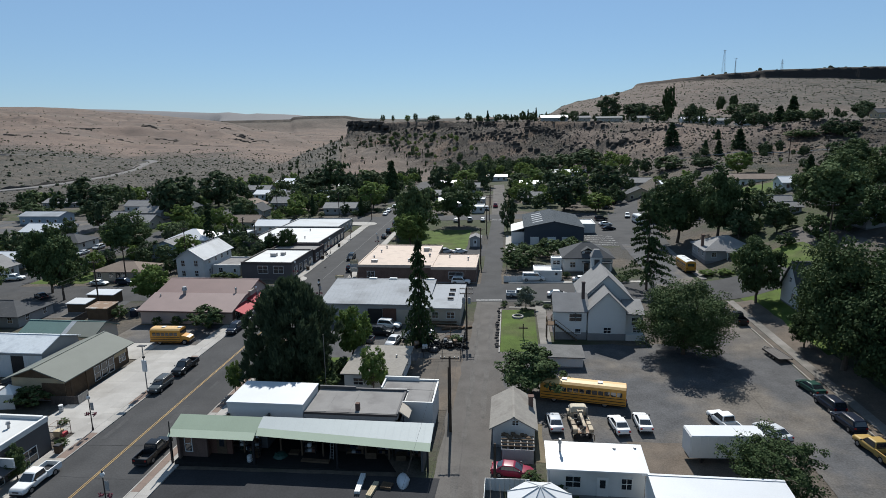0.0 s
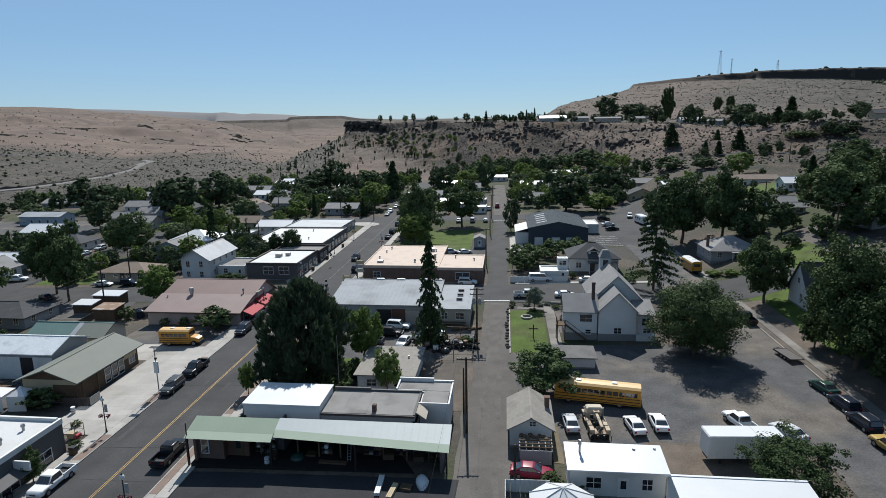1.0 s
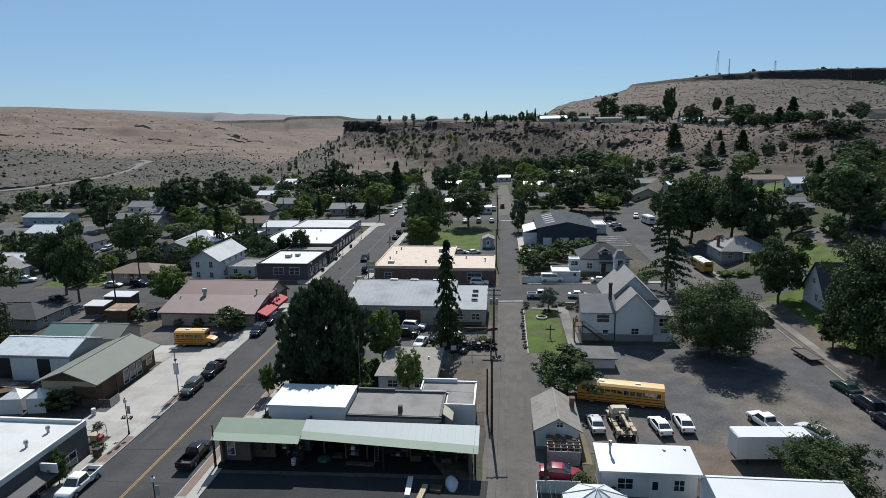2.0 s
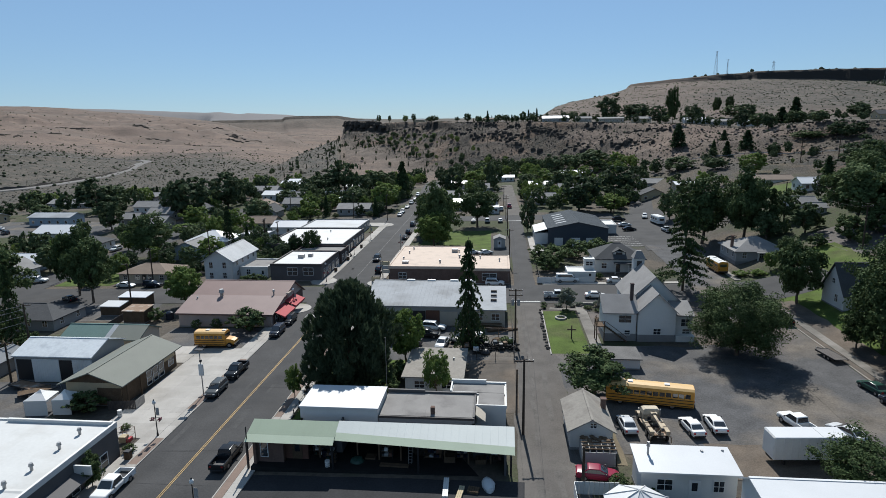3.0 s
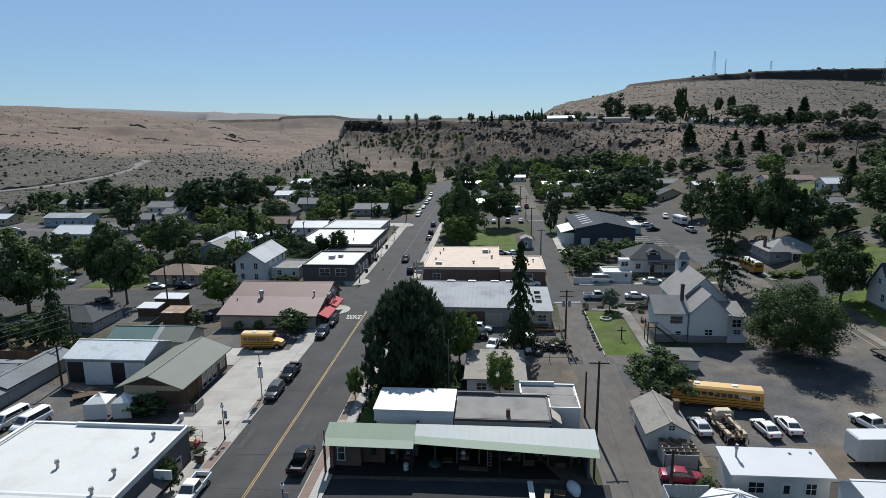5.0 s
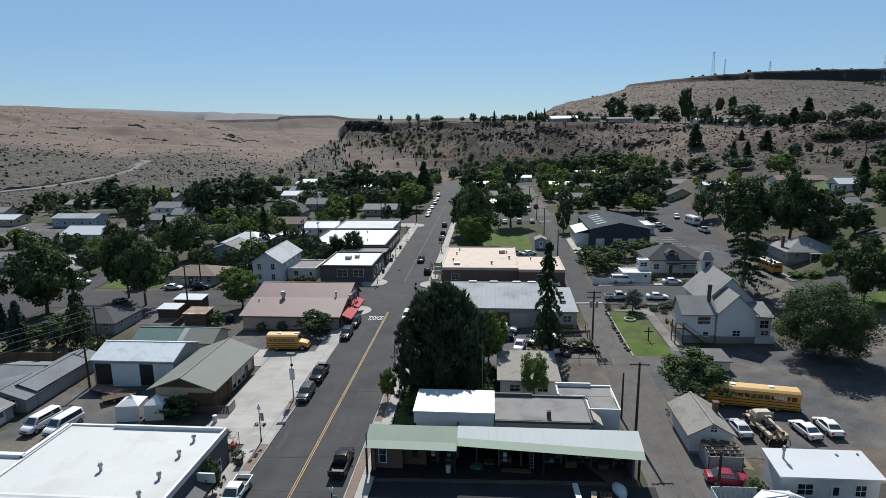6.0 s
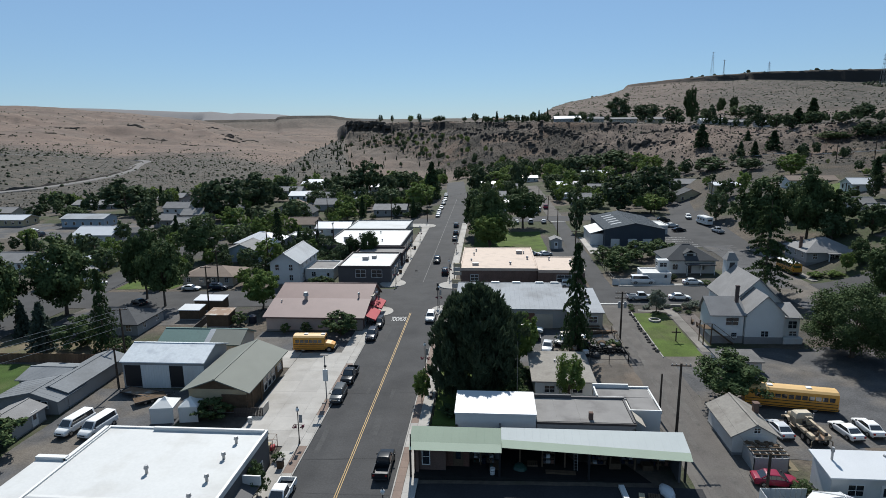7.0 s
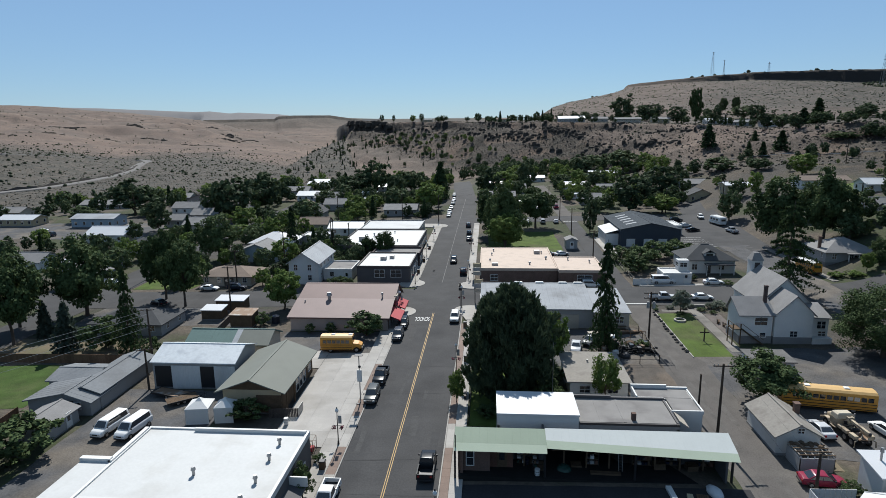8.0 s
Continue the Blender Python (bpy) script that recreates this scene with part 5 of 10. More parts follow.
def church():
    z = ground_z(15, 100.6)
    r = thing("church", Matrix.Translation((0, 0, z)), "white wooden church with grey gable roofs and small steeple", "church")
    SOLID.append((17, 112, 0, 11, 14))

    def block(x0, x1, y0, y1, h, rise, axis, roof_mat=SHINGLE, split=0.5):
        b = Geo().box(x0, y0, -0.6, x1, y1, h)
        if axis == "y":
            m = x0 + (x1 - x0) * split
            for v in (y0, y1):
                b.poly((x0, v, h), (x1, v, h), (m, v, h + rise - 0.1))
        else:
            m = y0 + (y1 - y0) * split
            for v in (x0, x1):
                b.poly((v, y0, h), (v, y1, h), (v, m, h + rise - 0.1))
        part("wall", b, WHITE_WALL, r)
        part("roof", gable(Geo(), x0, x1, y0, y1, h + 0.06, h + rise + 0.06, 0.4, axis, split=split), roof_mat, r)
        part("foundation", Geo().box(x0 - 0.05, y0 - 0.05, -0.6, x1 + 0.05, y1 + 0.05, 1.3), FOUNDATION, r)

    block(13.4, 22.4, 106.2, 117.2, 6.0, 4.4, "y")                 # nave
    block(13.9, 20.3, 100.6, 106.3, 5.6, 3.2, "y")                 # chancel
    block(8.2, 13.7, 101.0, 106.4, 5.3, 2.1, "x", SHINGLE, 0.72)   # vestry
    part("lean_to", Geo().box(20.35, 101.6, -0.5, 23.4, 106.2, 4.6), WHITE_WALL, r)
    part("lean_roof", Geo().add([(20.4, 101.2, 4.6), (23.8, 101.2, 4.4), (23.8, 106.4, 5.8), (20.4, 106.4, 5.8), (20.4, 101.2, 4.8), (23.8, 101.2, 4.6), (23.8, 106.4, 6.0), (20.4, 106.4, 6.0)], [(3, 2, 1, 0), (4, 5, 6, 7), (0, 1, 5, 4), (1, 2, 6, 5), (2, 3, 7, 6), (3, 0, 4, 7)]), SHINGLE, r)
    part("porch_wall", Geo().box(20.4, 100.4, -0.4, 23.6, 101.6, 1.2), WHITE_WALL, r)
    part("chimney", Geo().box(13.0, 103.4, 4.5, 13.55, 103.95, 9.7, 0.05).box(12.95, 103.35, 9.55, 13.6, 104.0, 9.8, 0.05), DARK_BRICK, r)
    part("steeple", Geo().box(16.5, 117.3, 3, 18.5, 119.4, 11.2), WHITE_WALL, r)
    part("steeple_roof", Geo().stack([([(16.3, 117.1), (18.7, 117.1), (18.7, 119.6), (16.3, 119.6)], 11.2), ([(17.0, 117.9), (18.0, 117.9), (18.0, 118.8), (17.0, 118.8)], 12.7)]), SHINGLE, r)
    part("louvre", Geo().box(17.0, 117.24, 9.6, 18.0, 117.3, 10.8), DARKTRIM, r)
    for x, y, zc, w, h, m in ((11.2, 101.0, 4.0, 1.0, 1.3, 0), (12.3, 101.0, 4.0, 1.0, 1.3, 0), (17.2, 100.6, 1.9, 1.2, 1.0, 1), (22.2, 101.6, 3.3, 1.4, 1.3, 1), (22.4, 101.6, 1.7, 1.2, 0.8, 1), (12.2, 101.0, 1.5, 0.9, 0.8, 0)):
        window(r, pose(x, y, zc, 0, 0, 180), w, h, mull=m)
    part("gable_vent", Geo().box(16.6, 100.54, 7.2, 17.6, 100.6, 7.7), TRIM, r)
    for x in (10.0, 12.0):
        part("vent", Geo().cyl(x, 104.6, 6.0, 7.0, 0.12), PIPE, r)
    # outside stair to the vestry
    s = part("stair", Geo().box(6.7, 100.2, 2.7, 8.2, 102.4, 2.85), BARN_WOOD, r, "dark wooden outside stair")
    for i in range(12):
        part("step", Geo().box(8.2 + i * 0.32, 100.1, 2.7 - i * 0.24, 8.56 + i * 0.32, 101.0, 2.76 - i * 0.24), BARN_WOOD, s)
    part("rail", Geo().tube([(6.8, 100.15, 3.75), (8.3, 100.15, 3.75), (12.0, 100.0, 0.95)], 0.05, 6).tube([(6.8, 100.15, 3.75), (6.8, 102.3, 3.75)], 0.05, 6), BARN_WOOD, s)
    for x, y in ((6.8, 100.2), (8.1, 100.2), (6.8, 102.3)):
        part("post", Geo().box(x - 0.08, y - 0.08, -0.5, x + 0.08, y + 0.08, 3.75), BARN_WOOD, s)
    return r


church()
house("block_shed", 8.6, 90.8, 6.2, 4.4, 1.5, 0.15, "shed", WHITE_WALL, GRAVEL_ROOF, "low white shed with worn grey roof", "shed", over=0.3)
a = house("hip_roof_house", 19.9, 153.0, 12.0, 10.0, 3.6, 2.9, "hip", WHITE_WALL, DARK_SHINGLE, "white house with charcoal hipped roof and dormer", "house", wins=[("s", 1.6, (1.2, 1.4), (-3.8, 2.8)), ("e", 1.6, (1.0, 1.3), (-2, 2)), ("w", 1.6, (1.0, 1.3), (-2, 2))], doors=[("s", -0.4)], over=0.6)
part("dormer", Geo().box(-1.4, -4.0, 4.2, 1.4, -1.6, 5.3), WHITE_WALL, a)
part("dormer_roof", gable(Geo(), -1.4, 1.4, -4.0, -1.2, 5.3, 6.1, 0.25, "y"), DARK_SHINGLE, a)
part("dormer_window", Geo().box(-0.8, -4.05, 4.6, 0.8, -3.99, 5.15), GLASS, a)
part("porch_roof", Geo().box(-1.5, -6.8, 2.7, 5.6, -4.9, 2.9), DARK_SHINGLE, a)
for u in (-1.3, 2.0, 5.3):
    part("porch_post", Geo().box(u - 0.08, -6.7, -0.4, u + 0.08, -6.5, 2.7), TRIM, a)
house("flat_garage", 9.4, 142.4, 6.6, 5.6, 2.3, 0.2, "flat", WHITE_WALL, WHITE_ROOF, "low white flat-roofed garage", "garage", doors=[("s", 2.0)])
a = house("roof_cabin", 11.6, 143.8, 2.4, 2.2, 4.6, 0.1, "flat", WHITE_WALL, WHITE_ROOF, "small white glazed roof cabin", "cabin", wins=[("s", 3.5, (1.6, 1.0), (0,)), ("w", 3.5, (1.4, 1.0), (0,))])

a = house("metal_hall", 13.8, 194.5, 18.0, 27.0, 5.2, 1.9, "gable", NAVY_WALL, NAVY_METAL, "large dark blue metal hall with white trim", "hall", axis="y", over=0.3, seam=True)
for u in (-8.0, -4.0, 0.0, 4.0, 8.0):
    part("roof_skylight", Geo().add([(-6.4, u - 0.7, 6.23), (-3.2, u - 0.7, 6.91), (-3.2, u + 0.7, 6.91), (-6.4, u + 0.7, 6.23), (-6.4, u - 0.7, 6.1), (-3.2, u - 0.7, 6.78), (-3.2, u + 0.7, 6.78), (-6.4, u + 0.7, 6.1)], [(0, 1, 2, 3), (7, 6, 5, 4), (0, 4, 5, 1), (1, 5, 6, 2), (2, 6, 7, 3), (3, 7, 4, 0)]), DULL_METAL, a, "pale translucent roof panel")
for u in (-7.2, -2.0, 2.4):
    part("white_door", Geo().box(u, -13.58, 0.2, u + 2.6, -13.51, 2.6), WHITE_WALL, a)
part("white_lean_to", Geo().box(-13.0, -10.5, 0, -8.6, 2.5, 3.6).add([(-13.2, -10.8, 3.7), (-8.4, -10.8, 5.0), (-8.4, 2.8, 5.0), (-13.2, 2.8, 3.7), (-13.2, -10.8, 3.85), (-8.4, -10.8, 5.15), (-8.4, 2.8, 5.15), (-13.2, 2.8, 3.85)], [(3, 2, 1, 0), (4, 5, 6, 7), (0, 1, 5, 4), (1, 2, 6, 5), (2, 3, 7, 6), (3, 0, 4, 7)]), WHITE_WALL, a)
house("hall_annex", 26.0, 203.0, 5.0, 10.0, 3.0, 0.2, "flat", WHITE_WALL, WHITE_ROOF, "white flat annex beside the hall", "annex")
a = house("grey_hip_house", 55.2, 156.2, 12.4, 10.8, 2.8, 2.7, "hip", GREY_WALL, SHINGLE, "grey house with hipped shingle roof and porch", "house", wins=rooms(12.4, 10.8, 3), chimney=(-5.9, -1.5, 7.0), doors=[("s", 1.0)], over=0.6, base=1.0)
part("porch_roof", Geo().box(-1.6, -7.0, 3.3, 3.6, -5.0, 3.5), SHINGLE, a)
for u in (-1.4, 1.0, 3.4):
    part("porch_post", Geo().box(u - 0.1, -6.9, -0.6, u + 0.1, -6.7, 3.3), TRIM, a)
a = house("dark_roof_house", 58.6, 114.0, 11.4, 7.4, 3.2, 5.0, "gable", WHITE_WALL, DARK_SHINGLE, "white house with steep dark roof", "house", axis="x", wins=[("s", 1.6, (1.0, 1.3), (-2.5, 2)), ("w", 1.7, (0.9, 1.4), (-1.2,)), ("w", 4.7, (0.8, 0.9), (0.2,))], over=0.4)
part("front_wing", Geo().box(-3.6, -6.4, -0.6, 2.2, -3.7, 3.3), WHITE_WALL, a)
part("wing_roof", Geo().box(-4.0, -6.8, 3.3, 2.6, -3.6, 3.55), DARK_SHINGLE, a)
house("storage_shed", -10.3, 181.0, 3.4, 4.6, 2.6, 0.7, "gable", GREY_WALL, SHINGLE, "small grey storage shed", "shed", axis="y", over=0.25, doors=[("s", 0)])


def tent(x, y, s, rz):
    r = thing("canopy_tent", at(x, y, rz), "white pop-up canopy tent with pointed top", "tent")
    part("canopy", Geo().stack([([(-s, -s), (s, -s), (s, s), (-s, s)], 2.1), ([(-s, -s), (s, -s), (s, s), (-s, s)], 2.35), ([(-s * 0.3, -s * 0.3), (s * 0.3, -s * 0.3), (s * 0.3, s * 0.3), (-s * 0.3, s * 0.3)], 3.0), ([(-0.05, -0.05), (0.05, -0.05), (0.05, 0.05), (-0.05, 0.05)], 3.4)]), CANVAS, r)
    part("side_curtain", Geo().box(-s, -s, 0.05, s, -s + 0.04, 2.1).box(-s, -s, 0.05, -s + 0.04, s, 2.1), CANVAS, r)
    for a in (-1, 1):
        for b in (-1, 1):
            part("pole", Geo().cyl(a * (s - 0.05), b * (s - 0.05), 0, 2.2, 0.04, 6), PIPE, r)
    return r


tent(-76.5, 73.1, 1.6, 8)
tent(-72.8, 73.2, 1.3, 8)

# ---- trees ----
def leaf_quads(rng, c, out, size, long=1.0):
    """Leaf cards at the points c, roughly facing the directions out."""
    n = len(c)
    nrm = out + rng.normal(0, 0.75, (n, 3))
    nrm /= np.linalg.norm(nrm, axis=1)[:, None] + 1e-9
    a = np.cross(nrm, rng.normal(0, 1, (n, 3)))
    a /= np.linalg.norm(a, axis=1)[:, None] + 1e-9
    b = np.cross(nrm, a)
    s = (size * rng.uniform(0.6, 1.3, n))[:, None]
    a, b = a * s * long, b * s
    v = np.stack([c - a, c - b * 0.8 + a * 0.1, c + a, c + b * 0.8 + a * 0.1], 1).reshape(-1, 3)
    return v, np.arange(4 * n).reshape(-1, 4)


def trunk_geo(rng, top, r, limbs):
    g = Geo()
    bend = rng.normal(0, 0.012, (4, 2))
    pts = [(bend[i][0] * i, bend[i][1] * i, -0.03 + (top + 0.03) * i / 3) for i in range(4)]
    g.tube(pts, [r * 1.25, r, r * 0.8, r * 0.5], 8)
    for c in limbs:
        z = top * rng.uniform(0.45, 0.95)
        mid = (c[0] * 0.45, c[1] * 0.45, z + (c[2] - z) * 0.55)
        g.tube([(0, 0, z), mid, tuple(c)], [r * 0.5, r * 0.3, r * 0.1], 5)
    return g


def broad_tree(seed, clumps, per, size, low=0.22, narrow=1.0, spread_r=0.4, lobes=0.45):
    """A unit tree, 1 high and about 1 wide: trunk mesh and crown mesh."""
    rng = np.random.default_rng(seed)
    d = rng.normal(0, 1, (clumps, 3))
    d /= np.linalg.norm(d, axis=1)[:, None]
    r = rng.uniform(0.35, 1.0, clumps) ** 0.55
    lob = np.array([1 + lobes * noise.noise(Vector(tuple(k * 1.7)) + Vector((seed * 3.1, 0, 0))) for k in d])
    h = (1 - low) / 2
    c = d * (r * lob)[:, None] * np.array([spread_r * narrow, spread_r * narrow, h * 0.84])
    c[:, 2] = np.maximum(c[:, 2], -h * 0.75) + low + h
    cr = rng.uniform(0.06, 0.115, clumps)
    pts = np.repeat(c, per, 0)
    o = rng.normal(0, 1, (clumps * per, 3))
    o /= np.linalg.norm(o, axis=1)[:, None]
    rad = np.repeat(cr, per) * rng.uniform(0.5, 1.0, clumps * per)
    pts = pts + o * rad[:, None] * np.array([1, 1, 0.75])
    out = o * 0.8 + np.repeat(d, per, 0) * 0.5 + np.array([0, 0, 0.5])
    v, q = leaf_quads(rng, pts, out, size)
    limbs = c[rng.choice(clumps, 9, replace=False)]
    return trunk_geo(rng, low + 0.3, 0.022, limbs), (v, q)


def spruce(seed, tiers, arms, cards, droop=0.25, bare=0.06, gap=0.0, size=0.03, taper=0.9):
    rng = np.random.default_rng(seed)
    pts, outs = [], []
    g = Geo()
    g.tube([(0, 0, -0.02), (0, 0, 0.5), (0, 0, 0.98)], [0.02, 0.013, 0.003], 7)
    for t in range(tiers):
        z = bare + (0.97 - bare) * (t + rng.uniform(-0.3, 0.3)) / tiers
        L = 0.5 * (1 - z) ** taper * (1.02 - 0.25 * math.exp(-z * 12)) * (rng.uniform(0.68, 1.15) if gap else 1.0)
        for k in range(arms):
            if rng.uniform() < gap:
                continue
            a = 2 * math.pi * (k + rng.uniform()) / arms + t * 1.3
            ll = L * rng.uniform(0.65, 1.1) + 0.015
            if gap:
                g.tube([(0, 0, z), (math.cos(a) * ll * 0.9, math.sin(a) * ll * 0.9, z - droop * ll * 0.5)], [0.004, 0.001], 4)
            for j in range(cards):
                f = (j + rng.uniform()) / cards
                f = 0.15 + 0.85 * f
                w = 0.3 * ll * (1 - f * 0.6)
                pts.append((math.cos(a) * ll * f + rng.uniform(-w, w) * 0.5, math.sin(a) * ll * f + rng.uniform(-w, w) * 0.5, z - droop * ll * f * f + rng.uniform(-0.012, 0.016)))
                outs.append((math.cos(a) * 0.5, math.sin(a) * 0.5, 0.9))
    v, q = leaf_quads(rng, np.array(pts), np.array(outs), size, 1.5)
    return g, (v, q)


def pine(seed, boughs, tufts, per, size):
    """A full, ragged pine: lumpy boughs of upswept needle tufts and a second leader."""
    rng = np.random.default_rng(seed)
    pts, axes = [], []
    for k in range(boughs):
        z = rng.uniform(0.0, 1.0) ** 1.15
        a = rng.uniform(0, 2 * math.pi)
        rad = 0.5 * float(np.interp(z, (0, 0.12, 0.3, 0.5, 0.7, 0.86, 1.0), (0.62, 0.9, 1.02, 0.99, 0.84, 0.58, 0.16)))
        rad *= 1 + 0.42 * noise.noise(Vector((math.cos(a) * 2.1, math.sin(a) * 2.1, z * 4.2 + seed)))
        rr = rad * rng.uniform(0.05, 1.0) ** 0.45
        lean = 0.05 * z
        c = np.array([math.cos(a) * rr + lean, math.sin(a) * rr, 0.06 + 0.86 * z])
        if k % 9 == 0:                                   # the second leader
            c = np.array([0.2 + rng.normal(0, 0.04), -0.06 + rng.normal(0, 0.04), rng.uniform(0.55, 0.86)])
        br = rng.uniform(0.035, 0.075)
        o = rng.normal(0, 1, (tufts, 3))
        o /= np.linalg.norm(o, axis=1)[:, None]
        o[:, 2] = np.abs(o[:, 2]) * 1.2 - 0.25
        base = c + o * br * rng.uniform(0.4, 1.0, tufts)[:, None]
        way = o * 0.5 + np.array([math.cos(a) * 0.45, math.sin(a) * 0.45, 0.85])
        pts.append(np.repeat(base, per, 0) + rng.normal(0, 0.006, (tufts * per, 3)))
        axes.append(np.repeat(way, per, 0))
    pts, out = np.concatenate(pts), np.concatenate(axes)
    n = len(pts)
    ax = out + rng.normal(0, 0.38, (n, 3))
    ax /= np.linalg.norm(ax, axis=1)[:, None]
    wd = np.cross(ax, rng.normal(0, 1, (n, 3)))
    wd /= np.linalg.norm(wd, axis=1)[:, None]
    sz = (size * rng.uniform(0.6, 1.3, n))[:, None]
    v = np.stack([pts - ax * sz * 1.6, pts - wd * sz * 0.55, pts + ax * sz * 2.6, pts + wd * sz * 0.55], 1).reshape(-1, 3)
    q = np.arange(4 * n).reshape(-1, 4)
    g = Geo().tube([(0, 0, -0.02), (0.02, 0, 0.4), (0.05, 0, 0.9)], [0.026, 0.018, 0.004], 8)
    g.tube([(0.02, 0, 0.3), (0.18, -0.05, 0.55), (0.2, -0.06, 0.8)], [0.012, 0.008, 0.003], 6)
    return g, (v, q)


PROTO = {}


def proto(key, made, leaf, bark=None):
    trunk, (v, q) = made
    PROTO[key] = (trunk.mesh("trunk"), fast_mesh("crown", v, q, leaf), bark or BARK)


for i in range(3):
    proto(("broad", i), broad_tree(11 + i, 150, 62, 0.021, 0.12), LEAF)
    proto(("dark", i), broad_tree(21 + i, 150, 62, 0.021, 0.1), LEAF_DARK)
    proto(("far", i), broad_tree(31 + i, 84, 21, 0.04, 0.03), LEAF_FAR)
    proto(("fardark", i), broad_tree(36 + i, 84, 21, 0.04, 0.03), LEAF_FARDARK)
for i in range(2):
    proto(("light", i), broad_tree(41 + i, 120, 55, 0.024, 0.12), LEAF_LIGHT)
    proto(("farlight", i), broad_tree(46 + i, 80, 21, 0.04, 0.03), LEAF_LIGHT)
    proto(("bush", i), broad_tree(51 + i, 80, 32, 0.036, 0.0, spread_r=0.46), LEAF)
    proto(("spruce", i), spruce(61 + i, 19, 7, 34, 0.42, 0.05, 0.14, 0.018, 0.82), NEEDLE)
    proto(("farspruce", i), spruce(66 + i, 16, 7, 7, size=0.05), NEEDLE)
for i in range(3):
    proto(("low", i), broad_tree(73 + i, 240, 80, 0.0125, 0.06, spread_r=0.43, lobes=0.55), LEAF_DARK)
proto(("spreading", 0), broad_tree(83, 330, 150, 0.0095, 0.0, spread_r=0.45, lobes=0.5), LEAF_DARK)
proto(("lavender", 0), broad_tree(55, 70, 40, 0.04, 0.0, spread_r=0.46), LEAF_GREY)
proto(("round", 0), broad_tree(78, 90, 50, 0.026, 0.12, spread_r=0.42), LEAF_GREY)
proto(("tall", 0), broad_tree(79, 110, 50, 0.022, 0.08, spread_r=0.42), LEAF_LIGHT)
proto(("column", 0), broad_tree(71, 130, 55, 0.03, 0.06, spread_r=0.44), LEAF_DARK)
proto(("openpine", 0), spruce(76, 16, 5, 95, 0.16, 0.16, 0.2, 0.013, 0.55), NEEDLE)
proto(("bluespruce", 0), spruce(77, 22, 8, 12, 0.2, 0.05, 0.0, 0.035), NEEDLE_BLUE)
proto(("pine", 0), pine(81, 900, 12, 8, 0.012), PINE_NEEDLE, BRASS_PINE)

LABELS = {"broad": "leafy green broadleaf shade tree", "spreading": "wide spreading shade tree over the yard", "round": "small round grey-green lawn tree", "tall": "slender light green young tree", "low": "wide feathery shade tree with low crown", "dark": "dense dark green shade tree", "far": "leafy green garden tree", "fardark": "dense dark green garden tree", "light": "light green leafy broadleaf tree", "farlight": "light green garden tree",
          "bush": "dense green garden bush", "lavender": "low grey-green lavender bush", "spruce": "tall dark pointed spruce tree", "farspruce": "dark pointed conifer tree", "column": "tall narrow dark poplar tree", "openpine": "tall open-branched pine tree", "bluespruce": "blue-green bushy conifer tree", "pine": "big dense dark pine tree"}
TREES = []
WOODS = {}


def far_tree(kind, x, y, h, w, i):
    """One of the countless far trees: its crown and trunk join the woods."""
    tm, cm, bark = PROTO[(kind, i % sum(1 for k in PROTO if k[0] == kind))]
    t = (x * 13.7 + y * 7.1) % 6.28
    v = np.empty(len(cm.vertices) * 3, dtype=np.float32)
    cm.vertices.foreach_get("co", v)
    v = v.reshape(-1, 4, 3)
    every = 2 if math.hypot(x, y) < 330 else 4         # fewer, larger leaf clumps on the farther trees
    v = v[(int(x) % every)::every]
    mid = v.mean(axis=1, keepdims=True)
    v = (mid + (v - mid) * every ** 0.42).reshape(-1, 3)
    rot = np.array([[math.cos(t), math.sin(t), 0], [-math.sin(t), math.cos(t), 0], [0, 0, 1]])
    v = (v * np.array([w, w, h])) @ rot + np.array([x, y, ground_z(x, y)])
    WOODS.setdefault(cm.materials[0].name, []).append(v)
    TREES.append((x, y, w * 0.35))


def tree(kind, x, y, h, w, i=0, group=""):
    tm, cm, bark = PROTO[(kind, i % sum(1 for k in PROTO if k[0] == kind))]
    r = thing("bush" if kind in ("bush", "lavender") else "tree", Matrix.LocRotScale((x, y, ground_z(x, y)), Euler((0, 0, (x * 13.7 + y * 7.1) % 6.28)), (w, w, h)), LABELS[kind], "bush" if kind in ("bush", "lavender") else "tree", group)
    part("trunk", tm, bark, r)
    part("crown", cm, LEAF, r)
    TREES.append((x, y, w * 0.35))
    return r


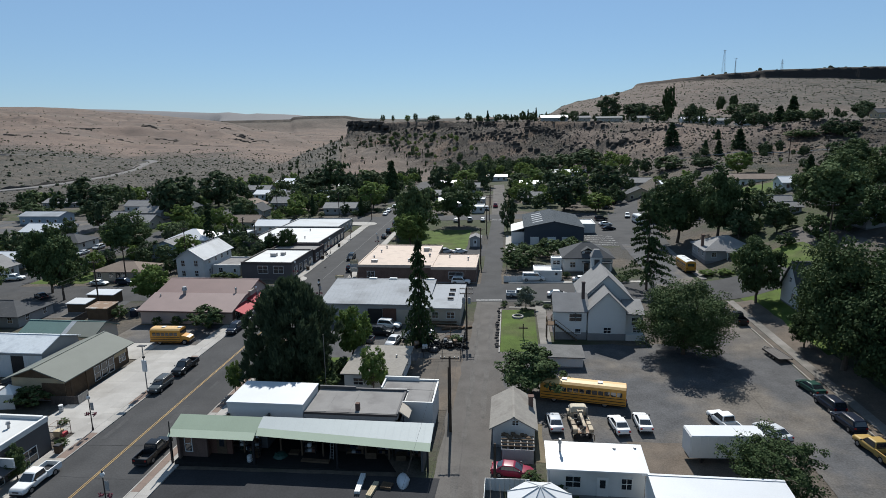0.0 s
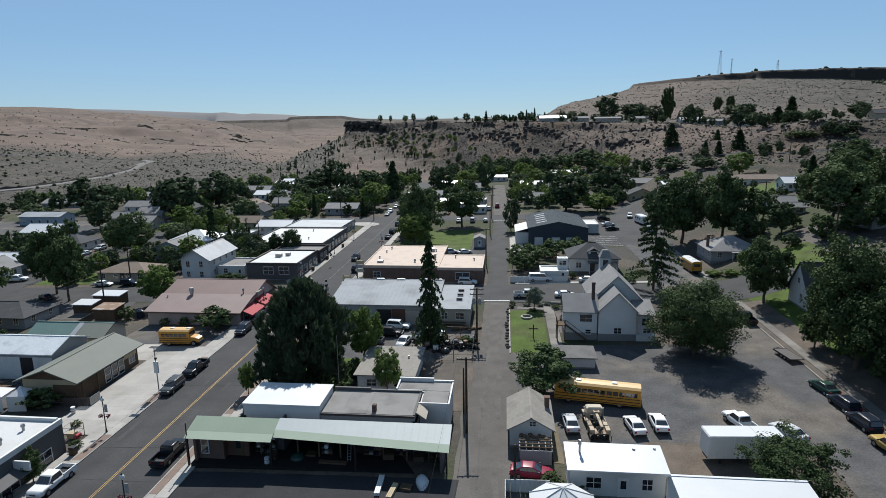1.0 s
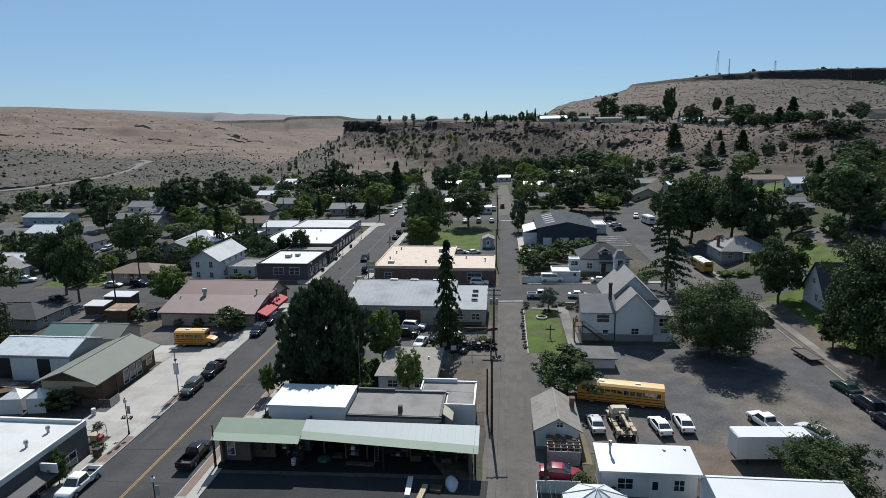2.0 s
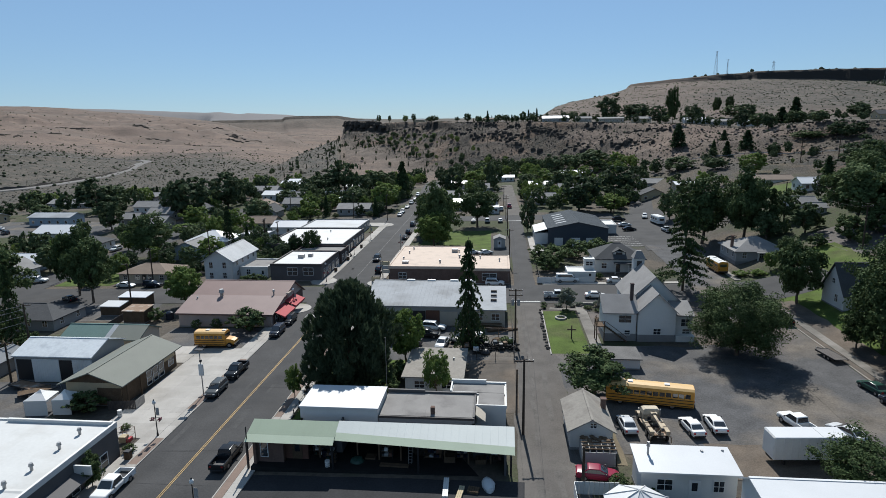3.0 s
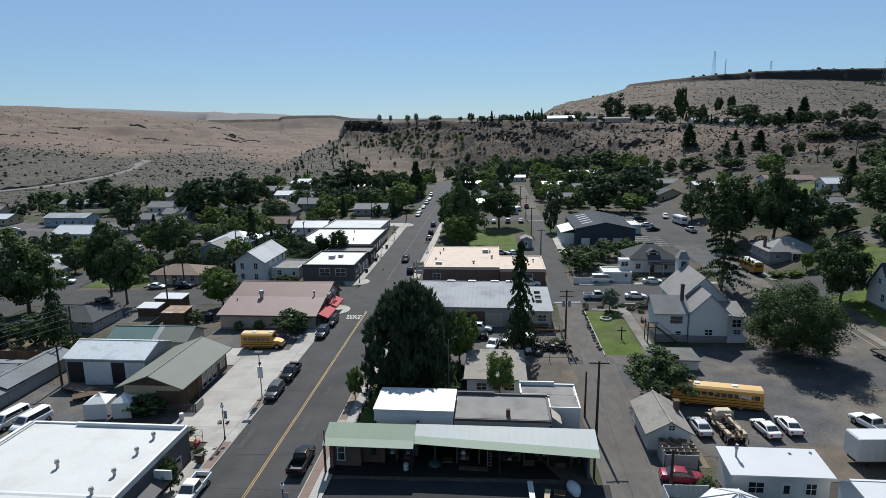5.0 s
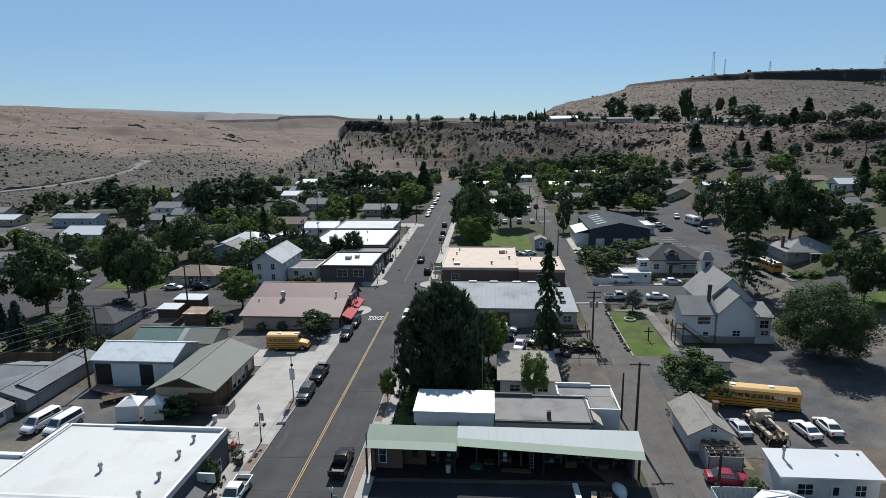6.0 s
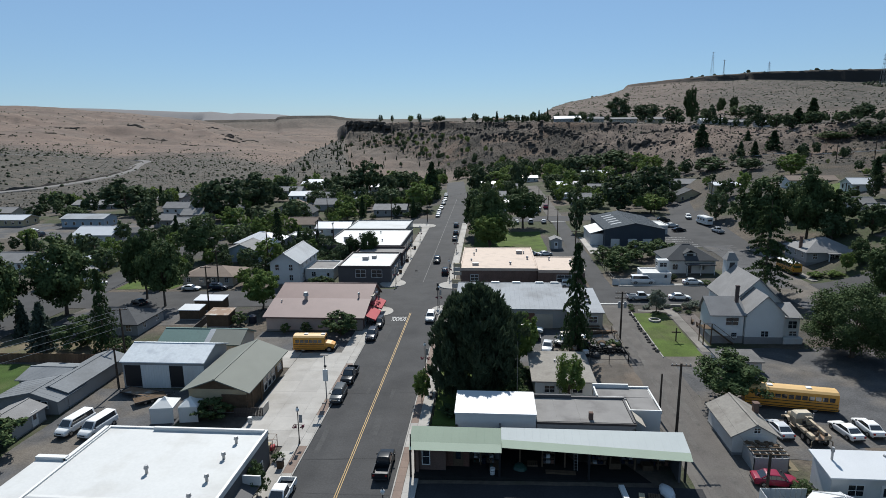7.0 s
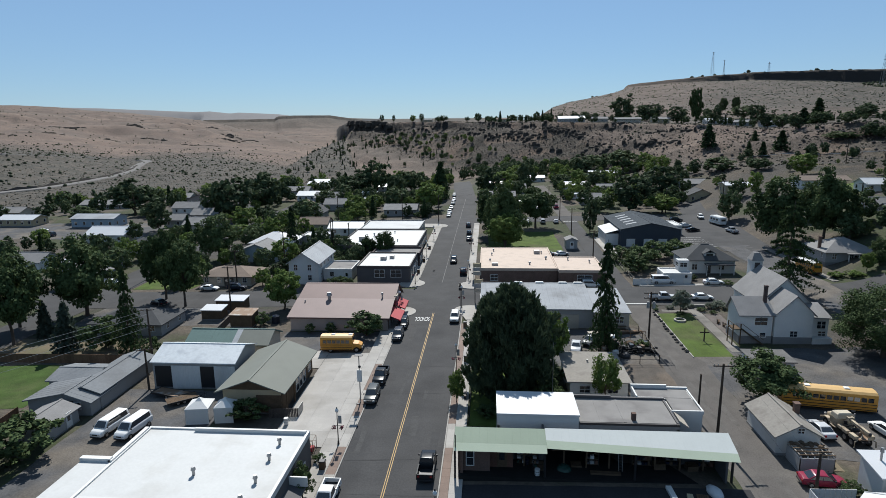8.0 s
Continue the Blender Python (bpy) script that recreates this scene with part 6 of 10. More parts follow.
for row in (
    ("pine", -33.0, 81.4, 17.4, 13.4), ("light", -25.6, 91.0, 10.0, 7.0), ("spruce", -15.6, 98.4, 20.2, 9.2), ("tall", -19.3, 77.9, 8.2, 5.0), ("light", -40.4, 78.2, 5.4, 2.9),
    ("broad", 3.2, 79.6, 7.2, 10.6, 1), ("spreading", 28.4, 94.6, 13.2, 15.2), ("low", 48.8, 87.0, 20.0, 16.5, 1), ("low", 50.6, 94.0, 17.0, 13.6, 2), ("dark", 47.6, 96.0, 6.5, 6.0, 1), ("low", 49.4, 76.0, 19.0, 16.0), ("low", 50.6, 65.0, 16.0, 15.0, 1), ("openpine", 30.6, 131.6, 21.0, 15.0), ("dark", 49.0, 119.0, 13.4, 10.6, 1),
    ("dark", 60.0, 88.0, 19.0, 15.0, 2), ("broad", 61.0, 72.0, 19.0, 16.0), ("broad", 66.0, 99.0, 15.0, 13.0, 2),
    ("low", 26.2, 56.0, 7.8, 9.4, 2), ("round", 3.6, 118.3, 5.0, 4.6),
    ("broad", -30.4, 187.0, 20.0, 15.0, 1), ("broad", -18.5, 216.0, 16.0, 17.0, 2), ("light", -30.8, 180.0, 12.0, 13.0), ("broad", -33.5, 196.0, 14.0, 12.0), ("dark", -34.0, 205.0, 17.0, 14.0),
    ("broad", 49.2, 177.1, 20.0, 18.3), ("broad", 57.5, 168.5, 20.4, 15.4, 1), ("spruce", 63.8, 167.0, 12.8, 8.3), ("far", 50.6, 216.2, 12.2, 9.9), ("far", 60.7, 162.0, 8.0, 8.2, 1), ("bush", 65.6, 145.8, 3.4, 4.7), ("broad", 78.2, 153.5, 16.4, 18.4, 2), ("broad", 89.0, 170.0, 15.0, 15.0, 1), ("far", 68.5, 158.0, 8.5, 9.0), ("far", 70.0, 173.0, 9.0, 9.0, 2), ("broad", 104.0, 158.0, 15.0, 16.0), ("far", 64.0, 190.0, 9.0, 10.0, 1), ("fardark", 87.5, 190.8, 8.4, 4.9),
    ("broad", -119.6, 172.1, 14.4, 16.2), ("spruce", -100.3, 185.6, 15.0, 8.0), ("light", -81.5, 122.4, 9.6, 9.2), ("bush", -59.4, 105.8, 5.2, 7.4, 1), ("bush", -69.8, 73.4, 3.2, 5.4),
    ("dark", -114.1, 131.5, 19.0, 11.7), ("broad", -106.1, 125.5, 17.0, 11.5, 2), ("far", -141.8, 156.3, 8.8, 9.2), ("broad", -126.1, 119.6, 18.2, 16.6, 1), ("spruce", -102.8, 98.6, 16.6, 7.7, 1), ("broad", -128.9, 101.8, 19.0, 12.4, 2), ("broad", -136.0, 112.0, 17.0, 13.0), ("bluespruce", -115.3, 98.9, 9.8, 7.2), ("bluespruce", -126.0, 106.8, 7.8, 4.8), ("bush", -95.0, 62.5, 6.0, 8.6, 1), ("bush", -99.0, 57.0, 5.0, 8.0),
    ("fardark", -203.5, 265.4, 17.0, 24.1), ("fardark", -147.7, 249.1, 21.0, 24.1, 1), ("far", -160.5, 258.3, 16.8, 15.2), ("fardark", -146.8, 283.4, 19.0, 21.2, 2), ("farspruce", -207.3, 309.7, 8.6, 5.8), ("farspruce", -201.5, 308.2, 6.6, 4.7), ("fardark", -167.0, 221.7, 13.4, 13.3), ("farlight", -128.9, 209.6, 5.2, 11.9), ("farlight", -135.5, 229.3, 9.0, 12.2, 1), ("fardark", -236.6, 249.3, 8.0, 9.1), ("far", -214.4, 243.0, 8.0, 12.2, 1), ("far", -219.4, 255.1, 4.8, 10.4), ("far", -164.7, 202.4, 8.4, 7.3, 2), ("farlight", -135.2, 183.9, 7.6, 7.1),
    ("far", -109.0, 231.0, 12.0, 14.3), ("far", -116.2, 286.0, 8.8, 12.6, 1), ("fardark", -109.8, 330.0, 13.8, 21.1), ("far", -100.0, 336.0, 20.4, 18.7, 2), ("fardark", -86.4, 320.7, 13.0, 11.7, 1), ("farlight", -62.5, 266.0, 13.6, 17.9), ("farspruce", -60.7, 303.0, 20.0, 13.7), ("fardark", -36.0, 308.0, 16.2, 16.1, 2), ("far", -78.0, 269.0, 11.2, 15.3), ("far", -81.1, 341.1, 12.6, 19.3, 1), ("fardark", -131.4, 242.3, 7.2, 10.2), ("farlight", -91.3, 243.2, 7.8, 11.3, 1), ("fardark", -79.5, 171.0, 7.6, 8.8), ("dark", -66.6, 168.8, 9.6, 6.4), ("dark", -71.6, 168.6, 7.8, 5.4, 1),
    ("fardark", -13.7, 340.6, 16.2, 12.9), ("farlight", -25.2, 357.4, 9.6, 17.5), ("fardark", 23.0, 249.0, 17.0, 19.8, 1), ("farlight", 34.9, 244.2, 8.2, 14.0), ("far", 23.2, 331.7, 10.4, 16.8), ("fardark", 46.0, 284.0, 15.8, 21.0, 2), ("far", 49.5, 384.3, 14.0, 25.1, 1), ("far", 39.1, 413.7, 10.8, 22.6, 2), ("fardark", 24.1, 385.0, 12.8, 16.6), ("far", 6.1, 337.2, 8.6, 14.2), ("farlight", 15.0, 342.0, 9.8, 13.9, 1),
    ("farlight", 91.5, 250.4, 9.6, 12.3), ("far", 76.6, 300.0, 7.4, 17.8, 1), ("far", 86.8, 280.0, 6.0, 13.9, 2), ("fardark", -0.4, 205.7, 12.9, 7.0), ("bush", 1.9, 150.7, 5.0, 7.0), ("bush", 5.0, 157.0, 6.0, 9.0, 1), ("bush", 11.0, 165.0, 5.5, 9.0), ("bush", 18.0, 169.0, 5.0, 8.0, 1), ("bush", 1.0, 163.0, 4.5, 7.0),
    ("farspruce", 99.0, 209.0, 10.0, 8.0), ("dark", 82.0, 136.0, 13.0, 13.0, 2), ("broad", 97.0, 183.0, 10.0, 12.0, 2), ("light", 53.1, 140.8, 4.8, 3.7), ("farlight", 46.8, 141.6, 1.5, 4.6), ("farlight", 50.0, 140.0, 1.5, 4.6, 1), ("broad", 106.0, 178.0, 14.0, 15.0), ("broad", 110.0, 205.0, 13.0, 15.0, 1), ("fardark", 122.0, 232.0, 12.0, 16.0),
    ("far", -48.3, 708.3, 11.8, 10.8), ("farspruce", -23.6, 651.5, 12.6, 6.4), ("far", -12.0, 630.8, 8.2, 11.0, 1), ("far", -3.7, 618.0, 8.4, 8.0), ("fardark", 5.7, 645.5, 7.2, 9.8, 2), ("far", 13.1, 622.1, 10.8, 9.4, 1), ("farspruce", 18.2, 614.3, 12.2, 5.3, 1), ("far", 21.6, 606.7, 10.0, 7.9, 2), ("farspruce", 25.6, 601.5, 13.6, 5.2), ("fardark", 61.4, 691.6, 10.0, 11.9),
    ("far", 70.5, 676.4, 10.4, 13.1), ("far", 81.1, 677.6, 8.6, 10.2, 1), ("farspruce", 34.7, 588.6, 9.2, 5.1), ("far", 155.1, 771.1, 17.2, 18.1, 2), ("far", 166.5, 761.8, 15.0, 16.2), ("fardark", 218.7, 759.9, 16.2, 14.5, 1), ("far", 220.9, 732.7, 14.4, 13.9), ("farlight", 136.0, 554.2, 8.0, 9.4), ("far", -34.1, 675.4, 6.8, 8.8, 1), ("far", -61.5, 719.2, 6.0, 7.8, 2),
    ("fardark", 161.4, 442.3, 11.8, 15.8), ("far", 161.2, 420.2, 10.0, 15.0), ("fardark", 155.9, 391.6, 9.8, 10.7), ("far", 176.3, 372.4, 7.6, 13.9), ("fardark", 166.1, 334.3, 8.2, 11.8), ("fardark", 172.8, 328.7, 7.8, 11.6), ("far", 168.6, 329.4, 6.2, 11.6), ("fardark", 380.9, 700.1, 13.4, 21.6), ("bush", 152.9, 341.1, 4.2, 12.8), ("bush", 157.7, 336.9, 4.0, 10.5),
    ("far", -223.6, 1053.7, 14.6, 10.5), ("far", -191.1, 979.9, 12.8, 6.5), ("farlight", -138.5, 812.5, 9.8, 10.7), ("far", -124.0, 791.7, 11.8, 7.8), ("far", -91.6, 739.8, 8.2, 16.2), ("fardark", -98.8, 754.1, 6.4, 11.6),
    ("fardark", 100.8, 628.3, 26.4, 29.5), ("column", 112.6, 446.0, 27.0, 8.8), ("fardark", 120.0, 593.9, 18.0, 31.6, 1), ("fardark", 120.2, 514.1, 14.2, 20.7, 2), ("fardark", 131.6, 462.0, 13.8, 12.5), ("column", 270.6, 820.8, 21.6, 11.2), ("column", 285.1, 815.6, 22.8, 11.1), ("far", 265.4, 741.6, 17.0, 35.7), ("fardark", 260.5, 697.3, 22.6, 21.9, 1), ("farspruce", 189.0, 450.0, 12.0, 15.9), ("farspruce", 190.4, 434.0, 18.0, 15.9, 1), ("far", 186.0, 420.0, 8.4, 15.8, 1), ("fardark", 366.5, 677.1, 16.4, 26.5, 2),
    ("farspruce", 95.7, 369.6, 14.4, 14.2), ("farspruce", 121.7, 335.0, 10.8, 12.0, 1), ("farspruce", 103.3, 331.2, 8.4, 7.0), ("farspruce", 108.0, 325.0, 8.2, 7.6, 1), ("farspruce", 120.3, 364.8, 6.2, 6.9),
):
    tree(*row)


def blocked(x, y, r):
    for cx, cy, rr, hw, hd in SOLID:
        if abs(x - cx) < hw + r and abs(y - cy) < hd + r:
            return True
    roads = ((-54, -41, 0, 420), (-160, 60, 123, 138), (-160, 34, 228, 242), (-8, -1, 0, 360), (33, 44.5, 0, 240), (-142, -124, 100, 300), (-40, 34, 40, 99), (-95, -56, 40, 122), (20, 34, 176, 228), (-22, -7, 166, 224), (-40, -7, 90, 167), (-265, -160, 200, 243), (-130, -103, 68, 94))
    for x0, x1, y0, y1 in roads:
        if x0 - r < x < x1 + r and y0 - r < y < y1 + r:
            return True
    return any((x - a) ** 2 + (y - b) ** 2 < (c + r) ** 2 for a, b, c in TREES)

# ---- houses of the farther streets ----
WALLS = [WHITE_WALL, BEIGE_WALL, GREY_WALL, BLUE_WALL, TAN_WALL, PINK_WALL]
ROOFS = [(SHINGLE, "grey shingle"), (DARK_SHINGLE, "charcoal shingle"), (WHITE_METAL, "white metal"), (BROWN_SHINGLE, "brown shingle"), (BLUEGREY_METAL, "light metal"), (SHINGLE, "grey shingle")]


def far_house(x, y, w, d, h, rise, roof, wall, ri, axis="x", rz=0):
    rm, rn = ROOFS[ri]
    wn = {0: "white", 1: "beige", 2: "grey", 3: "pale blue", 4: "tan", 5: "pale pink"}[wall]
    return house("house", x, y, w, d, h, rise, roof, WALLS[wall], rm, f"{wn} house with {rn} {'flat' if roof == 'flat' else roof} roof", "house", axis=axis, rz=rz, wins=rooms(w, d, h), over=0.5, seam=False, bars=0)


for row in (
    # x, y, w, d, h, rise, roof, wall, roof kind, axis
    (-106.0, 173.4, 12.5, 10, 3.0, 2.4, "gable", 3, 0, "y"), (-106.4, 187.5, 13.6, 12, 3.2, 2.6, "hip", 2, 2), (-95.0, 197.0, 9.3, 8, 3.0, 0.3, "flat", 2, 2), (-88.0, 212.0, 12, 9, 2.8, 1.6, "gable", 0, 2), (-111.0, 250.0, 8, 10, 3.0, 2.6, "gable", 2, 1, "y"),
    (-103.0, 222.0, 11, 9, 2.8, 2.0, "gable", 1, 3), (-74.0, 255.0, 14, 10, 2.8, 1.8, "gable", 2, 0), (-106.9, 275.0, 12.5, 9, 3.0, 2.2, "gable", 2, 0), (-94.4, 291.0, 8, 7, 2.8, 0.3, "flat", 0, 2), (-101.4, 318.0, 10, 8, 2.8, 0.3, "flat", 0, 2), (-96.2, 347.0, 12.8, 9, 2.8, 1.2, "gable", 0, 2),
    (-118.0, 300.0, 14, 10, 3.0, 2.4, "gable", 2, 0), (-122.0, 268.0, 12, 10, 3.0, 2.4, "gable", 1, 3, "y"), (-130.0, 312.0, 16, 10, 3.0, 1.8, "gable", 0, 2), (-143.9, 375.0, 15, 10, 3.2, 1.6, "gable", 0, 2), (-148.0, 393.0, 10, 9, 3.2, 1.6, "gable", 0, 2), (-146.0, 335.0, 14, 10, 3.0, 2.0, "gable", 2, 0),
    (-150.0, 225.0, 12, 10, 2.8, 2.2, "gable", 1, 0), (-150.0, 185.0, 12, 10, 2.8, 2.2, "hip", 0, 1), (-174.0, 203.5, 14.5, 11, 3.0, 2.2, "gable", 0, 2), (-152.0, 160.0, 14, 8, 2.8, 1.4, "gable", 3, 2), (-172.0, 162.0, 10, 9, 2.8, 2.0, "gable", 0, 0),
    (-145.0, 146.0, 10, 9, 3.0, 2.6, "gable", 0, 0, "y"), (-200.0, 234.0, 18.6, 9, 3.6, 1.3, "gable", 3, 4), (-165.4, 234.0, 8, 8, 3.0, 2.0, "gable", 2, 0), (-159.0, 248.0, 11.6, 9, 3.0, 2.2, "gable", 2, 0), (-236.0, 236.0, 16, 9, 2.8, 1.4, "gable", 4, 2), (-232.0, 290.0, 26, 10, 3.0, 1.8, "gable", 2, 0), (-186.0, 300.0, 14, 10, 3.0, 2.4, "gable", 5, 3, "y"),
    (-262.0, 262.0, 14, 10, 3.0, 2.0, "gable", 1, 0), (-152.0, 262.0, 12, 10, 3.0, 2.2, "gable", 2, 1, "y"), (-178.0, 268.0, 12, 9, 3.0, 2.2, "gable", 0, 0), (-208.0, 318.0, 14, 10, 3.0, 2.0, "gable", 2, 0), (-170.0, 330.0, 14, 10, 3.0, 2.2, "gable", 1, 0),
    (-26.0, 262.0, 10, 9, 2.8, 1.8, "gable", 0, 2), (-13.0, 250.0, 5, 9, 2.6, 0.3, "flat", 0, 2), (-14.0, 272.0, 6, 9, 2.8, 0.3, "flat", 2, 2), (-30.0, 292.0, 14, 10, 2.8, 1.8, "gable", 2, 0), (-22.0, 322.0, 12, 10, 2.8, 2.0, "gable", 0, 0), (-34.0, 345.0, 12, 9, 2.8, 1.2, "gable", 1, 2),
    (13.2, 274.0, 13.9, 9, 2.8, 2.0, "gable", 2, 0), (6.0, 292.0, 10, 6, 2.6, 0.3, "flat", 0, 2), (12.0, 330.0, 12, 9, 2.8, 1.4, "gable", 0, 2), (36.0, 372.0, 20, 9, 2.8, 1.2, "gable", 0, 2), (26.0, 310.0, 12, 9, 2.8, 2.0, "gable", 1, 0),
    (-8.5, 372.0, 14, 9, 2.8, 1.0, "gable", 0, 2), (56.4, 266.0, 11.0, 9, 3.0, 2.4, "gable", 4, 1, "y"), (67.6, 256.0, 10, 8, 3.6, 0.9, "gable", 4, 2), (62.0, 290.0, 12, 9, 2.8, 1.8, "gable", 2, 0), (88.4, 231.0, 17, 8, 3.2, 1.4, "gable", 0, 3), (92.0, 207.0, 7, 7, 2.8, 1.6, "gable", 0, 2),
    (78.0, 182.5, 7.5, 6, 2.8, 1.6, "gable", 0, 0), (78.0, 173.5, 4.5, 4, 2.4, 1.0, "gable", 2, 0), (88.0, 147.0, 13, 7, 2.4, 0.6, "gable", 2, 0), (70.0, 210.0, 10, 7, 2.6, 1.4, "gable", 1, 0),
    # on the bluff
    (41.0, 572.0, 24, 11, 3.2, 2.2, "gable", 2, 2), (66.0, 566.0, 14, 9, 3.0, 1.6, "gable", 1, 0), (86.0, 542.0, 22, 9, 3.2, 1.2, "gable", 1, 0), (106.0, 514.0, 14, 9, 3.0, 1.6, "gable", 4, 0), (136.0, 472.0, 16, 9, 3.0, 1.6, "gable", 0, 2), (152.0, 466.0, 14, 9, 3.0, 1.6, "gable", 2, 0), (172.0, 462.0, 14, 9, 3.0, 1.4, "gable", 0, 2),
    (-20.0, 672.0, 14, 8, 3.0, 1.4, "gable", 4, 3), (255.0, 440.0, 20, 10, 3.4, 2.6, "gable", 4, 1), (-120.0, 815.0, 16, 8, 3.0, 1.4, "gable", 4, 0), (-225.0, 965.0, 30, 14, 4.0, 2.4, "gable", 4, 1),
):
    far_house(*row)

rng = random.Random(7)


def scatter(n, x0, x1, y0, y1, kinds, h0, h1, slim=(0.75, 1.2), group="", keep=None, woods=False):
    made = tries = 0
    while made < n and tries < n * 30:
        tries += 1
        x, y = rng.uniform(x0, x1), rng.uniform(y0, y1)
        h = rng.uniform(h0, h1)
        w = h * rng.uniform(*slim)
        if (keep and not keep(x, y)) or blocked(x, y, w * 0.3):
            continue
        k = rng.choice(kinds)
        if "spruce" in k:
            w *= 0.5
        if woods:
            far_tree(k, x, y, h, w, rng.randrange(3))
        else:
            tree(k, x, y, h, w, rng.randrange(3), group)
        made += 1


FK = ("far", "far", "fardark", "fardark", "farlight", "farlight", "farspruce")
scatter(105, -155, -58, 140, 300, FK, 4, 10, group="garden trees of the town")
scatter(110, -170, -60, 290, 410, FK, 5, 11, group="garden trees of the town", woods=True)
scatter(120, -290, -155, 150, 360, FK, 4, 11, group="garden trees of the town", woods=True)
scatter(120, -40, 70, 238, 400, ("far", "far", "fardark", "farlight", "farlight"), 4, 10, group="garden trees of the town", woods=True)
scatter(40, -55, 60, 385, 440, ("far", "fardark"), 5, 10, group="garden trees of the town", woods=True)
scatter(26, 60, 135, 196, 300, ("far", "far", "farlight"), 2, 4.5, group="garden trees of the town", woods=True)
scatter(16, 60, 150, 290, 325, ("far", "fardark"), 3, 7, group="garden trees of the town", woods=True)
scatter(22, -140, -96, 55, 125, ("bush", "broad", "bush"), 3, 7, group="garden trees of the town")
scatter(24, 50, 110, 136, 200, ("bush", "broad", "bush"), 3, 7, group="garden trees of the town")
scatter(50, -150, -58, 140, 300, ("bush",), 1.5, 3.5, (1.0, 1.8), group="garden shrubs of the town")


def on_bluff(x, y):
    a, d = math.degrees(math.atan2(x - CX, y - CY)), math.hypot(x - CX, y - CY)
    return rim_at(a) + 6 < d < rim_at(a) + 160


scatter(150, -150, 330, 420, 800, ("far", "fardark", "farspruce", "fardark"), 3, 8, group="trees on the bluff", keep=lambda x, y: on_bluff(x, y) and x > -40 or on_bluff(x, y) and rng.random() < 0.12, woods=True)
scatter(170, -330, -60, 450, 960, ("farspruce", "far", "farspruce"), 2.5, 5.5, group="trees below the cliff", keep=lambda x, y: -21 < math.degrees(math.atan2(x - CX, y - CY)) < -6 and math.hypot(x - CX, y - CY) < rim_at(math.degrees(math.atan2(x - CX, y - CY))) - 50, woods=True)

scatter(50, -340, -170, 700, 960, ("farspruce", "farspruce", "far"), 3, 6, group="trees below the cliff", keep=lambda x, y: -21 < math.degrees(math.atan2(x - CX, y - CY)) < -12.5, woods=True)



def on_slope(x, y):
    a, d = math.degrees(math.atan2(x - CX, y - CY)), math.hypot(x - CX, y - CY)
    return -13 < a < 16 and rim_at(a) - 190 < d < rim_at(a) - (60 if a < -3 else 95)


scatter(150, -200, 140, 300, 800, ("far", "far", "fardark", "farlight"), 3, 7, group="trees below the cliff", keep=on_slope, woods=True)


for k, (leaf, vs) in enumerate(WOODS.items()):
    v = np.concatenate(vs)
    tagged(new("far_trees", fast_mesh("far_trees", v, np.arange(len(v)).reshape(-1, 4), bpy.data.materials[leaf])), "trees between the far houses and on the bluff", "trees", kind="stuff")


def shrubs(name, n, az0, az1, d0, d1, size, keep, material, label, seed):
    """Countless low shrubs as one mesh of rough domes."""
    r = np.random.default_rng(seed)
    v, q = [], []
    made = 0
    for _ in range(n * 4):
        if made >= n:
            break
        a, d = r.uniform(az0, az1), math.sqrt(r.uniform(d0 * d0, d1 * d1))
        if not keep(a, d, r):
            continue
        x, y = CX + d * math.sin(radians(a)), CY + d * math.cos(radians(a))
        z = ground_z(x, y)
        s = size * r.uniform(0.45, 1.4)
        tall = s * r.uniform(0.7, 1.25)
        k = len(v)
        for ring, (rr, zz) in enumerate(((0.75, -0.15), (1.0, 0.35), (0.7, 0.8), (0.12, 1.05))):
            for j in range(6):
                w = rr * s * r.uniform(0.7, 1.2)
                t = j * math.pi / 3 + ring * 0.5
                v.append((x + w * math.cos(t), y + w * math.sin(t), z + tall * zz * r.uniform(0.85, 1.1)))
        for ring in range(3):
            for j in range(6):
                q.append((k + ring * 6 + j, k + ring * 6 + (j + 1) % 6, k + ring * 6 + 6 + (j + 1) % 6, k + ring * 6 + 6 + j))
        made += 1
    return tagged(new(name, fast_mesh(name, v, q, material)), label, "shrubs", kind="stuff")


shrubs("sagebrush", 11000, -24, 40, 300, 1000, 0.46, lambda a, d, r: rim_at(a) - 210 < d < rim_at(a) + 40, SAGE, "grey-green sagebrush over the rocky bluff", 1)
shrubs("bluff_shrubs", 240, -11, 40, 300, 1000, 1.0, lambda a, d, r: rim_at(a) - 200 < d < rim_at(a) + 120, JUNIPER, "dark juniper shrubs on the bluff", 2)
shrubs("hill_junipers", 2200, -52, -14.8, 620, 3000, 1.7, lambda a, d, r: r.random() < 0.25 + 0.75 * (d < 1500), JUNIPER, "dark junipers dotted over the dry hills", 3)
shrubs("valley_sagebrush", 9500, -56, -15, 390, 1500, 0.62, lambda a, d, r: r.random() < 1.2 - d / 1700, SAGE, "grey sagebrush on the valley side", 4)
shrubs("mesa_shrubs", 5200, 3, 46, 700, 1640, 1.05, lambda a, d, r: r.random() < 0.9, JUNIPER, "dark shrubs on the mesa slope", 5)
# dense dark shrubs here also stand for the shadow in the gully
shrubs("gully_shrubs", 900, 29.5, 38, 1150, 1630, 2.6, lambda a, d, r: a > 31.5 + 2 * math.sin(d / 90), JUNIPER, "dark shrubs for the thicket and shadow in the mesa gully", 7)
shrubs("mesa_rim_trees", 34, 6, 46, 1665, 1720, 4.5, lambda a, d, r: True, JUNIPER, "junipers along the mesa rim", 6)
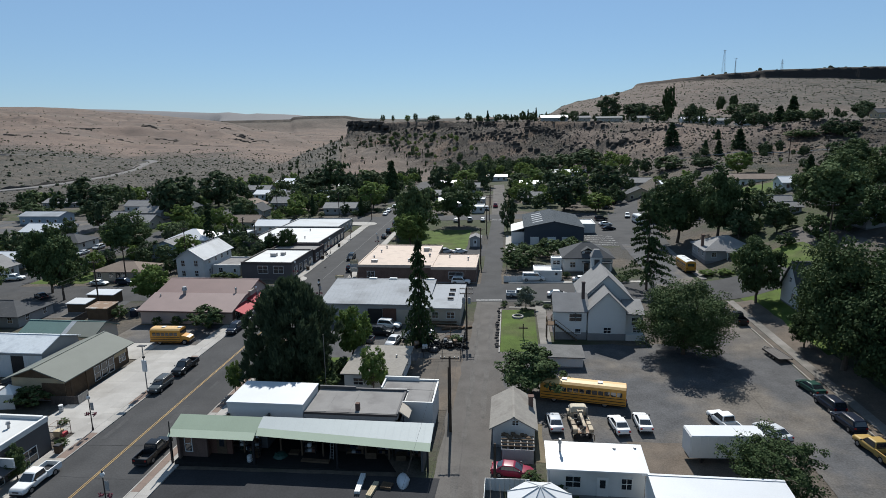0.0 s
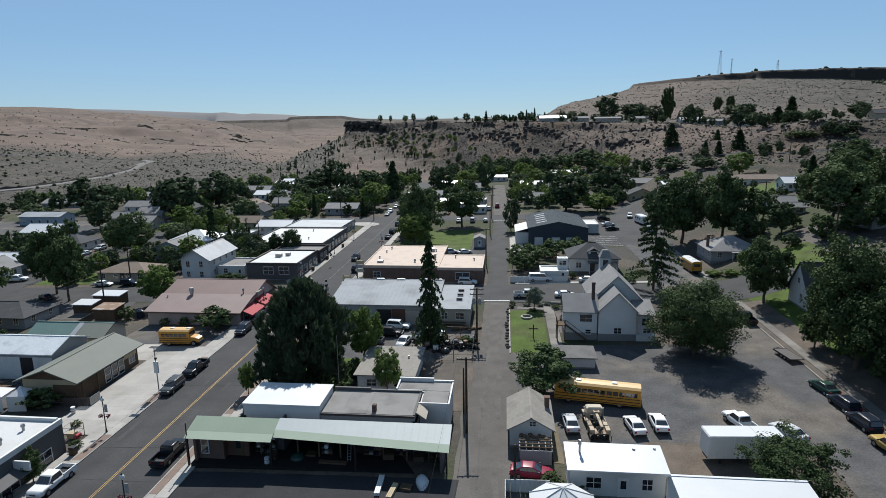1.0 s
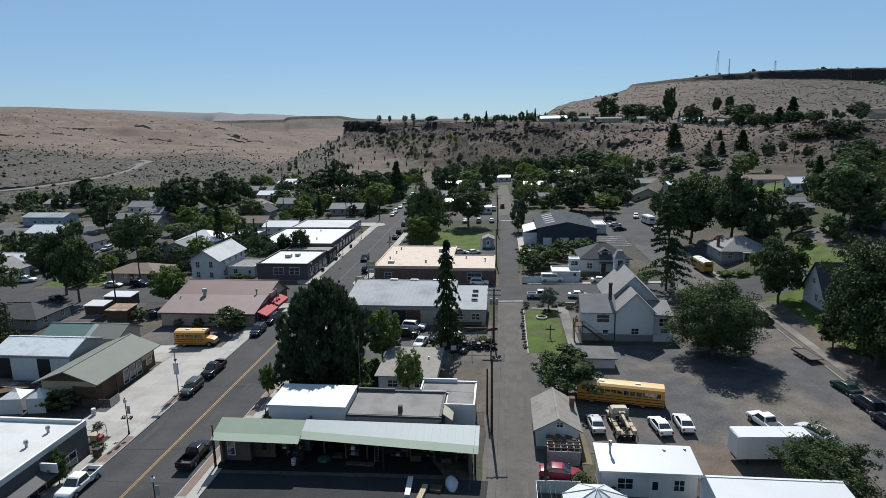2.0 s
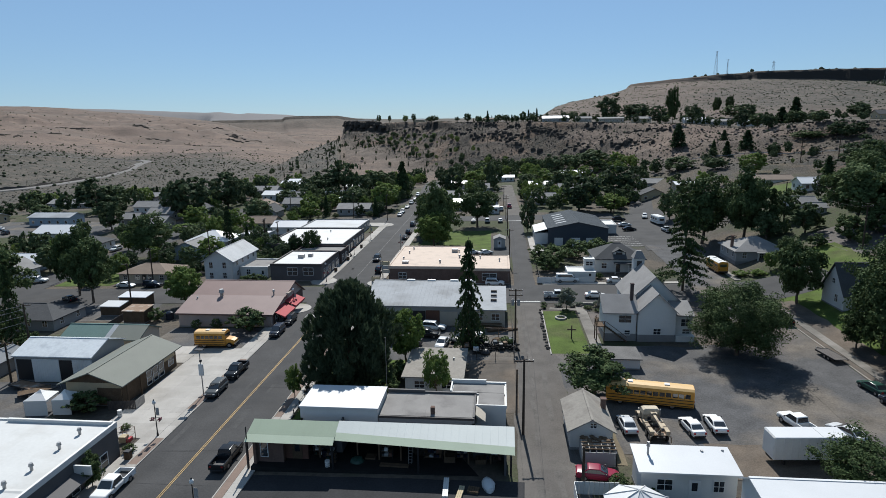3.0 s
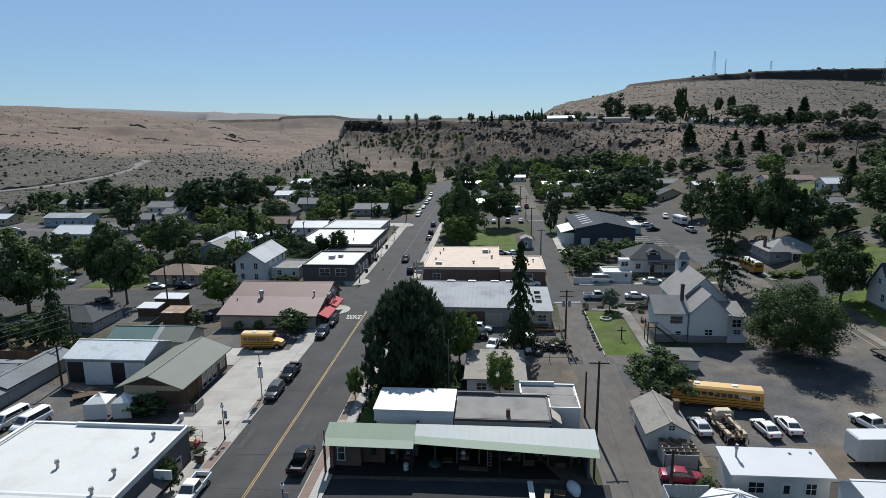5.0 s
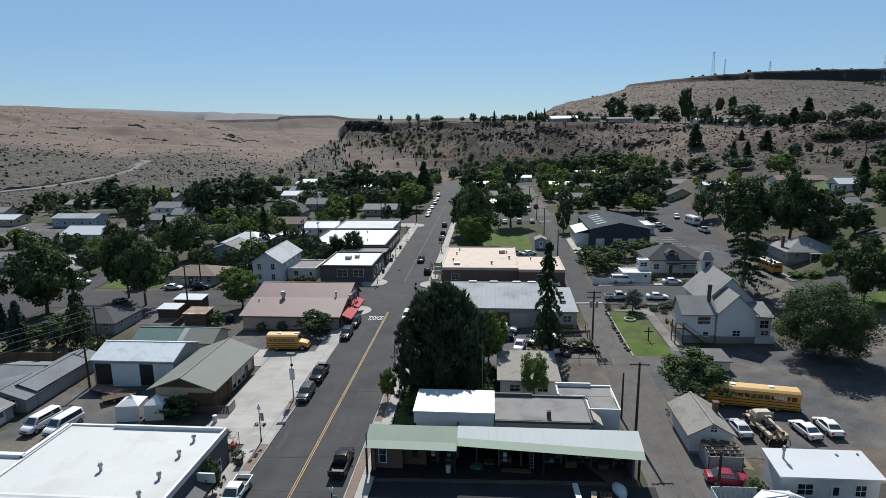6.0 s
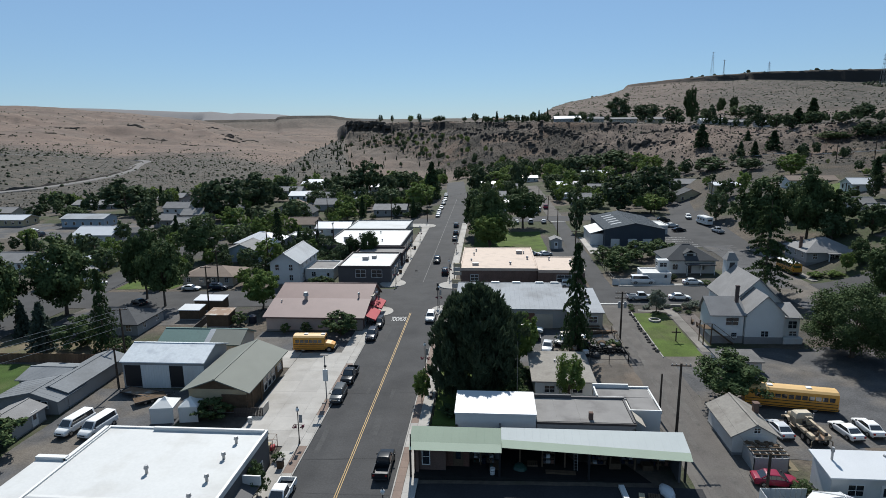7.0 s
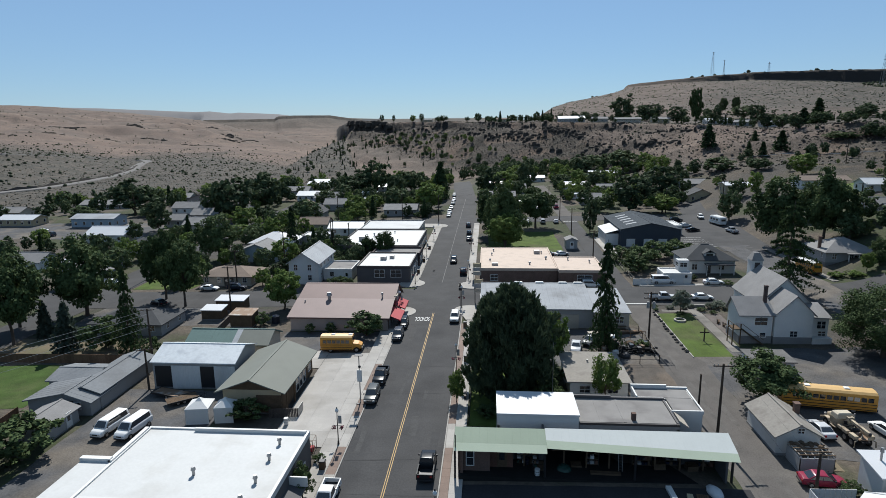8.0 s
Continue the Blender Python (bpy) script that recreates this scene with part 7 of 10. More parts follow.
shrubs("boulders", 5200, -14, 40, 300, 1000, 0.75, lambda a, d, r: rim_at(a) - 120 * r.random() ** 1.5 < d < rim_at(a) + 2 or r.random() < 0.12 and rim_at(a) - 160 < d < rim_at(a), STONE, "dark basalt boulders below the rim", 8)



def ledges(name, n, az0, az1, d0, d1, label, seed, below_rim=None):
    """Broken outcrops of dark rock that follow the contours of the hills."""
    r = np.random.default_rng(seed)
    v, q = [], []
    for _ in range(n):
        a, d = r.uniform(az0, az1), r.uniform(d0, d1)
        for k in range(int(r.uniform(4, 16))):
            a += r.uniform(0.1, 0.36)
            dd = (rim_at(a) - d if below_rim else d) + r.normal(0, 3 if below_rim else 7)
            if r.random() < 0.25:
                continue
            x, y = CX + dd * math.sin(radians(a)), CY + dd * math.cos(radians(a))
            z = ground_z(x, y)
            w, t, h = [r.uniform(*below_rim) * f for f in (1.0, 0.8, 0.9)] if below_rim else (r.uniform(3, 9), r.uniform(2, 4), r.uniform(0.8, 3.2))
            c, s = math.cos(radians(-a)), math.sin(radians(-a))
            i = len(v)
            for zz, f in ((-1.5, 1.15), (h * 0.7, 1.0), (h, 0.7)):
                for ux, uy in ((-1, -1), (0.1, -1.3), (1, -0.9), (1, 1), (-1, 1)):
                    px, py = ux * w * f * r.uniform(0.75, 1.1), uy * t * f * r.uniform(0.75, 1.1)
                    v.append((x + px * c - py * s, y + px * s + py * c, z + zz * r.uniform(0.8, 1.15)))
            for b in (0, 5):
                q += [(i + b + j, i + b + (j + 1) % 5, i + b + 5 + (j + 1) % 5, i + b + 5 + j) for j in range(5)]
            q += [(i + 10, i + 11, i + 12, i + 13), (i + 10, i + 12, i + 13, i + 14)]
    return tagged(new(name, fast_mesh(name, v, q, BASALT if below_rim else LEDGE)), label, "rocks", kind="stuff")


BASALT = mat("brown_basalt", (0.046, 0.039, 0.033), 0.95, var=0.4, scale=0.3, fine=1.5, bump=0.5)
LEDGE = mat("basalt_ledge", (0.08, 0.066, 0.054), 0.95, var=0.3, scale=0.1, fine=0.6, bump=0.4)
ledges("bluff_outcrops", 34, -13, 13, -2, 60, "dark broken basalt outcrops on the bluff", 24, (0.8, 2.6))
ledges("bluff_outcrops", 12, 24, 36, -2, 50, "dark broken basalt outcrops on the bluff", 25, (0.4, 1.2))
ledges("cliff_blocks", 12, -14.5, -13.2, -3, 14, "dark basalt blocks of the cliff head", 26, (2.5, 6.0))
ledges("hill_ledges", 26, -50, -20, 1500, 2900, "broken dark basalt ledges on the dry hills", 21)

# ---- pavements ----
def slab_row(parent, x0, x1, y0, y1, nx, step_y, lift, material, name="slab", gap=0.008):
    """Paving slabs, each a piece of its own, sharing meshes of one size."""
    w = (x1 - x0) / nx
    n = max(1, round((y1 - y0) / step_y))
    l = (y1 - y0) / n
    me = Geo().box(-w / 2 + gap / 2, -l / 2 + gap / 2, -0.3, w / 2 - gap / 2, l / 2 - gap / 2, 0.0, 0.005).mesh(name)
    for j in range(n):
        for i in range(nx):
            x, y = x0 + w * (i + 0.5), y0 + l * (j + 0.5)
            sx, sy = (ground_z(x + 1, y) - ground_z(x - 1, y)) / 2, (ground_z(x, y + 1) - ground_z(x, y - 1)) / 2
            part(name, me, material, parent, m=Matrix.LocRotScale((x, y, ground_z(x, y) + lift), Euler((sy, -sx, 0)), None))


def pavement(name, label):
    return tagged(new(name), label, "pavement", kind="structure")


p = pavement("pavement_west", "pale concrete pavement with scored slabs")
slab_row(p, -57.0, -55.0, 36.0, 108.0, 1, 1.6, 0.18, CONCRETE)
for y0, y1, m, nm in ((36, 60, CONCRETE, "slab"), (60, 66, PAVER, "paver"), (66, 74, CONCRETE, "slab"), (74, 79, PAVER, "paver"), (79, 82, CONCRETE, "slab"), (82, 92, PAVER, "paver"), (92, 108, CONCRETE, "slab")):
    slab_row(p, -54.98, -53.8, y0, y1, 1, 1.6, 0.18, m, nm)
p = pavement("pavement_west_far", "pale concrete pavement before the shops")
slab_row(p, -56.4, -53.8, 144.0, 226.0, 1, 2.6, 0.2, CONCRETE)
p = pavement("pavement_west_corner", "pale concrete pavement under the red awnings")
slab_row(p, -55.6, -53.8, 108.0, 122.0, 1, 1.8, 0.18, CONCRETE)
p = pavement("pavement_east", "pale concrete pavement with brown paver bands")
slab_row(p, -40.2, -38.7, 36.0, 122.0, 1, 1.6, 0.18, CONCRETE)
slab_row(p, -41.2, -40.22, 40.0, 54.0, 1, 1.6, 0.18, CONCRETE)
slab_row(p, -41.2, -40.22, 54.0, 66.0, 1, 1.6, 0.18, PAVER, "paver")
slab_row(p, -41.2, -40.22, 66.0, 72.0, 1, 1.6, 0.18, CONCRETE)
slab_row(p, -41.2, -40.22, 72.0, 86.0, 1, 1.6, 0.18, PAVER, "paver")
slab_row(p, -41.2, -40.22, 86.0, 112.0, 1, 1.6, 0.18, PAVER, "paver")
p = pavement("pavement_east_far", "pale concrete pavement beside the brick store")
slab_row(p, -41.2, -39.3, 139.0, 228.0, 1, 3.0, 0.2, CONCRETE)
p = pavement("pavement_apron", "wide pale concrete apron before the wooden shop")
slab_row(p, -64.4, -57.05, 66.0, 97.0, 2, 3.8, 0.1, CONCRETE)
slab_row(p, -70.0, -64.45, 90.5, 98.0, 2, 3.7, 0.1, CONCRETE)
p = pavement("pavement_church", "pale concrete path beside the lawn")
slab_row(p, 5.6, 7.6, 97.0, 122.5, 1, 1.7, 0.06, OLD_CONCRETE)
p = pavement("pavement_side_street", "concrete pavement beside the side street")
slab_row(p, 44.4, 45.8, 60.0, 122.0, 1, 2.0, 0.16, OLD_CONCRETE)
slab_row(p, 44.4, 45.8, 138.5, 176.0, 1, 2.0, 0.16, OLD_CONCRETE)
p = pavement("pavement_cross_north", "concrete pavement along the cross street")
slab_row(p, 0.0, 32.0, 137.4, 138.8, 16, 1.4, 0.16, CONCRETE)
p = pavement("pavement_hall", "pale concrete walk beside the hall")
slab_row(p, 20.6, 22.6, 178.0, 200.0, 1, 2.2, 0.12, CONCRETE)
slab_row(p, -1.0, 3.0, 172.0, 196.0, 1, 3.0, 0.12, CONCRETE)


def kerb(name, pts, w=0.16, h=0.2):
    g = Geo()
    secs = []
    for (x, y), (nx, ny) in zip(pts, pts[1:] + [(2 * pts[-1][0] - pts[-2][0], 2 * pts[-1][1] - pts[-2][1])]):
        d = Vector((nx - x, ny - y)).normalized()
        s = Vector((-d.y, d.x)) * w / 2
        z = ground_z(x, y)
        secs.append([(x - s.x, y - s.y, z - 0.2), (x - s.x, y - s.y, z + h - 0.02), (x - s.x * 0.6, y - s.y * 0.6, z + h), (x + s.x * 0.6, y + s.y * 0.6, z + h), (x + s.x, y + s.y, z + h - 0.02), (x + s.x, y + s.y, z - 0.2)])
    return tagged(part(name, g.loft(secs), KERB), "pale concrete kerb stones", "kerb", kind="structure")


def line(x0, y0, x1, y1, n):
    return [(x0 + (x1 - x0) * i / n, y0 + (y1 - y0) * i / n) for i in range(n + 1)]


kerb("kerb_west", line(-53.7, 20, -53.7, 119, 30))
kerb("kerb_east", line(-41.3, 20, -41.3, 119, 30))
kerb("kerb_west_far", line(-53.7, 147, -53.7, 224, 24))
kerb("kerb_east_far", line(-41.3, 141, -41.3, 228, 24))
kerb("kerb_side_street", line(43.4, 50, 43.4, 121, 24), 0.14, 0.1)
kerb("kerb_lawn", line(-1.5, 94.6, -1.5, 118, 10), 0.2, 0.18)
kerb("kerb_cross", line(0.0, 137.2, 32, 137.2, 10))


def corner(name, cx, cy, r, a0, a1, back):
    """A rounded bulb of pavement at a street corner."""
    pts = [(cx + r * math.cos(radians(a0 + (a1 - a0) * i / 12)), cy + r * math.sin(radians(a0 + (a1 - a0) * i / 12))) for i in range(13)] + back
    z = ground_z(cx, cy)
    g = Geo().stack([(pts, z - 0.3), (pts, z + 0.17), ([(cx + (x - cx) * 0.97, cy + (y - cy) * 0.97) for x, y in pts], z + 0.2)])
    return tagged(part(name, g, CONCRETE), "rounded pale concrete street corner", "pavement", kind="structure")


corner("pavement_corner_a", -55.0, 120.0, 3.6, -60, 120, [(-58.5, 123.2), (-58.5, 119.0), (-55.6, 117.0)])
corner("pavement_corner_b", -55.4, 142.4, 3.6, -120, 60, [(-54.0, 148.0), (-56.0, 148.0), (-58.5, 142.0)])
corner("pavement_corner_c", -39.8, 120.6, 3.4, 60, 240, [(-40.4, 114.0), (-36.0, 114.0), (-36.0, 123.0)])
corner("pavement_corner_d", -39.8, 140.0, 3.4, 120, 300, [(-36.5, 137.5), (-37.8, 143.5), (-40.0, 144.5)])
corner("pavement_corner_e", -56.5, 224.0, 5.0, -60, 100, [(-62, 229.0), (-62, 222.0)])

# patches and tar seams on the asphalt
TAR = mat("tar_patch", (0.044, 0.044, 0.045), 0.88, var=0.2, fine=6)
WORN = mat("worn_pale_asphalt", (0.054, 0.0535, 0.0535), 0.92, var=0.22, fine=5)
wear = random.Random(31)
for i in range(12):
    x, y = wear.uniform(-52.5, -42.5), wear.uniform(45, 220)
    if abs(x + 47.5) > 0.9:
        sheet("road_patch", x, y, x + wear.uniform(-0.15, 0.15), y + wear.uniform(2.0, 9.0), 0.067, TAR if i % 2 else WORN, "worn patch in the street asphalt", "road patch", width=wear.uniform(0.5, 1.8), edge=0.35)
for i in range(6):
    y = wear.uniform(50, 118)
    sheet("road_seam", -53.4, y, -41.5, y + wear.uniform(-0.8, 0.8), 0.069, TAR, "dark tar seam across the street", "road seam", width=0.09, edge=0.25)
TRACK = mat("packed_wheel_track", (0.09, 0.084, 0.078), 0.95, var=0.28, scale=0.5, fine=5)
for x, y in ((-5.6, 40), (-3.4, 44), (-5.2, 66), (-3.2, 72), (-5.5, 90), (-3.4, 96)):
    sheet("alley_patch", x, y, x + wear.uniform(-0.3, 0.3), y + wear.uniform(16, 22), 0.071, TRACK, "pale worn wheel track in the alley", "road patch", width=0.7, edge=0.7)

# road paint
for x in (-47.62, -47.38):
    sheet("road_centre_line", x, 20.0, x, 119.0, 0.075, YELLOW, "worn yellow centre line", "road marking", width=0.1)
sheet("road_centre_line_far", -47.5, 143.0, -47.5, 300.0, 0.075, FAINT, "pale worn centre line", "road marking", width=0.12)
sheet("road_stop_line", -7.0, 124.2, -1.4, 124.2, 0.08, WHITELINE, "white stop line at the alley mouth", "road marking", width=0.35)
sheet("road_stop_line_far", -7.0, 228.0, -1.4, 228.0, 0.08, WHITELINE, "white stop line at the alley mouth", "road marking", width=0.35)
sheet("road_stop_line_west", -57.5, 128.0, -57.5, 132.0, 0.08, WHITELINE, "white stop line", "road marking", width=0.35)
sheet("road_stop_line_east", -37.5, 129.0, -37.5, 133.0, 0.08, WHITELINE, "white stop line", "road marking", width=0.35)
for i in range(5):
    sheet("parking_line", 24.4, 181.0 + i * 3.4, 33.0, 178.6 + i * 3.4, 0.08, WHITELINE, "white parking bay line", "road marking", width=0.14)
txt = bpy.data.curves.new("school", "FONT")
txt.body, txt.align_x, txt.align_y, txt.size = "SCHOOL", "CENTER", "CENTER", 2.15
txt.materials.append(WHITELINE)
tagged(new("road_lettering", txt), "white SCHOOL lettering painted on the street", "road marking", kind="structure").matrix_basis = Matrix(((-0.36, 0, -0.022, -49.5), (0, -1.6, -0.013, 115.3), (-0.36 * 0.022, -1.6 * 0.013, 1, ground_z(-49.5, 115.3) + 0.09), (0, 0, 0, 1)))

# ---- vehicles ----
def paint(name, c, rough=0.3):
    m = mat(name, c, rough, var=0.04, scale=0.8, bump=0.0)
    m.node_tree.nodes["Principled BSDF"].inputs["Specular IOR Level"].default_value = 0.22
    return m


PAINTS = {"white": paint("white_car_paint", (0.6, 0.6, 0.59)), "graphite": paint("graphite_car_paint", (0.06, 0.066, 0.068), 0.25), "silver": paint("silver_car_paint", (0.42, 0.43, 0.44), 0.28), "black": paint("black_car_paint", (0.015, 0.016, 0.018), 0.2), "grey": paint("dark_grey_car_paint", (0.07, 0.075, 0.08), 0.25),
          "red": paint("dark_red_car_paint", (0.19, 0.018, 0.04)), "green": paint("dark_green_car_paint", (0.02, 0.05, 0.04), 0.25), "blue": paint("dark_blue_car_paint", (0.013, 0.018, 0.03), 0.25), "tan": paint("tan_car_paint", (0.4, 0.33, 0.22)), "yellow": paint("dull_yellow_car_paint", (0.3, 0.2, 0.06), 0.45), "teal": paint("teal_car_paint", (0.05, 0.12, 0.13), 0.3)}


def wheel(parent, x, y, r, w):
    g = Geo()
    n = 16
    prof = ((-w / 2, r * 0.62), (-w / 2, r * 0.92), (-w * 0.35, r), (w * 0.35, r), (w / 2, r * 0.92), (w / 2, r * 0.62))
    g.loft([[(px, rr * math.cos(2 * math.pi * j / n), rr * math.sin(2 * math.pi * j / n)) for j in range(n)] for px, rr in prof])
    t = part("wheel", g, TYRE, parent, m=Matrix.Translation((x, y, r)))
    h = Geo().loft([[(px, rr * math.cos(2 * math.pi * j / 10), rr * math.sin(2 * math.pi * j / 10)) for j in range(10)] for px, rr in ((-w * 0.52, r * 0.3), (-w * 0.5, r * 0.6), (w * 0.5, r * 0.6), (w * 0.52, r * 0.3))])
    part("rim", h, RIM, t)


def sect(y, hw, zb, zt, soft=0.14):
    return [(-hw * 0.86, y, zb), (-hw, y, zb + 0.16), (-hw, y, zt - soft), (-hw * 0.88, y, zt), (hw * 0.88, y, zt), (hw, y, zt - soft), (hw, y, zb + 0.16), (hw * 0.86, y, zb)]


SHAPES = {
    # body stations (y, half width, bottom, top); cabin: base y0, y1, roof y0, y1, base z, roof z; wheel base, radius
    "sedan": ([(-2.35, 0.72, 0.35, 0.78), (-2.2, 0.84, 0.25, 0.98), (-1.2, 0.9, 0.22, 1.0), (0.8, 0.9, 0.22, 0.98), (1.9, 0.86, 0.22, 0.82), (2.3, 0.74, 0.3, 0.62)], (-1.75, 1.15, -1.05, 0.25, 0.95, 1.44), 1.38, 0.32),
    "suv": ([(-2.3, 0.8, 0.4, 0.9), (-2.2, 0.9, 0.32, 1.1), (-1.0, 0.94, 0.3, 1.12), (0.9, 0.94, 0.3, 1.1), (2.0, 0.9, 0.3, 1.0), (2.35, 0.8, 0.38, 0.75)], (-2.2, 1.15, -1.95, 0.4, 1.08, 1.74), 1.4, 0.37),
    "pickup": ([(0.05, 0.95, 0.42, 1.14), (0.9, 0.97, 0.36, 1.16), (1.4, 0.97, 0.36, 1.14), (2.55, 0.94, 0.36, 1.08), (2.85, 0.86, 0.44, 0.85)], (-0.75, 1.45, -0.6, 0.75, 1.12, 1.84), 1.75, 0.4),
    "van": ([(-2.75, 0.95, 0.4, 1.3), (-2.65, 1.0, 0.35, 1.35), (0.5, 1.0, 0.35, 1.35), (1.7, 1.0, 0.35, 1.3), (2.4, 0.95, 0.35, 1.1), (2.75, 0.85, 0.4, 0.85)], (-2.7, 1.9, -2.62, 1.15, 1.3, 2.1), 1.75, 0.37),
}
MADE = {}


def soften(me, width):
    """Rounds the edges of a pressed steel shell."""
    bm = bmesh.new()
    bm.from_mesh(me)
    sharp = [e for e in bm.edges if len(e.link_faces) == 2 and e.calc_face_angle() > 0.25]
    bmesh.ops.bevel(bm, geom=sharp, offset=width, offset_type="OFFSET", segments=2, profile=0.5, affect="EDGES", clamp_overlap=True)
    for f in bm.faces:
        f.smooth = True
    bm.to_mesh(me)
    bm.free()
    return me


def build_car(kind, colour):
    pm = PAINTS[colour]
    secs, (b0, b1, r0, r1, zb, zr), wb, wr = SHAPES[kind]
    word = {"sedan": "saloon car", "suv": "estate car", "pickup": "pickup truck", "van": "passenger van"}[kind]
    root = thing({"pickup": "pickup_truck", "van": "van"}.get(kind, "car"), Matrix(), f"{colour} {word} parked on the asphalt", {"pickup": "truck", "van": "van"}.get(kind, "car"))
    hw = secs[2][1]
    g = Geo()
    if kind == "pickup":
        g.loft([sect(-0.75, 0.95, 0.42, 1.14)] + [sect(*s) for s in secs])
    else:
        g.loft([sect(*s) for s in secs])
    part("body", soften(g.mesh("body"), 0.07), pm, root)
    a, c = hw * 0.9, hw * 0.76
    cab = Geo().stack([([(-a, b0), (a, b0), (a, b1), (-a, b1)], zb - 0.02), ([(-c, r0), (c, r0), (c, r1), (-c, r1)], zr - 0.05), ([(-c + 0.12, r0 + 0.1), (c - 0.12, r0 + 0.1), (c - 0.12, r1 - 0.1), (-c + 0.12, r1 - 0.1)], zr)])
    part("cabin", soften(cab.mesh("cabin"), 0.06), pm, root)

    def pane(name, p, q, s, t, lift):
        p, q, s, t = (Vector(k) for k in (p, q, s, t))
        nrm = (q - p).cross(t - p).normalized() * lift
        m = (p + q + s + t) / 4
        pts = [m + (k - m) * 0.86 + nrm for k in (p, q, s, t)]
        back = [k - nrm * 1.5 for k in pts]
        part(name, Geo().add(pts + back, [(0, 1, 2, 3), (0, 4, 5, 1), (1, 5, 6, 2), (2, 6, 7, 3), (3, 7, 4, 0)]), GLASS, root)

    zt = zr - 0.05
    pane("windscreen", (-a, b1, zb), (a, b1, zb), (c, r1, zt), (-c, r1, zt), -0.015)
    pane("rear_window", (a, b0, zb), (-a, b0, zb), (-c, r0, zt), (c, r0, zt), -0.015)
    pane("side_window", (a, b1, zb), (a, b0, zb), (c, r0, zt), (c, r1, zt), -0.015)
    pane("side_window", (-a, b0, zb), (-a, b1, zb), (-c, r1, zt), (-c, r0, zt), -0.015)
    if kind == "pickup":
        bed = Geo().box(-0.97, -2.85, 0.45, -0.85, -0.76, 1.16).box(0.85, -2.85, 0.45, 0.97, -0.76, 1.16).box(-0.85, -0.9, 0.45, 0.85, -0.76, 1.16)
        part("bed", bed, pm, root)
        part("bed_floor", Geo().box(-0.85, -2.8, 0.5, 0.85, -0.9, 0.66), BLACK_METAL, root)
        part("tailgate", Geo().box(-0.85, -2.88, 0.5, 0.85, -2.78, 1.14), pm, root)
    y0, y1 = (-2.88, 2.84) if kind == "pickup" else (secs[0][0], secs[-1][0])
    z = 0.8 if kind != "sedan" else 0.66
    zh = z - 0.04 if kind != "sedan" else 0.5
    for s in (-1, 1):
        part("headlight", Geo().box(s * hw * 0.68 - 0.15, y1 - 0.12, zh - 0.07, s * hw * 0.68 + 0.15, y1 + 0.02, zh + 0.07, 0.02), LAMP_WHITE, root)
        part("tail_light", Geo().box(s * hw * 0.74 - 0.12, y0 - 0.02, z, s * hw * 0.74 + 0.12, y0 + 0.08, z + 0.22), LAMP_RED, root)
        for yy in (-wb, wb):
            wheel(root, s * (hw - 0.1), yy, wr, 0.24)
    for s in (-1, 1):
        part("side_mirror", Geo().box(s * (hw + 0.1) - 0.1, b1 - 0.35, zb + 0.02, s * (hw + 0.1) + 0.1, b1 - 0.22, zb + 0.18, 0.02), BLACK_METAL, root)
        for yy in (-wb, wb):
            arch = [(s * (hw - 0.04), yy + (wr + 0.09) * math.cos(k), wr + (wr + 0.09) * math.sin(k)) for k in (math.pi * j / 8 for j in range(9))]
            part("wheel_arch", Geo().tube(arch, 0.05, 5), BLACK_METAL, root)
    if kind == "suv":
        for s in (-1, 1):
            part("roof_rail", Geo().tube([(s * c * 0.86, r0 + 0.3, zr + 0.05), (s * c * 0.86, r1 - 0.3, zr + 0.05)], 0.03, 5), BLACK_METAL, root)
    part("grille", Geo().box(-hw * 0.4, y1 - 0.08, zh - 0.1, hw * 0.4, y1 + 0.03, zh + 0.05), BLACK_METAL, root)
    part("bumper", Geo().box(-hw * 0.8, y1 - 0.1, 0.32, hw * 0.8, y1 + 0.06, 0.5, 0.03), BLACK_METAL, root)
    part("bumper", Geo().box(-hw * 0.8, y0 - 0.06, 0.32, hw * 0.8, y0 + 0.1, 0.5, 0.03), BLACK_METAL, root)
    return root


def car(kind, colour, x, y, rz, label=""):
    key = (kind, colour)
    m = at(x, y, rz, 0.07)
    if key not in MADE:
        MADE[key] = build_car(kind, colour)
        MADE[key].matrix_basis = m
        ob = MADE[key]
    else:
        ob = copy_thing(MADE[key], m)
    return tagged(ob, label) if label else ob


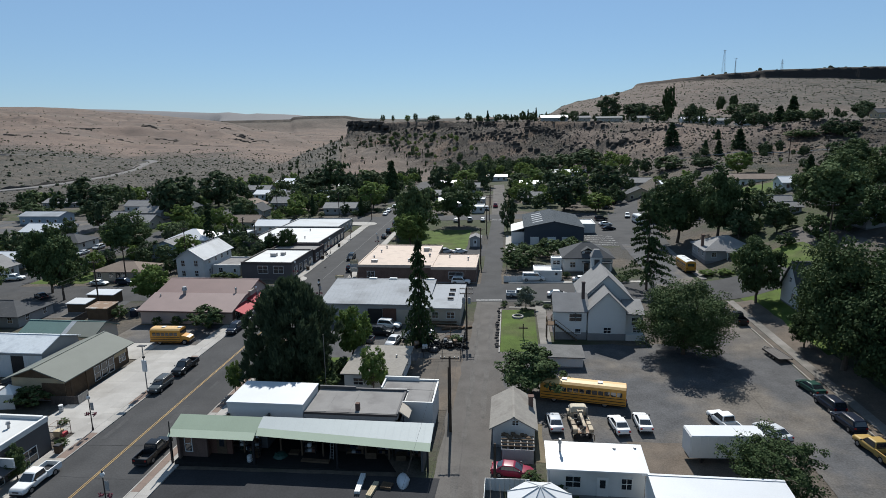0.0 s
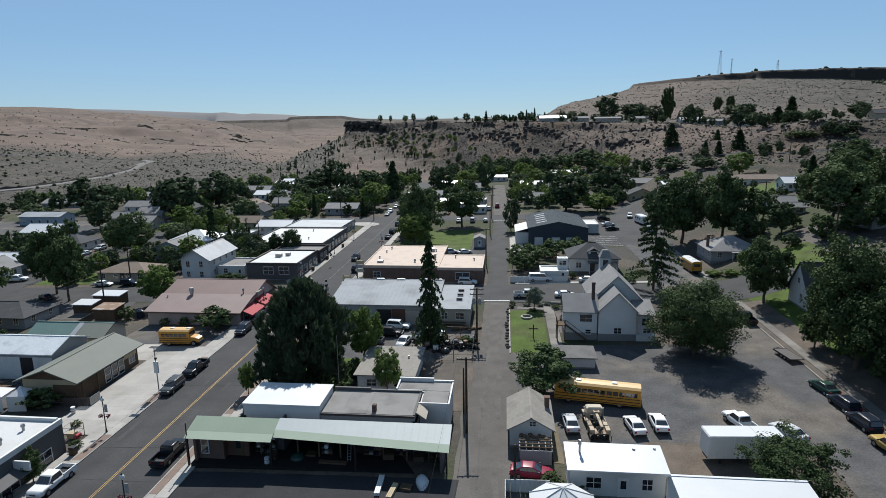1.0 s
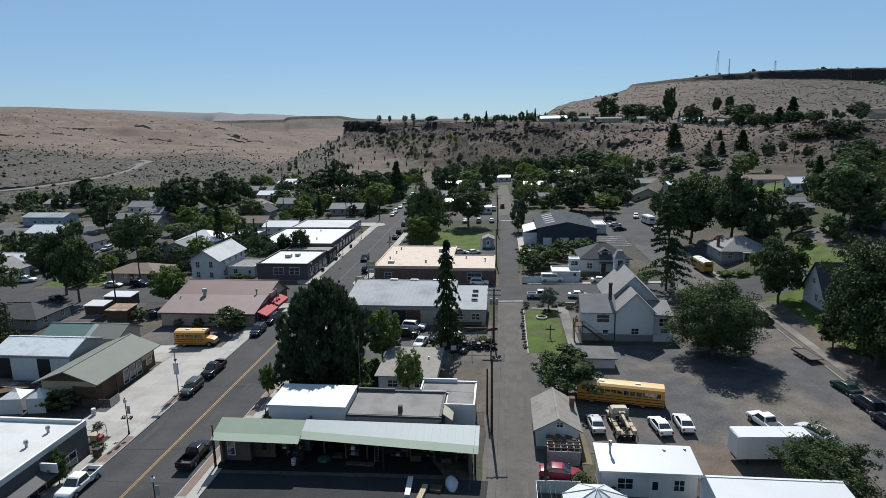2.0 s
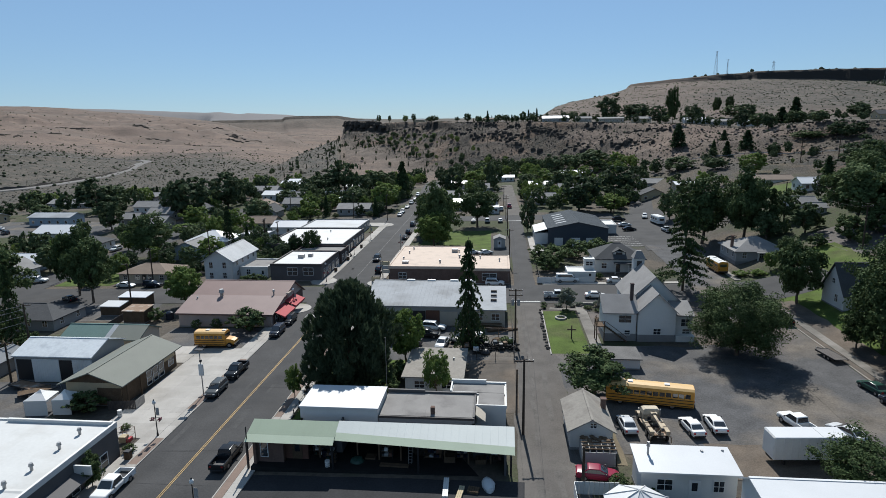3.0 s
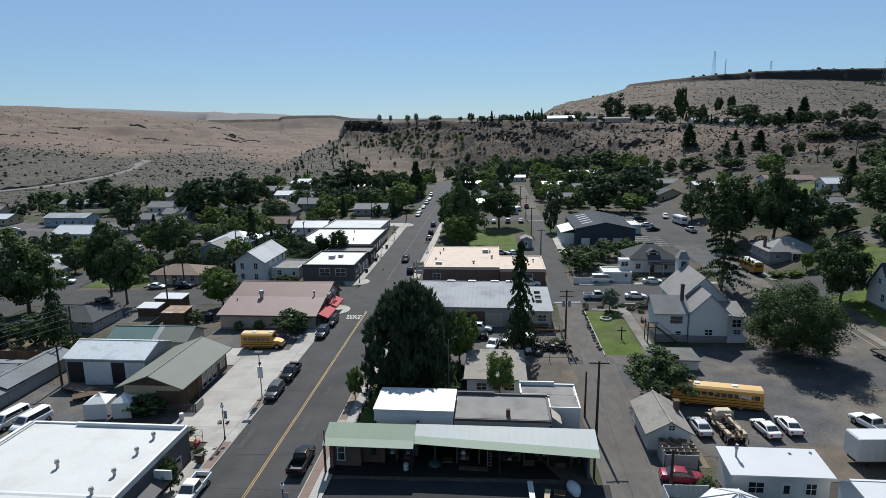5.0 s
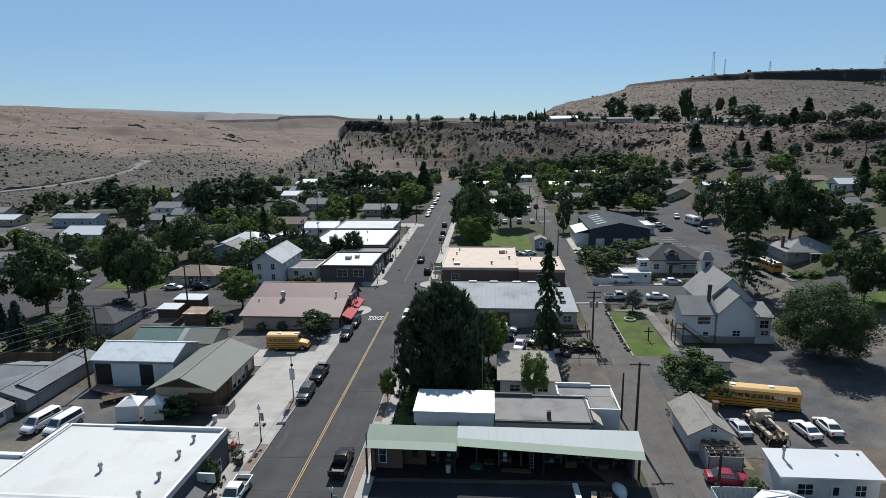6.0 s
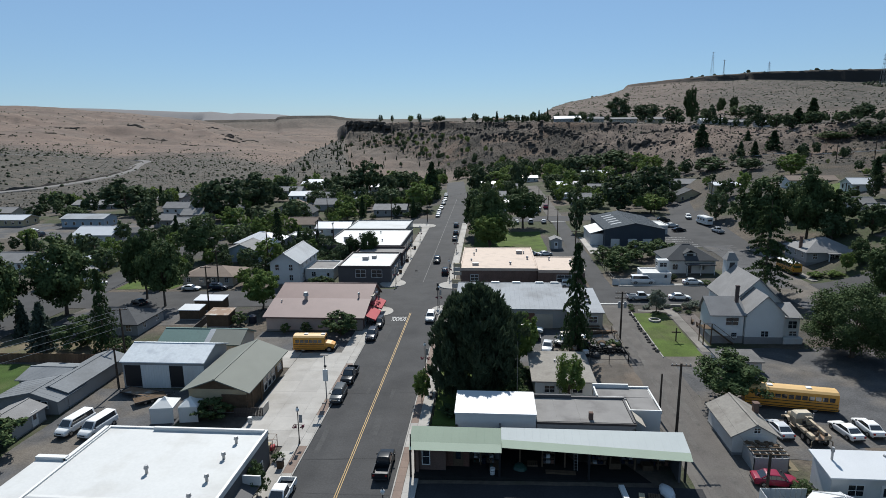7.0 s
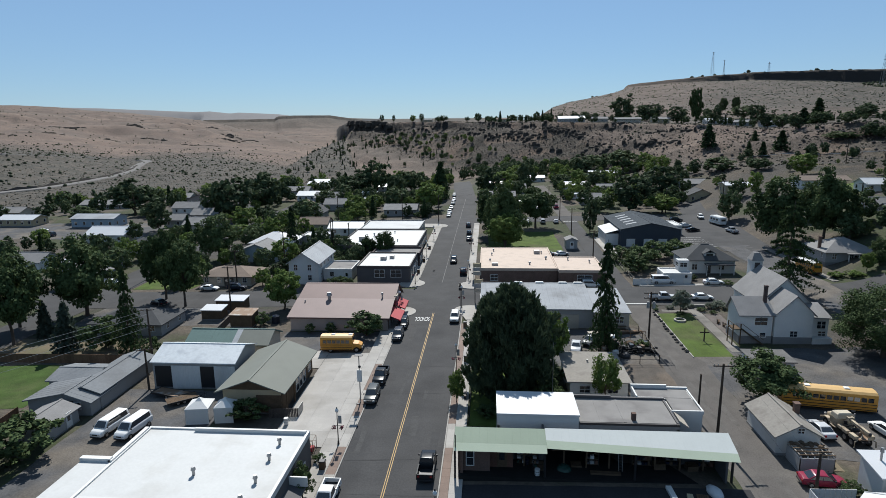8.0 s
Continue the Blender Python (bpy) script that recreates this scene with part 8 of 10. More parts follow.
for row in (
    ("pickup", "white", -53.4, 55.0, 180), ("pickup", "black", -43.0, 61.4, 0), ("suv", "graphite", -53.1, 79.4, 180), ("pickup", "black", -53.0, 86.2, 180), ("suv", "blue", -53.0, 104.4, 180), ("suv", "black", -52.9, 111.0, 180),
    ("suv", "white", -42.7, 114.4, 180, "white estate car waiting at the crossing"), ("suv", "black", -45.8, 164.5, 180, "black estate car driving down the street"), ("suv", "black", -42.4, 151.6, 0), ("sedan", "grey", -42.4, 196.0, 0), ("suv", "black", -42.6, 205.0, 0), ("suv", "grey", -43.4, 221.0, 0), ("sedan", "silver", -52.6, 246.0, 180), ("suv", "white", -52.8, 254.0, 180), ("sedan", "white", -52.9, 268.0, 180), ("suv", "silver", -53.0, 282.0, 180), ("sedan", "white", -53.2, 296.0, 180), ("suv", "white", -54.0, 312.0, 180),
    ("van", "white", -87.9, 69.8, 172, "white passenger van parked in the gravel yard"), ("van", "white", -84.3, 69.4, 172, "white passenger van parked in the gravel yard"),
    ("sedan", "silver", 6.0, 70.5, 4), ("sedan", "white", 13.9, 70.2, 8), ("sedan", "white", 17.0, 71.0, 1), ("pickup", "white", 27.0, 71.0, 14), ("sedan", "silver", 31.8, 69.2, 24), ("sedan", "red", 0.6, 59.5, -96),
    ("pickup", "black", 42.4, 110.2, 0), ("sedan", "green", 41.8, 81.4, 10), ("suv", "blue", 41.8, 76.4, 6), ("suv", "blue", 41.6, 71.6, 6), ("pickup", "yellow", 41.4, 65.4, 8), ("sedan", "teal", 42.0, 57.5, 6),
    ("sedan", "white", 10.8, 126.6, -92), ("van", "white", 6.0, 139.6, -90, "white delivery van beside the garden wall"), ("pickup", "silver", 2.4, 126.6, -90), ("suv", "white", -11.4, 137.2, -92), ("sedan", "white", 17.4, 138.4, -94),
    ("suv", "white", -22.8, 106.6, -100), ("suv", "black", -23.6, 102.8, -92), ("pickup", "grey", -27.0, 99.0, 80), ("sedan", "silver", -20.4, 98.4, 170), ("sedan", "grey", -17.4, 101.4, 150),
    ("sedan", "black", 33.9, 203.5, -80), ("sedan", "white", 34.0, 212.0, -80), ("suv", "black", 34.1, 223.0, -80), ("suv", "white", 44.4, 227.0, 170), ("pickup", "silver", 45.0, 199.0, 6), ("sedan", "grey", 40.5, 252.0, -20), ("suv", "black", 45.0, 262.0, -30),
    ("sedan", "white", -106.5, 138.6, -90), ("suv", "blue", -99.4, 138.8, -90), ("pickup", "white", -136.0, 144.0, -80), ("suv", "black", -126.4, 166.0, 176), ("suv", "black", -126.6, 158.0, 176), ("sedan", "silver", -139.6, 176.0, 176), ("suv", "silver", -139.8, 184.0, 176), ("sedan", "red", -118.0, 181.0, 90), ("sedan", "black", -113.4, 127.0, 60),
    ("sedan", "white", -14.4, 170.6, -60), ("suv", "silver", -18.6, 170.4, -60), ("sedan", "white", -20.4, 225.8, 0), ("suv", "silver", -15.0, 225.6, 0), ("sedan", "silver", -10.0, 225.6, 0), ("pickup", "red", -6.0, 262.0, 0), ("suv", "white", -9.6, 255.0, 0),
    ("pickup", "white", -182.0, 226.0, 70), ("sedan", "white", -215.0, 220.0, 90), ("suv", "grey", -205.0, 212.0, 60), ("sedan", "silver", -170.0, 243.0, 90), ("suv", "white", -240.0, 222.0, 90), ("sedan", "blue", -152.0, 152.0, 90),
):
    car(*row)


def school_bus(x, y, rz, length, roof_mat, hood, label):
    r = thing("school_bus", at(x, y, rz, 0.07), label, "bus")
    hw, zb, zt = 1.22, 0.5, 3.05
    y0 = -length / 2
    y1 = length / 2 - (1.6 if hood else 0.0)

    def ring(yy, k=1.0):
        return [(-hw * k, yy, zb), (-hw * k, yy, 2.35), (-hw * 0.93 * k, yy, 2.75), (-hw * 0.65 * k, yy, zt - 0.08), (0, yy, zt), (hw * 0.65 * k, yy, zt - 0.08), (hw * 0.93 * k, yy, 2.75), (hw * k, yy, 2.35), (hw * k, yy, zb)]
    part("body", Geo().loft([ring(y0, 0.96), ring(y0 + 0.12), ring(y1 - 0.12), ring(y1, 0.96)]), BUS_YELLOW, r)
    top = lambda yy: [(-hw * 0.95, yy, 2.76), (-hw * 0.66, yy, zt - 0.05), (0, yy, zt + 0.03), (hw * 0.66, yy, zt - 0.05), (hw * 0.95, yy, 2.76), (0, yy, 2.9)]
    part("roof", Geo().loft([top(y0 + 0.05), top(y1 - 0.05)]), roof_mat, r)
    for yy in (y0 + length * 0.3, y0 + length * 0.72):
        part("roof_hatch", Geo().box(-0.35, yy - 0.35, zt, 0.35, yy + 0.35, zt + 0.12, 0.04), TRIM, r)
    n = int((y1 - y0 - 0.8) / 0.82)
    for s in (-1, 1):
        for i in range(n):
            yy = y0 + 0.5 + i * 0.82
            part("side_window", Geo().box(s * hw - 0.012, yy, 1.75, s * hw + 0.02 * s + 0.012, yy + 0.66, 2.35), GLASS, r)
        for z in (0.62, 1.0, 1.42):
            part("rub_rail", Geo().box(s * (hw + 0.005) - 0.02, y0 + 0.1, z, s * (hw + 0.005) + 0.02, y1 - 0.1, z + 0.1), BLACK_METAL, r)
        for yy in (y0 + length * 0.24, length / 2 - (0.9 if hood else 1.9)):
            wheel(r, s * (hw - 0.16), yy, 0.5, 0.3)
    part("rear_window", Geo().box(-0.8, y0 - 0.03, 1.75, 0.8, y0 + 0.02, 2.45), GLASS, r)
    part("windscreen", Geo().box(-1.0, y1 - 0.02, 1.7, 1.0, y1 + 0.03, 2.55), GLASS, r)
    for s in (-0.95, 0.95):
        part("tail_light", Geo().cyl(s, 0, 0, 0.06, 0.12, 10), LAMP_RED, r, m=pose(0, y0 - 0.02, 1.3, 90, 0, 0) @ Matrix.Translation((0, 0, 0)))
    part("bumper", Geo().box(-1.15, y0 - 0.18, 0.45, 1.15, y0 + 0.02, 0.75, 0.04), BLACK_METAL, r)
    if hood:
        part("hood", Geo().loft([sect(y1 - 0.05, 1.05, 0.55, 1.7, 0.25), sect(y1 + 1.0, 0.95, 0.55, 1.55, 0.25), sect(y1 + 1.6, 0.85, 0.6, 1.3, 0.25)]), BUS_YELLOW, r)
        part("bumper", Geo().box(-1.1, y1 + 1.55, 0.5, 1.1, y1 + 1.75, 0.8, 0.04), BLACK_METAL, r)
    return r


school_bus(10.3, 77.3, 80, 11.4, BUS_ROOF, False, "long yellow school bus with black rails parked in the yard")
school_bus(-62.3, 98.4, -88, 7.4, BUS_ROOF, True, "short yellow school bus with a hood beside the bush")
school_bus(43.5, 147.8, 4, 7.2, WHITE_ROOF, False, "yellow school bus with a white roof parked at the kerb")


def motorhome(x, y, rz):
    r = thing("motorhome", at(x, y, rz, 0.07), "white motorhome parked at the kerb", "motorhome")
    part("body", Geo().loft([sect(-4.0, 1.1, 0.6, 2.9, 0.3), sect(-3.8, 1.2, 0.5, 3.1, 0.3), sect(2.6, 1.2, 0.5, 3.1, 0.3), sect(3.2, 1.15, 0.5, 2.9, 0.3)]), PAINTS["white"], r)
    part("cab", Geo().loft([sect(3.1, 1.0, 0.5, 1.9, 0.3), sect(4.3, 0.95, 0.5, 1.2, 0.2)]), PAINTS["white"], r)
    for s in (-1, 1):
        for yy in (-2.4, -0.4, 1.4):
            part("side_window", Geo().box(s * 1.2 - 0.02, yy, 1.7, s * 1.2 + 0.02, yy + 1.2, 2.3), GLASS, r)
        part("stripe", Geo().box(s * 1.2 - 0.015, -3.7, 1.2, s * 1.2 + 0.015, 2.6, 1.36), PAINTS["tan"], r)
        for yy in (-2.2, 3.0):
            wheel(r, s * 1.0, yy, 0.42, 0.26)
    part("rear_window", Geo().box(-0.8, -4.03, 1.7, 0.8, -3.98, 2.4), GLASS, r)
    return r


motorhome(45.6, 213.6, 8)


def wrecker_truck(x, y, rz):
    """Old tan crane truck: hooded cab with a canvas top, swing crane, boom, tool bins and outriggers."""
    r = thing("crane_truck", at(x, y, rz, 0.05), "old tan military crane truck with folded boom", "truck")
    part("frame", Geo().box(-0.5, -3.9, 0.75, -0.3, 3.0, 1.0).box(0.3, -3.9, 0.75, 0.5, 3.0, 1.0).box(-0.3, -3.8, 0.8, 0.3, -3.5, 0.95), BLACK_METAL, r)
    part("hood", Geo().loft([sect(1.5, 0.72, 0.9, 1.85, 0.2), sect(2.4, 0.66, 0.9, 1.78, 0.2), sect(2.85, 0.6, 0.95, 1.6, 0.2)]), TAN_PAINT, r)
    part("radiator_guard", Geo().box(-0.55, 2.86, 0.95, 0.55, 2.94, 1.6), BLACK_METAL, r)
    part("bumper", Geo().box(-1.15, 3.1, 0.6, 1.15, 3.3, 0.85, 0.03), TAN_PAINT, r)
    part("front_winch", Geo().tube([(-0.4, 3.05, 0.95), (0.4, 3.05, 0.95)], 0.14, 9), BLACK_METAL, r)
    part("cab", Geo().stack([([(-1.0, 0.2), (1.0, 0.2), (1.0, 1.55), (-1.0, 1.55)], 0.95), ([(-1.05, 0.2), (1.05, 0.2), (1.05, 1.55), (-1.05, 1.55)], 1.85)]), TAN_PAINT, r)
    part("canvas_top", Geo().stack([([(-1.03, 0.15), (1.03, 0.15), (1.03, 1.5), (-1.03, 1.5)], 1.9), ([(-1.0, 0.2), (1.0, 0.2), (1.0, 1.36), (-1.0, 1.36)], 2.45), ([(-0.75, 0.3), (0.75, 0.3), (0.75, 1.2), (-0.75, 1.2)], 2.62)]), OLD_CANVAS, r, "faded tan canvas cab top")
    part("windscreen", Geo().box(-0.85, 1.46, 1.92, -0.04, 1.54, 2.36).box(0.04, 1.46, 1.92, 0.85, 1.54, 2.36), GLASS, r)
    for s in (-1, 1):
        part("fender", Geo().loft([[(s * 0.7, v, z), (s * 1.22, v, z), (s * 1.22, v, z + 0.06), (s * 0.7, v, z + 0.06)] for v, z in ((1.45, 0.9), (1.75, 1.2), (2.5, 1.2), (2.9, 1.0))]), TAN_PAINT, r)
        part("headlight", Geo().tube([(s * 0.78, 2.8, 1.35), (s * 0.78, 2.95, 1.35)], 0.12, 10), LAMP_WHITE, r)
        part("running_board", Geo().box(s * 1.0 - 0.15, 0.2, 0.7, s * 1.0 + 0.15, 1.45, 0.76), TAN_PAINT, r)
        for v0, v1 in ((-0.9, -0.2), (-2.0, -1.1), (-3.5, -2.4)):
            part("tool_bin", Geo().box(s * 0.95 - 0.26, v0 - 0.05, 1.1, s * 0.95 + 0.26, v1, 1.45 + 0.1 * (v0 < -2), 0.03), TAN_PAINT, r)
        part("outrigger", Geo().tube([(s * 0.75, -3.5, 1.15), (s * 1.25, -3.75, 0.95), (s * 1.3, -3.8, 0.25)], 0.08, 6), TAN_PAINT, r)
        part("boom_stay", Geo().tube([(s * 0.32, -0.7, 2.5), (s * 0.14, -3.2, 2.25)], 0.035, 5), BLACK_METAL, r)
        part("hydraulic_ram", Geo().tube([(s * 0.34, -0.9, 1.6), (s * 0.22, -2.1, 2.1)], 0.075, 7), BLACK_METAL, r)
        for yy in (-2.9, -1.65, 2.15):
            wheel(r, s * 0.98, yy, 0.52, 0.3)
    part("deck", Geo().box(-0.7, -3.6, 1.0, 0.7, 0.1, 1.12), RUST_METAL, r, "worn steel deck")
    part("turntable", Geo().cyl(0, -0.7, 1.12, 1.4, 0.6, 14).cyl(0, -0.7, 1.4, 2.0, 0.42, 12, 0.36), TAN_PAINT, r)
    part("operator_seat", Geo().box(-0.75, -1.2, 1.5, -0.35, -0.7, 1.75).box(-0.75, -0.78, 1.75, -0.35, -0.7, 2.15), BLACK_METAL, r)
    part("crane_mast", Geo().box(-0.36, -0.95, 1.9, -0.22, -0.45, 2.6).box(0.22, -0.95, 1.9, 0.36, -0.45, 2.6).box(-0.22, -0.8, 2.45, 0.22, -0.6, 2.6), TAN_PAINT, r)
    boom = part("boom", Geo().box(-0.17, -4.3, 2.12, 0.17, -0.6, 2.42, 0.03), TAN_PAINT, r)
    part("sheave", Geo().tube([(-0.12, -4.25, 2.2), (0.12, -4.25, 2.2)], 0.22, 12), BLACK_METAL, boom)
    part("hook_block", Geo().box(-0.12, -4.4, 1.5, 0.12, -4.2, 1.8, 0.03), TAN_PAINT, boom)
    part("hook_cable", Geo().tube([(0, -4.3, 2.0), (0, -4.3, 1.8)], 0.02, 5), BLACK_METAL, boom)
    part("winch_drum", Geo().tube([(-0.5, -1.7, 1.4), (0.5, -1.7, 1.4)], 0.24, 12), BLACK_METAL, r)
    part("cable_reel", Geo().tube([(-0.3, -2.6, 1.35), (0.3, -2.6, 1.35)], 0.2, 10), RUST_METAL, r)
    part("spare_tyre", Geo().tube([(0.45, -0.25, 1.2), (0.45, -0.25, 1.5)], 0.5, 14), TYRE, r)
    part("exhaust", Geo().cyl(1.0, 0.05, 1.2, 2.7, 0.07, 8), PIPE, r)
    part("tow_bar", Geo().tube([(-0.55, -3.6, 1.2), (0.1, -3.0, 1.5), (0.5, -2.2, 1.25)], 0.05, 6), TAN_PAINT, r)
    return r


wrecker_truck(9.0, 70.4, 3)


def box_trailer(x, y, rz):
    r = thing("box_trailer", at(x, y, rz), "white box trailer body resting on its frame", "trailer")
    part("box", Geo().box(-4.1, -1.25, 0.95, 4.1, 1.25, 3.6, 0.05), WHITE_WALL, r)
    part("roof_panel", Geo().box(-4.05, -1.2, 3.6, 1.2, 1.2, 3.64).box(1.25, -1.2, 3.6, 4.05, 1.2, 3.64), WHITE_METAL, r)
    for i in range(10):
        part("side_rib", Geo().box(-4.0 + i * 0.88, -1.29, 1.0, -3.94 + i * 0.88, -1.25, 3.55), TRIM, r)
    part("rear_door", Geo().box(-4.14, -1.1, 1.0, -4.1, 1.1, 3.5), TRIM, r)
    part("frame", Geo().box(-4.0, -0.6, 0.6, 4.0, 0.6, 0.95), BLACK_METAL, r)
    for s in (-1, 1):
        for xx in (2.0, 3.1):
            wheel_r = 0.48
            part("wheel", Geo().tube([(xx, s * 0.75, wheel_r), (xx, s * 1.05, wheel_r)], wheel_r, 14), TYRE, r)
    part("landing_leg", Geo().box(-2.6, -0.7, 0.0, -2.4, -0.5, 0.7).box(-2.6, 0.5, 0.0, -2.4, 0.7, 0.7), BLACK_METAL, r)
    return r


box_trailer(24.2, 63.7, 4)


def flat_trailer(x, y, rz, l, material, label):
    r = thing("flat_trailer", at(x, y, rz, 0.06), label, "trailer")
    n = 6
    for i in range(n):
        part("plank", Geo().box(-1.05 + i * 2.1 / n + 0.01, -l / 2, 0.62, -1.05 + (i + 1) * 2.1 / n - 0.01, l / 2, 0.7), material, r)
    part("frame", Geo().box(-1.1, -l / 2 - 0.05, 0.5, -1.0, l / 2 + 0.05, 0.75).box(1.0, -l / 2 - 0.05, 0.5, 1.1, l / 2 + 0.05, 0.75).box(-1.0, l / 2 - 0.05, 0.5, 1.0, l / 2 + 0.05, 0.75), BLACK_METAL, r)
    part("drawbar", Geo().tube([(-0.8, l / 2, 0.55), (0, l / 2 + 1.3, 0.5)], 0.05, 6).tube([(0.8, l / 2, 0.55), (0, l / 2 + 1.3, 0.5)], 0.05, 6), BLACK_METAL, r)
    part("jack", Geo().cyl(0, l / 2 + 1.2, -0.05, 0.6, 0.05, 8), PIPE, r)
    for s in (-1, 1):
        for yy in (-0.45, 0.45):
            wheel(r, s * 0.92, yy - 0.3, 0.33, 0.2)
    return r


flat_trailer(42.2, 93.0, 8, 4.6, DARKTRIM, "dark plank flatbed trailer parked at the verge")
flat_trailer(-82.0, 78.2, -50, 4.4, BARN_WOOD, "grey flatbed trailer in the yard")
flat_trailer(-84.6, 80.0, 75, 6.0, RUST_METAL, "rusty low trailer before the shed")

# ---- poles, lamps and wires ----
def utility_pole(x, y, h, arms=2, rz=0, transformer=False):
    r = thing("utility_pole", at(x, y, rz), "dark wooden utility pole with crossarm", "pole", "utility poles")
    part("shaft", Geo().tube([(0, 0, -0.8), (0, 0, h)], [0.19, 0.13], 10), POLE_WOOD, r)
    for k in range(arms):
        z = h - 0.35 - k * 0.9
        a = part("crossarm", Geo().box(-1.2, -0.07, z, 1.2, 0.07, z + 0.13), POLE_WOOD, r)
        for s in (-1.1, -0.6, 0.6, 1.1):
            part("insulator", Geo().cyl(s, 0, z + 0.13, z + 0.33, 0.06, 7, 0.04), PIPE, a)
    if transformer:
        for s in (-0.5, 0.5):
            part("transformer", Geo().cyl(s, -0.3, h - 2.9, h - 1.9, 0.26, 12).cyl(s, -0.3, h - 1.9, h - 1.75, 0.2, 12), GREY_WALL, r)
    return r


for row in ((-7.2, 68.6, 10.2, 1, 0), (-7.4, 100.6, 9.8, 2, 0, True), (-7.6, 157.2, 10.0, 1, 0), (-7.6, 200.0, 9.5, 1, 0), (-7.8, 232.0, 9.5, 2, 0), (-8.4, 270.0, 9.0, 1, 0), (-1.3, 57.2, 5.2, 0, 0), (-89.7, 82.4, 7.0, 1, 20), (-95.7, 93.8, 9.8, 1, 20), (-94.2, 160.0, 11.0, 1, 0), (-92.2, 119.0, 11.0, 1, 0), (-99.8, 140.0, 10.0, 1, 0),
            (-78.0, 172.0, 11.0, 1, 90), (-84.5, 178.0, 11.0, 1, 90), (-86.0, 181.0, 10.0, 1, 90), (-56.0, 235.0, 10.5, 1, 90), (-40.0, 243.0, 10.5, 1, 90), (-72.0, 243.0, 10.5, 1, 90), (36.0, 243.0, 10.0, 1, 90), (72.0, 178.0, 10.0, 1, 0), (70.0, 136.0, 10.0, 1, 0), (118.0, 268.0, 10.0, 1, 0), (130.0, 262.0, 10.0, 1, 0), (57.0, 240.0, 9.5, 1, 30), (-100.0, 245.0, 10.0, 1, 90), (-130.0, 150.0, 10.0, 1, 0)):
    utility_pole(*row)
r = thing("pole_stub", at(-7.9, 73.6), "short dark guy stub pole beside the alley", "pole")
part("shaft", Geo().tube([(0, 0, -0.6), (0, 0, 6.6)], [0.15, 0.11], 9), POLE_WOOD, r)


def wire(a, b, sag=0.8, rad=0.009, material=None):
    pts = []
    za, zb = ground_z(a[0], a[1]) + a[2], ground_z(b[0], b[1]) + b[2]
    for i in range(13):
        t = i / 12
        pts.append((a[0] + (b[0] - a[0]) * t, a[1] + (b[1] - a[1]) * t, za + (zb - za) * t - sag * 4 * t * (1 - t)))
    return tagged(part("overhead_wire", Geo().tube(pts, rad, 4), material or BLACK_METAL), "thin overhead wire between poles", "wire", "overhead wires")


for dx in (-1.1, 1.1):
    wire((-7.2 + dx, 68.6, 10.1), (-7.4 + dx, 100.6, 9.7))
    wire((-7.4 + dx, 100.6, 9.7), (-7.6 + dx, 157.2, 9.9))
    wire((-7.6 + dx, 157.2, 9.9), (-7.6 + dx, 200.0, 9.4))
    wire((-7.6 + dx, 200.0, 9.4), (-7.8 + dx, 232.0, 9.4))
    wire((-7.2 + dx, 68.6, 10.1), (-8.0 + dx, 10.0, 9.5))
    wire((-92.2 + dx, 119.0, 10.8), (-94.2 + dx, 160.0, 10.8))
    wire((-56.0, 235.0 + dx, 10.4), (-40.0, 243.0 + dx, 10.4))
    wire((-72.0, 243.0 + dx, 10.4), (-56.0, 235.0 + dx, 10.4))
    wire((-40.0, 243.0 + dx, 10.4), (36.0, 243.0 + dx, 9.8), 2.0)
    wire((-100.0, 245.0 + dx, 9.8), (-72.0, 243.0 + dx, 10.4))
    wire((72.0 + dx, 178.0, 9.8), (70.0 + dx, 136.0, 9.8))
    wire((36.0, 243.0 + dx, 9.8), (72.0 + dx, 178.0, 9.8), 2.0)
for z in (6.4, 7.6, 8.8, 9.6):
    wire((-95.7, 93.8, z), (-125.0, 58.0, z - 1.0), 0.6, 0.022, PIPE)
    wire((-95.7, 93.8, z), (-92.2, 119.0, z - 0.2), 0.8)
wire((-89.7, 82.4, 6.8), (-95.7, 93.8, 7.0), 0.3)


def street_lamp(x, y, h=4.9):
    r = thing("street_lamp", at(x, y, 0, 0.18), "black post street lamp with white globe and flower baskets", "street lamp", "street lamps")
    part("base", Geo().cyl(0, 0, -0.2, 0.5, 0.17, 10, 0.1), BLACK_METAL, r)
    part("post", Geo().tube([(0, 0, 0.4), (0, 0, h - 0.5)], [0.075, 0.055], 8), BLACK_METAL, r)
    part("globe", Geo().ball(0, 0, h - 0.2, 0.24, 1.3), GLOBE, r, smooth=True)
    part("cap", Geo().cyl(0, 0, h + 0.1, h + 0.25, 0.12, 8, 0.03), BLACK_METAL, r)
    part("banner", Geo().box(0.12, -0.02, h - 2.0, 0.55, 0.02, h - 0.9), GREY_WALL, r)
    part("bracket", Geo().tube([(-0.55, 0, 2.6), (0.55, 0, 2.6)], 0.03, 5), BLACK_METAL, r)
    for s in (-0.5, 0.5):
        g = Geo()
        q = random.Random(int(x * 7 + s * 10))
        for _ in range(26):
            g.ball(s + q.uniform(-0.22, 0.22), q.uniform(-0.22, 0.22), 2.35 + q.uniform(-0.2, 0.18), q.uniform(0.05, 0.1), 1, 5, 3)
        part("flower_basket", g, FLOWERS, r)
    return r


for x, y in ((-55.0, 66.6), (-54.6, 118.6), (-54.2, 141.6), (-54.4, 172.0), (-54.4, 196.0), (-41.0, 88.5), (-41.0, 50.0), (-41.6, 122.0), (-41.0, 146.0), (-41.0, 178.0), (-54.9, 40.0)):
    street_lamp(x, y)


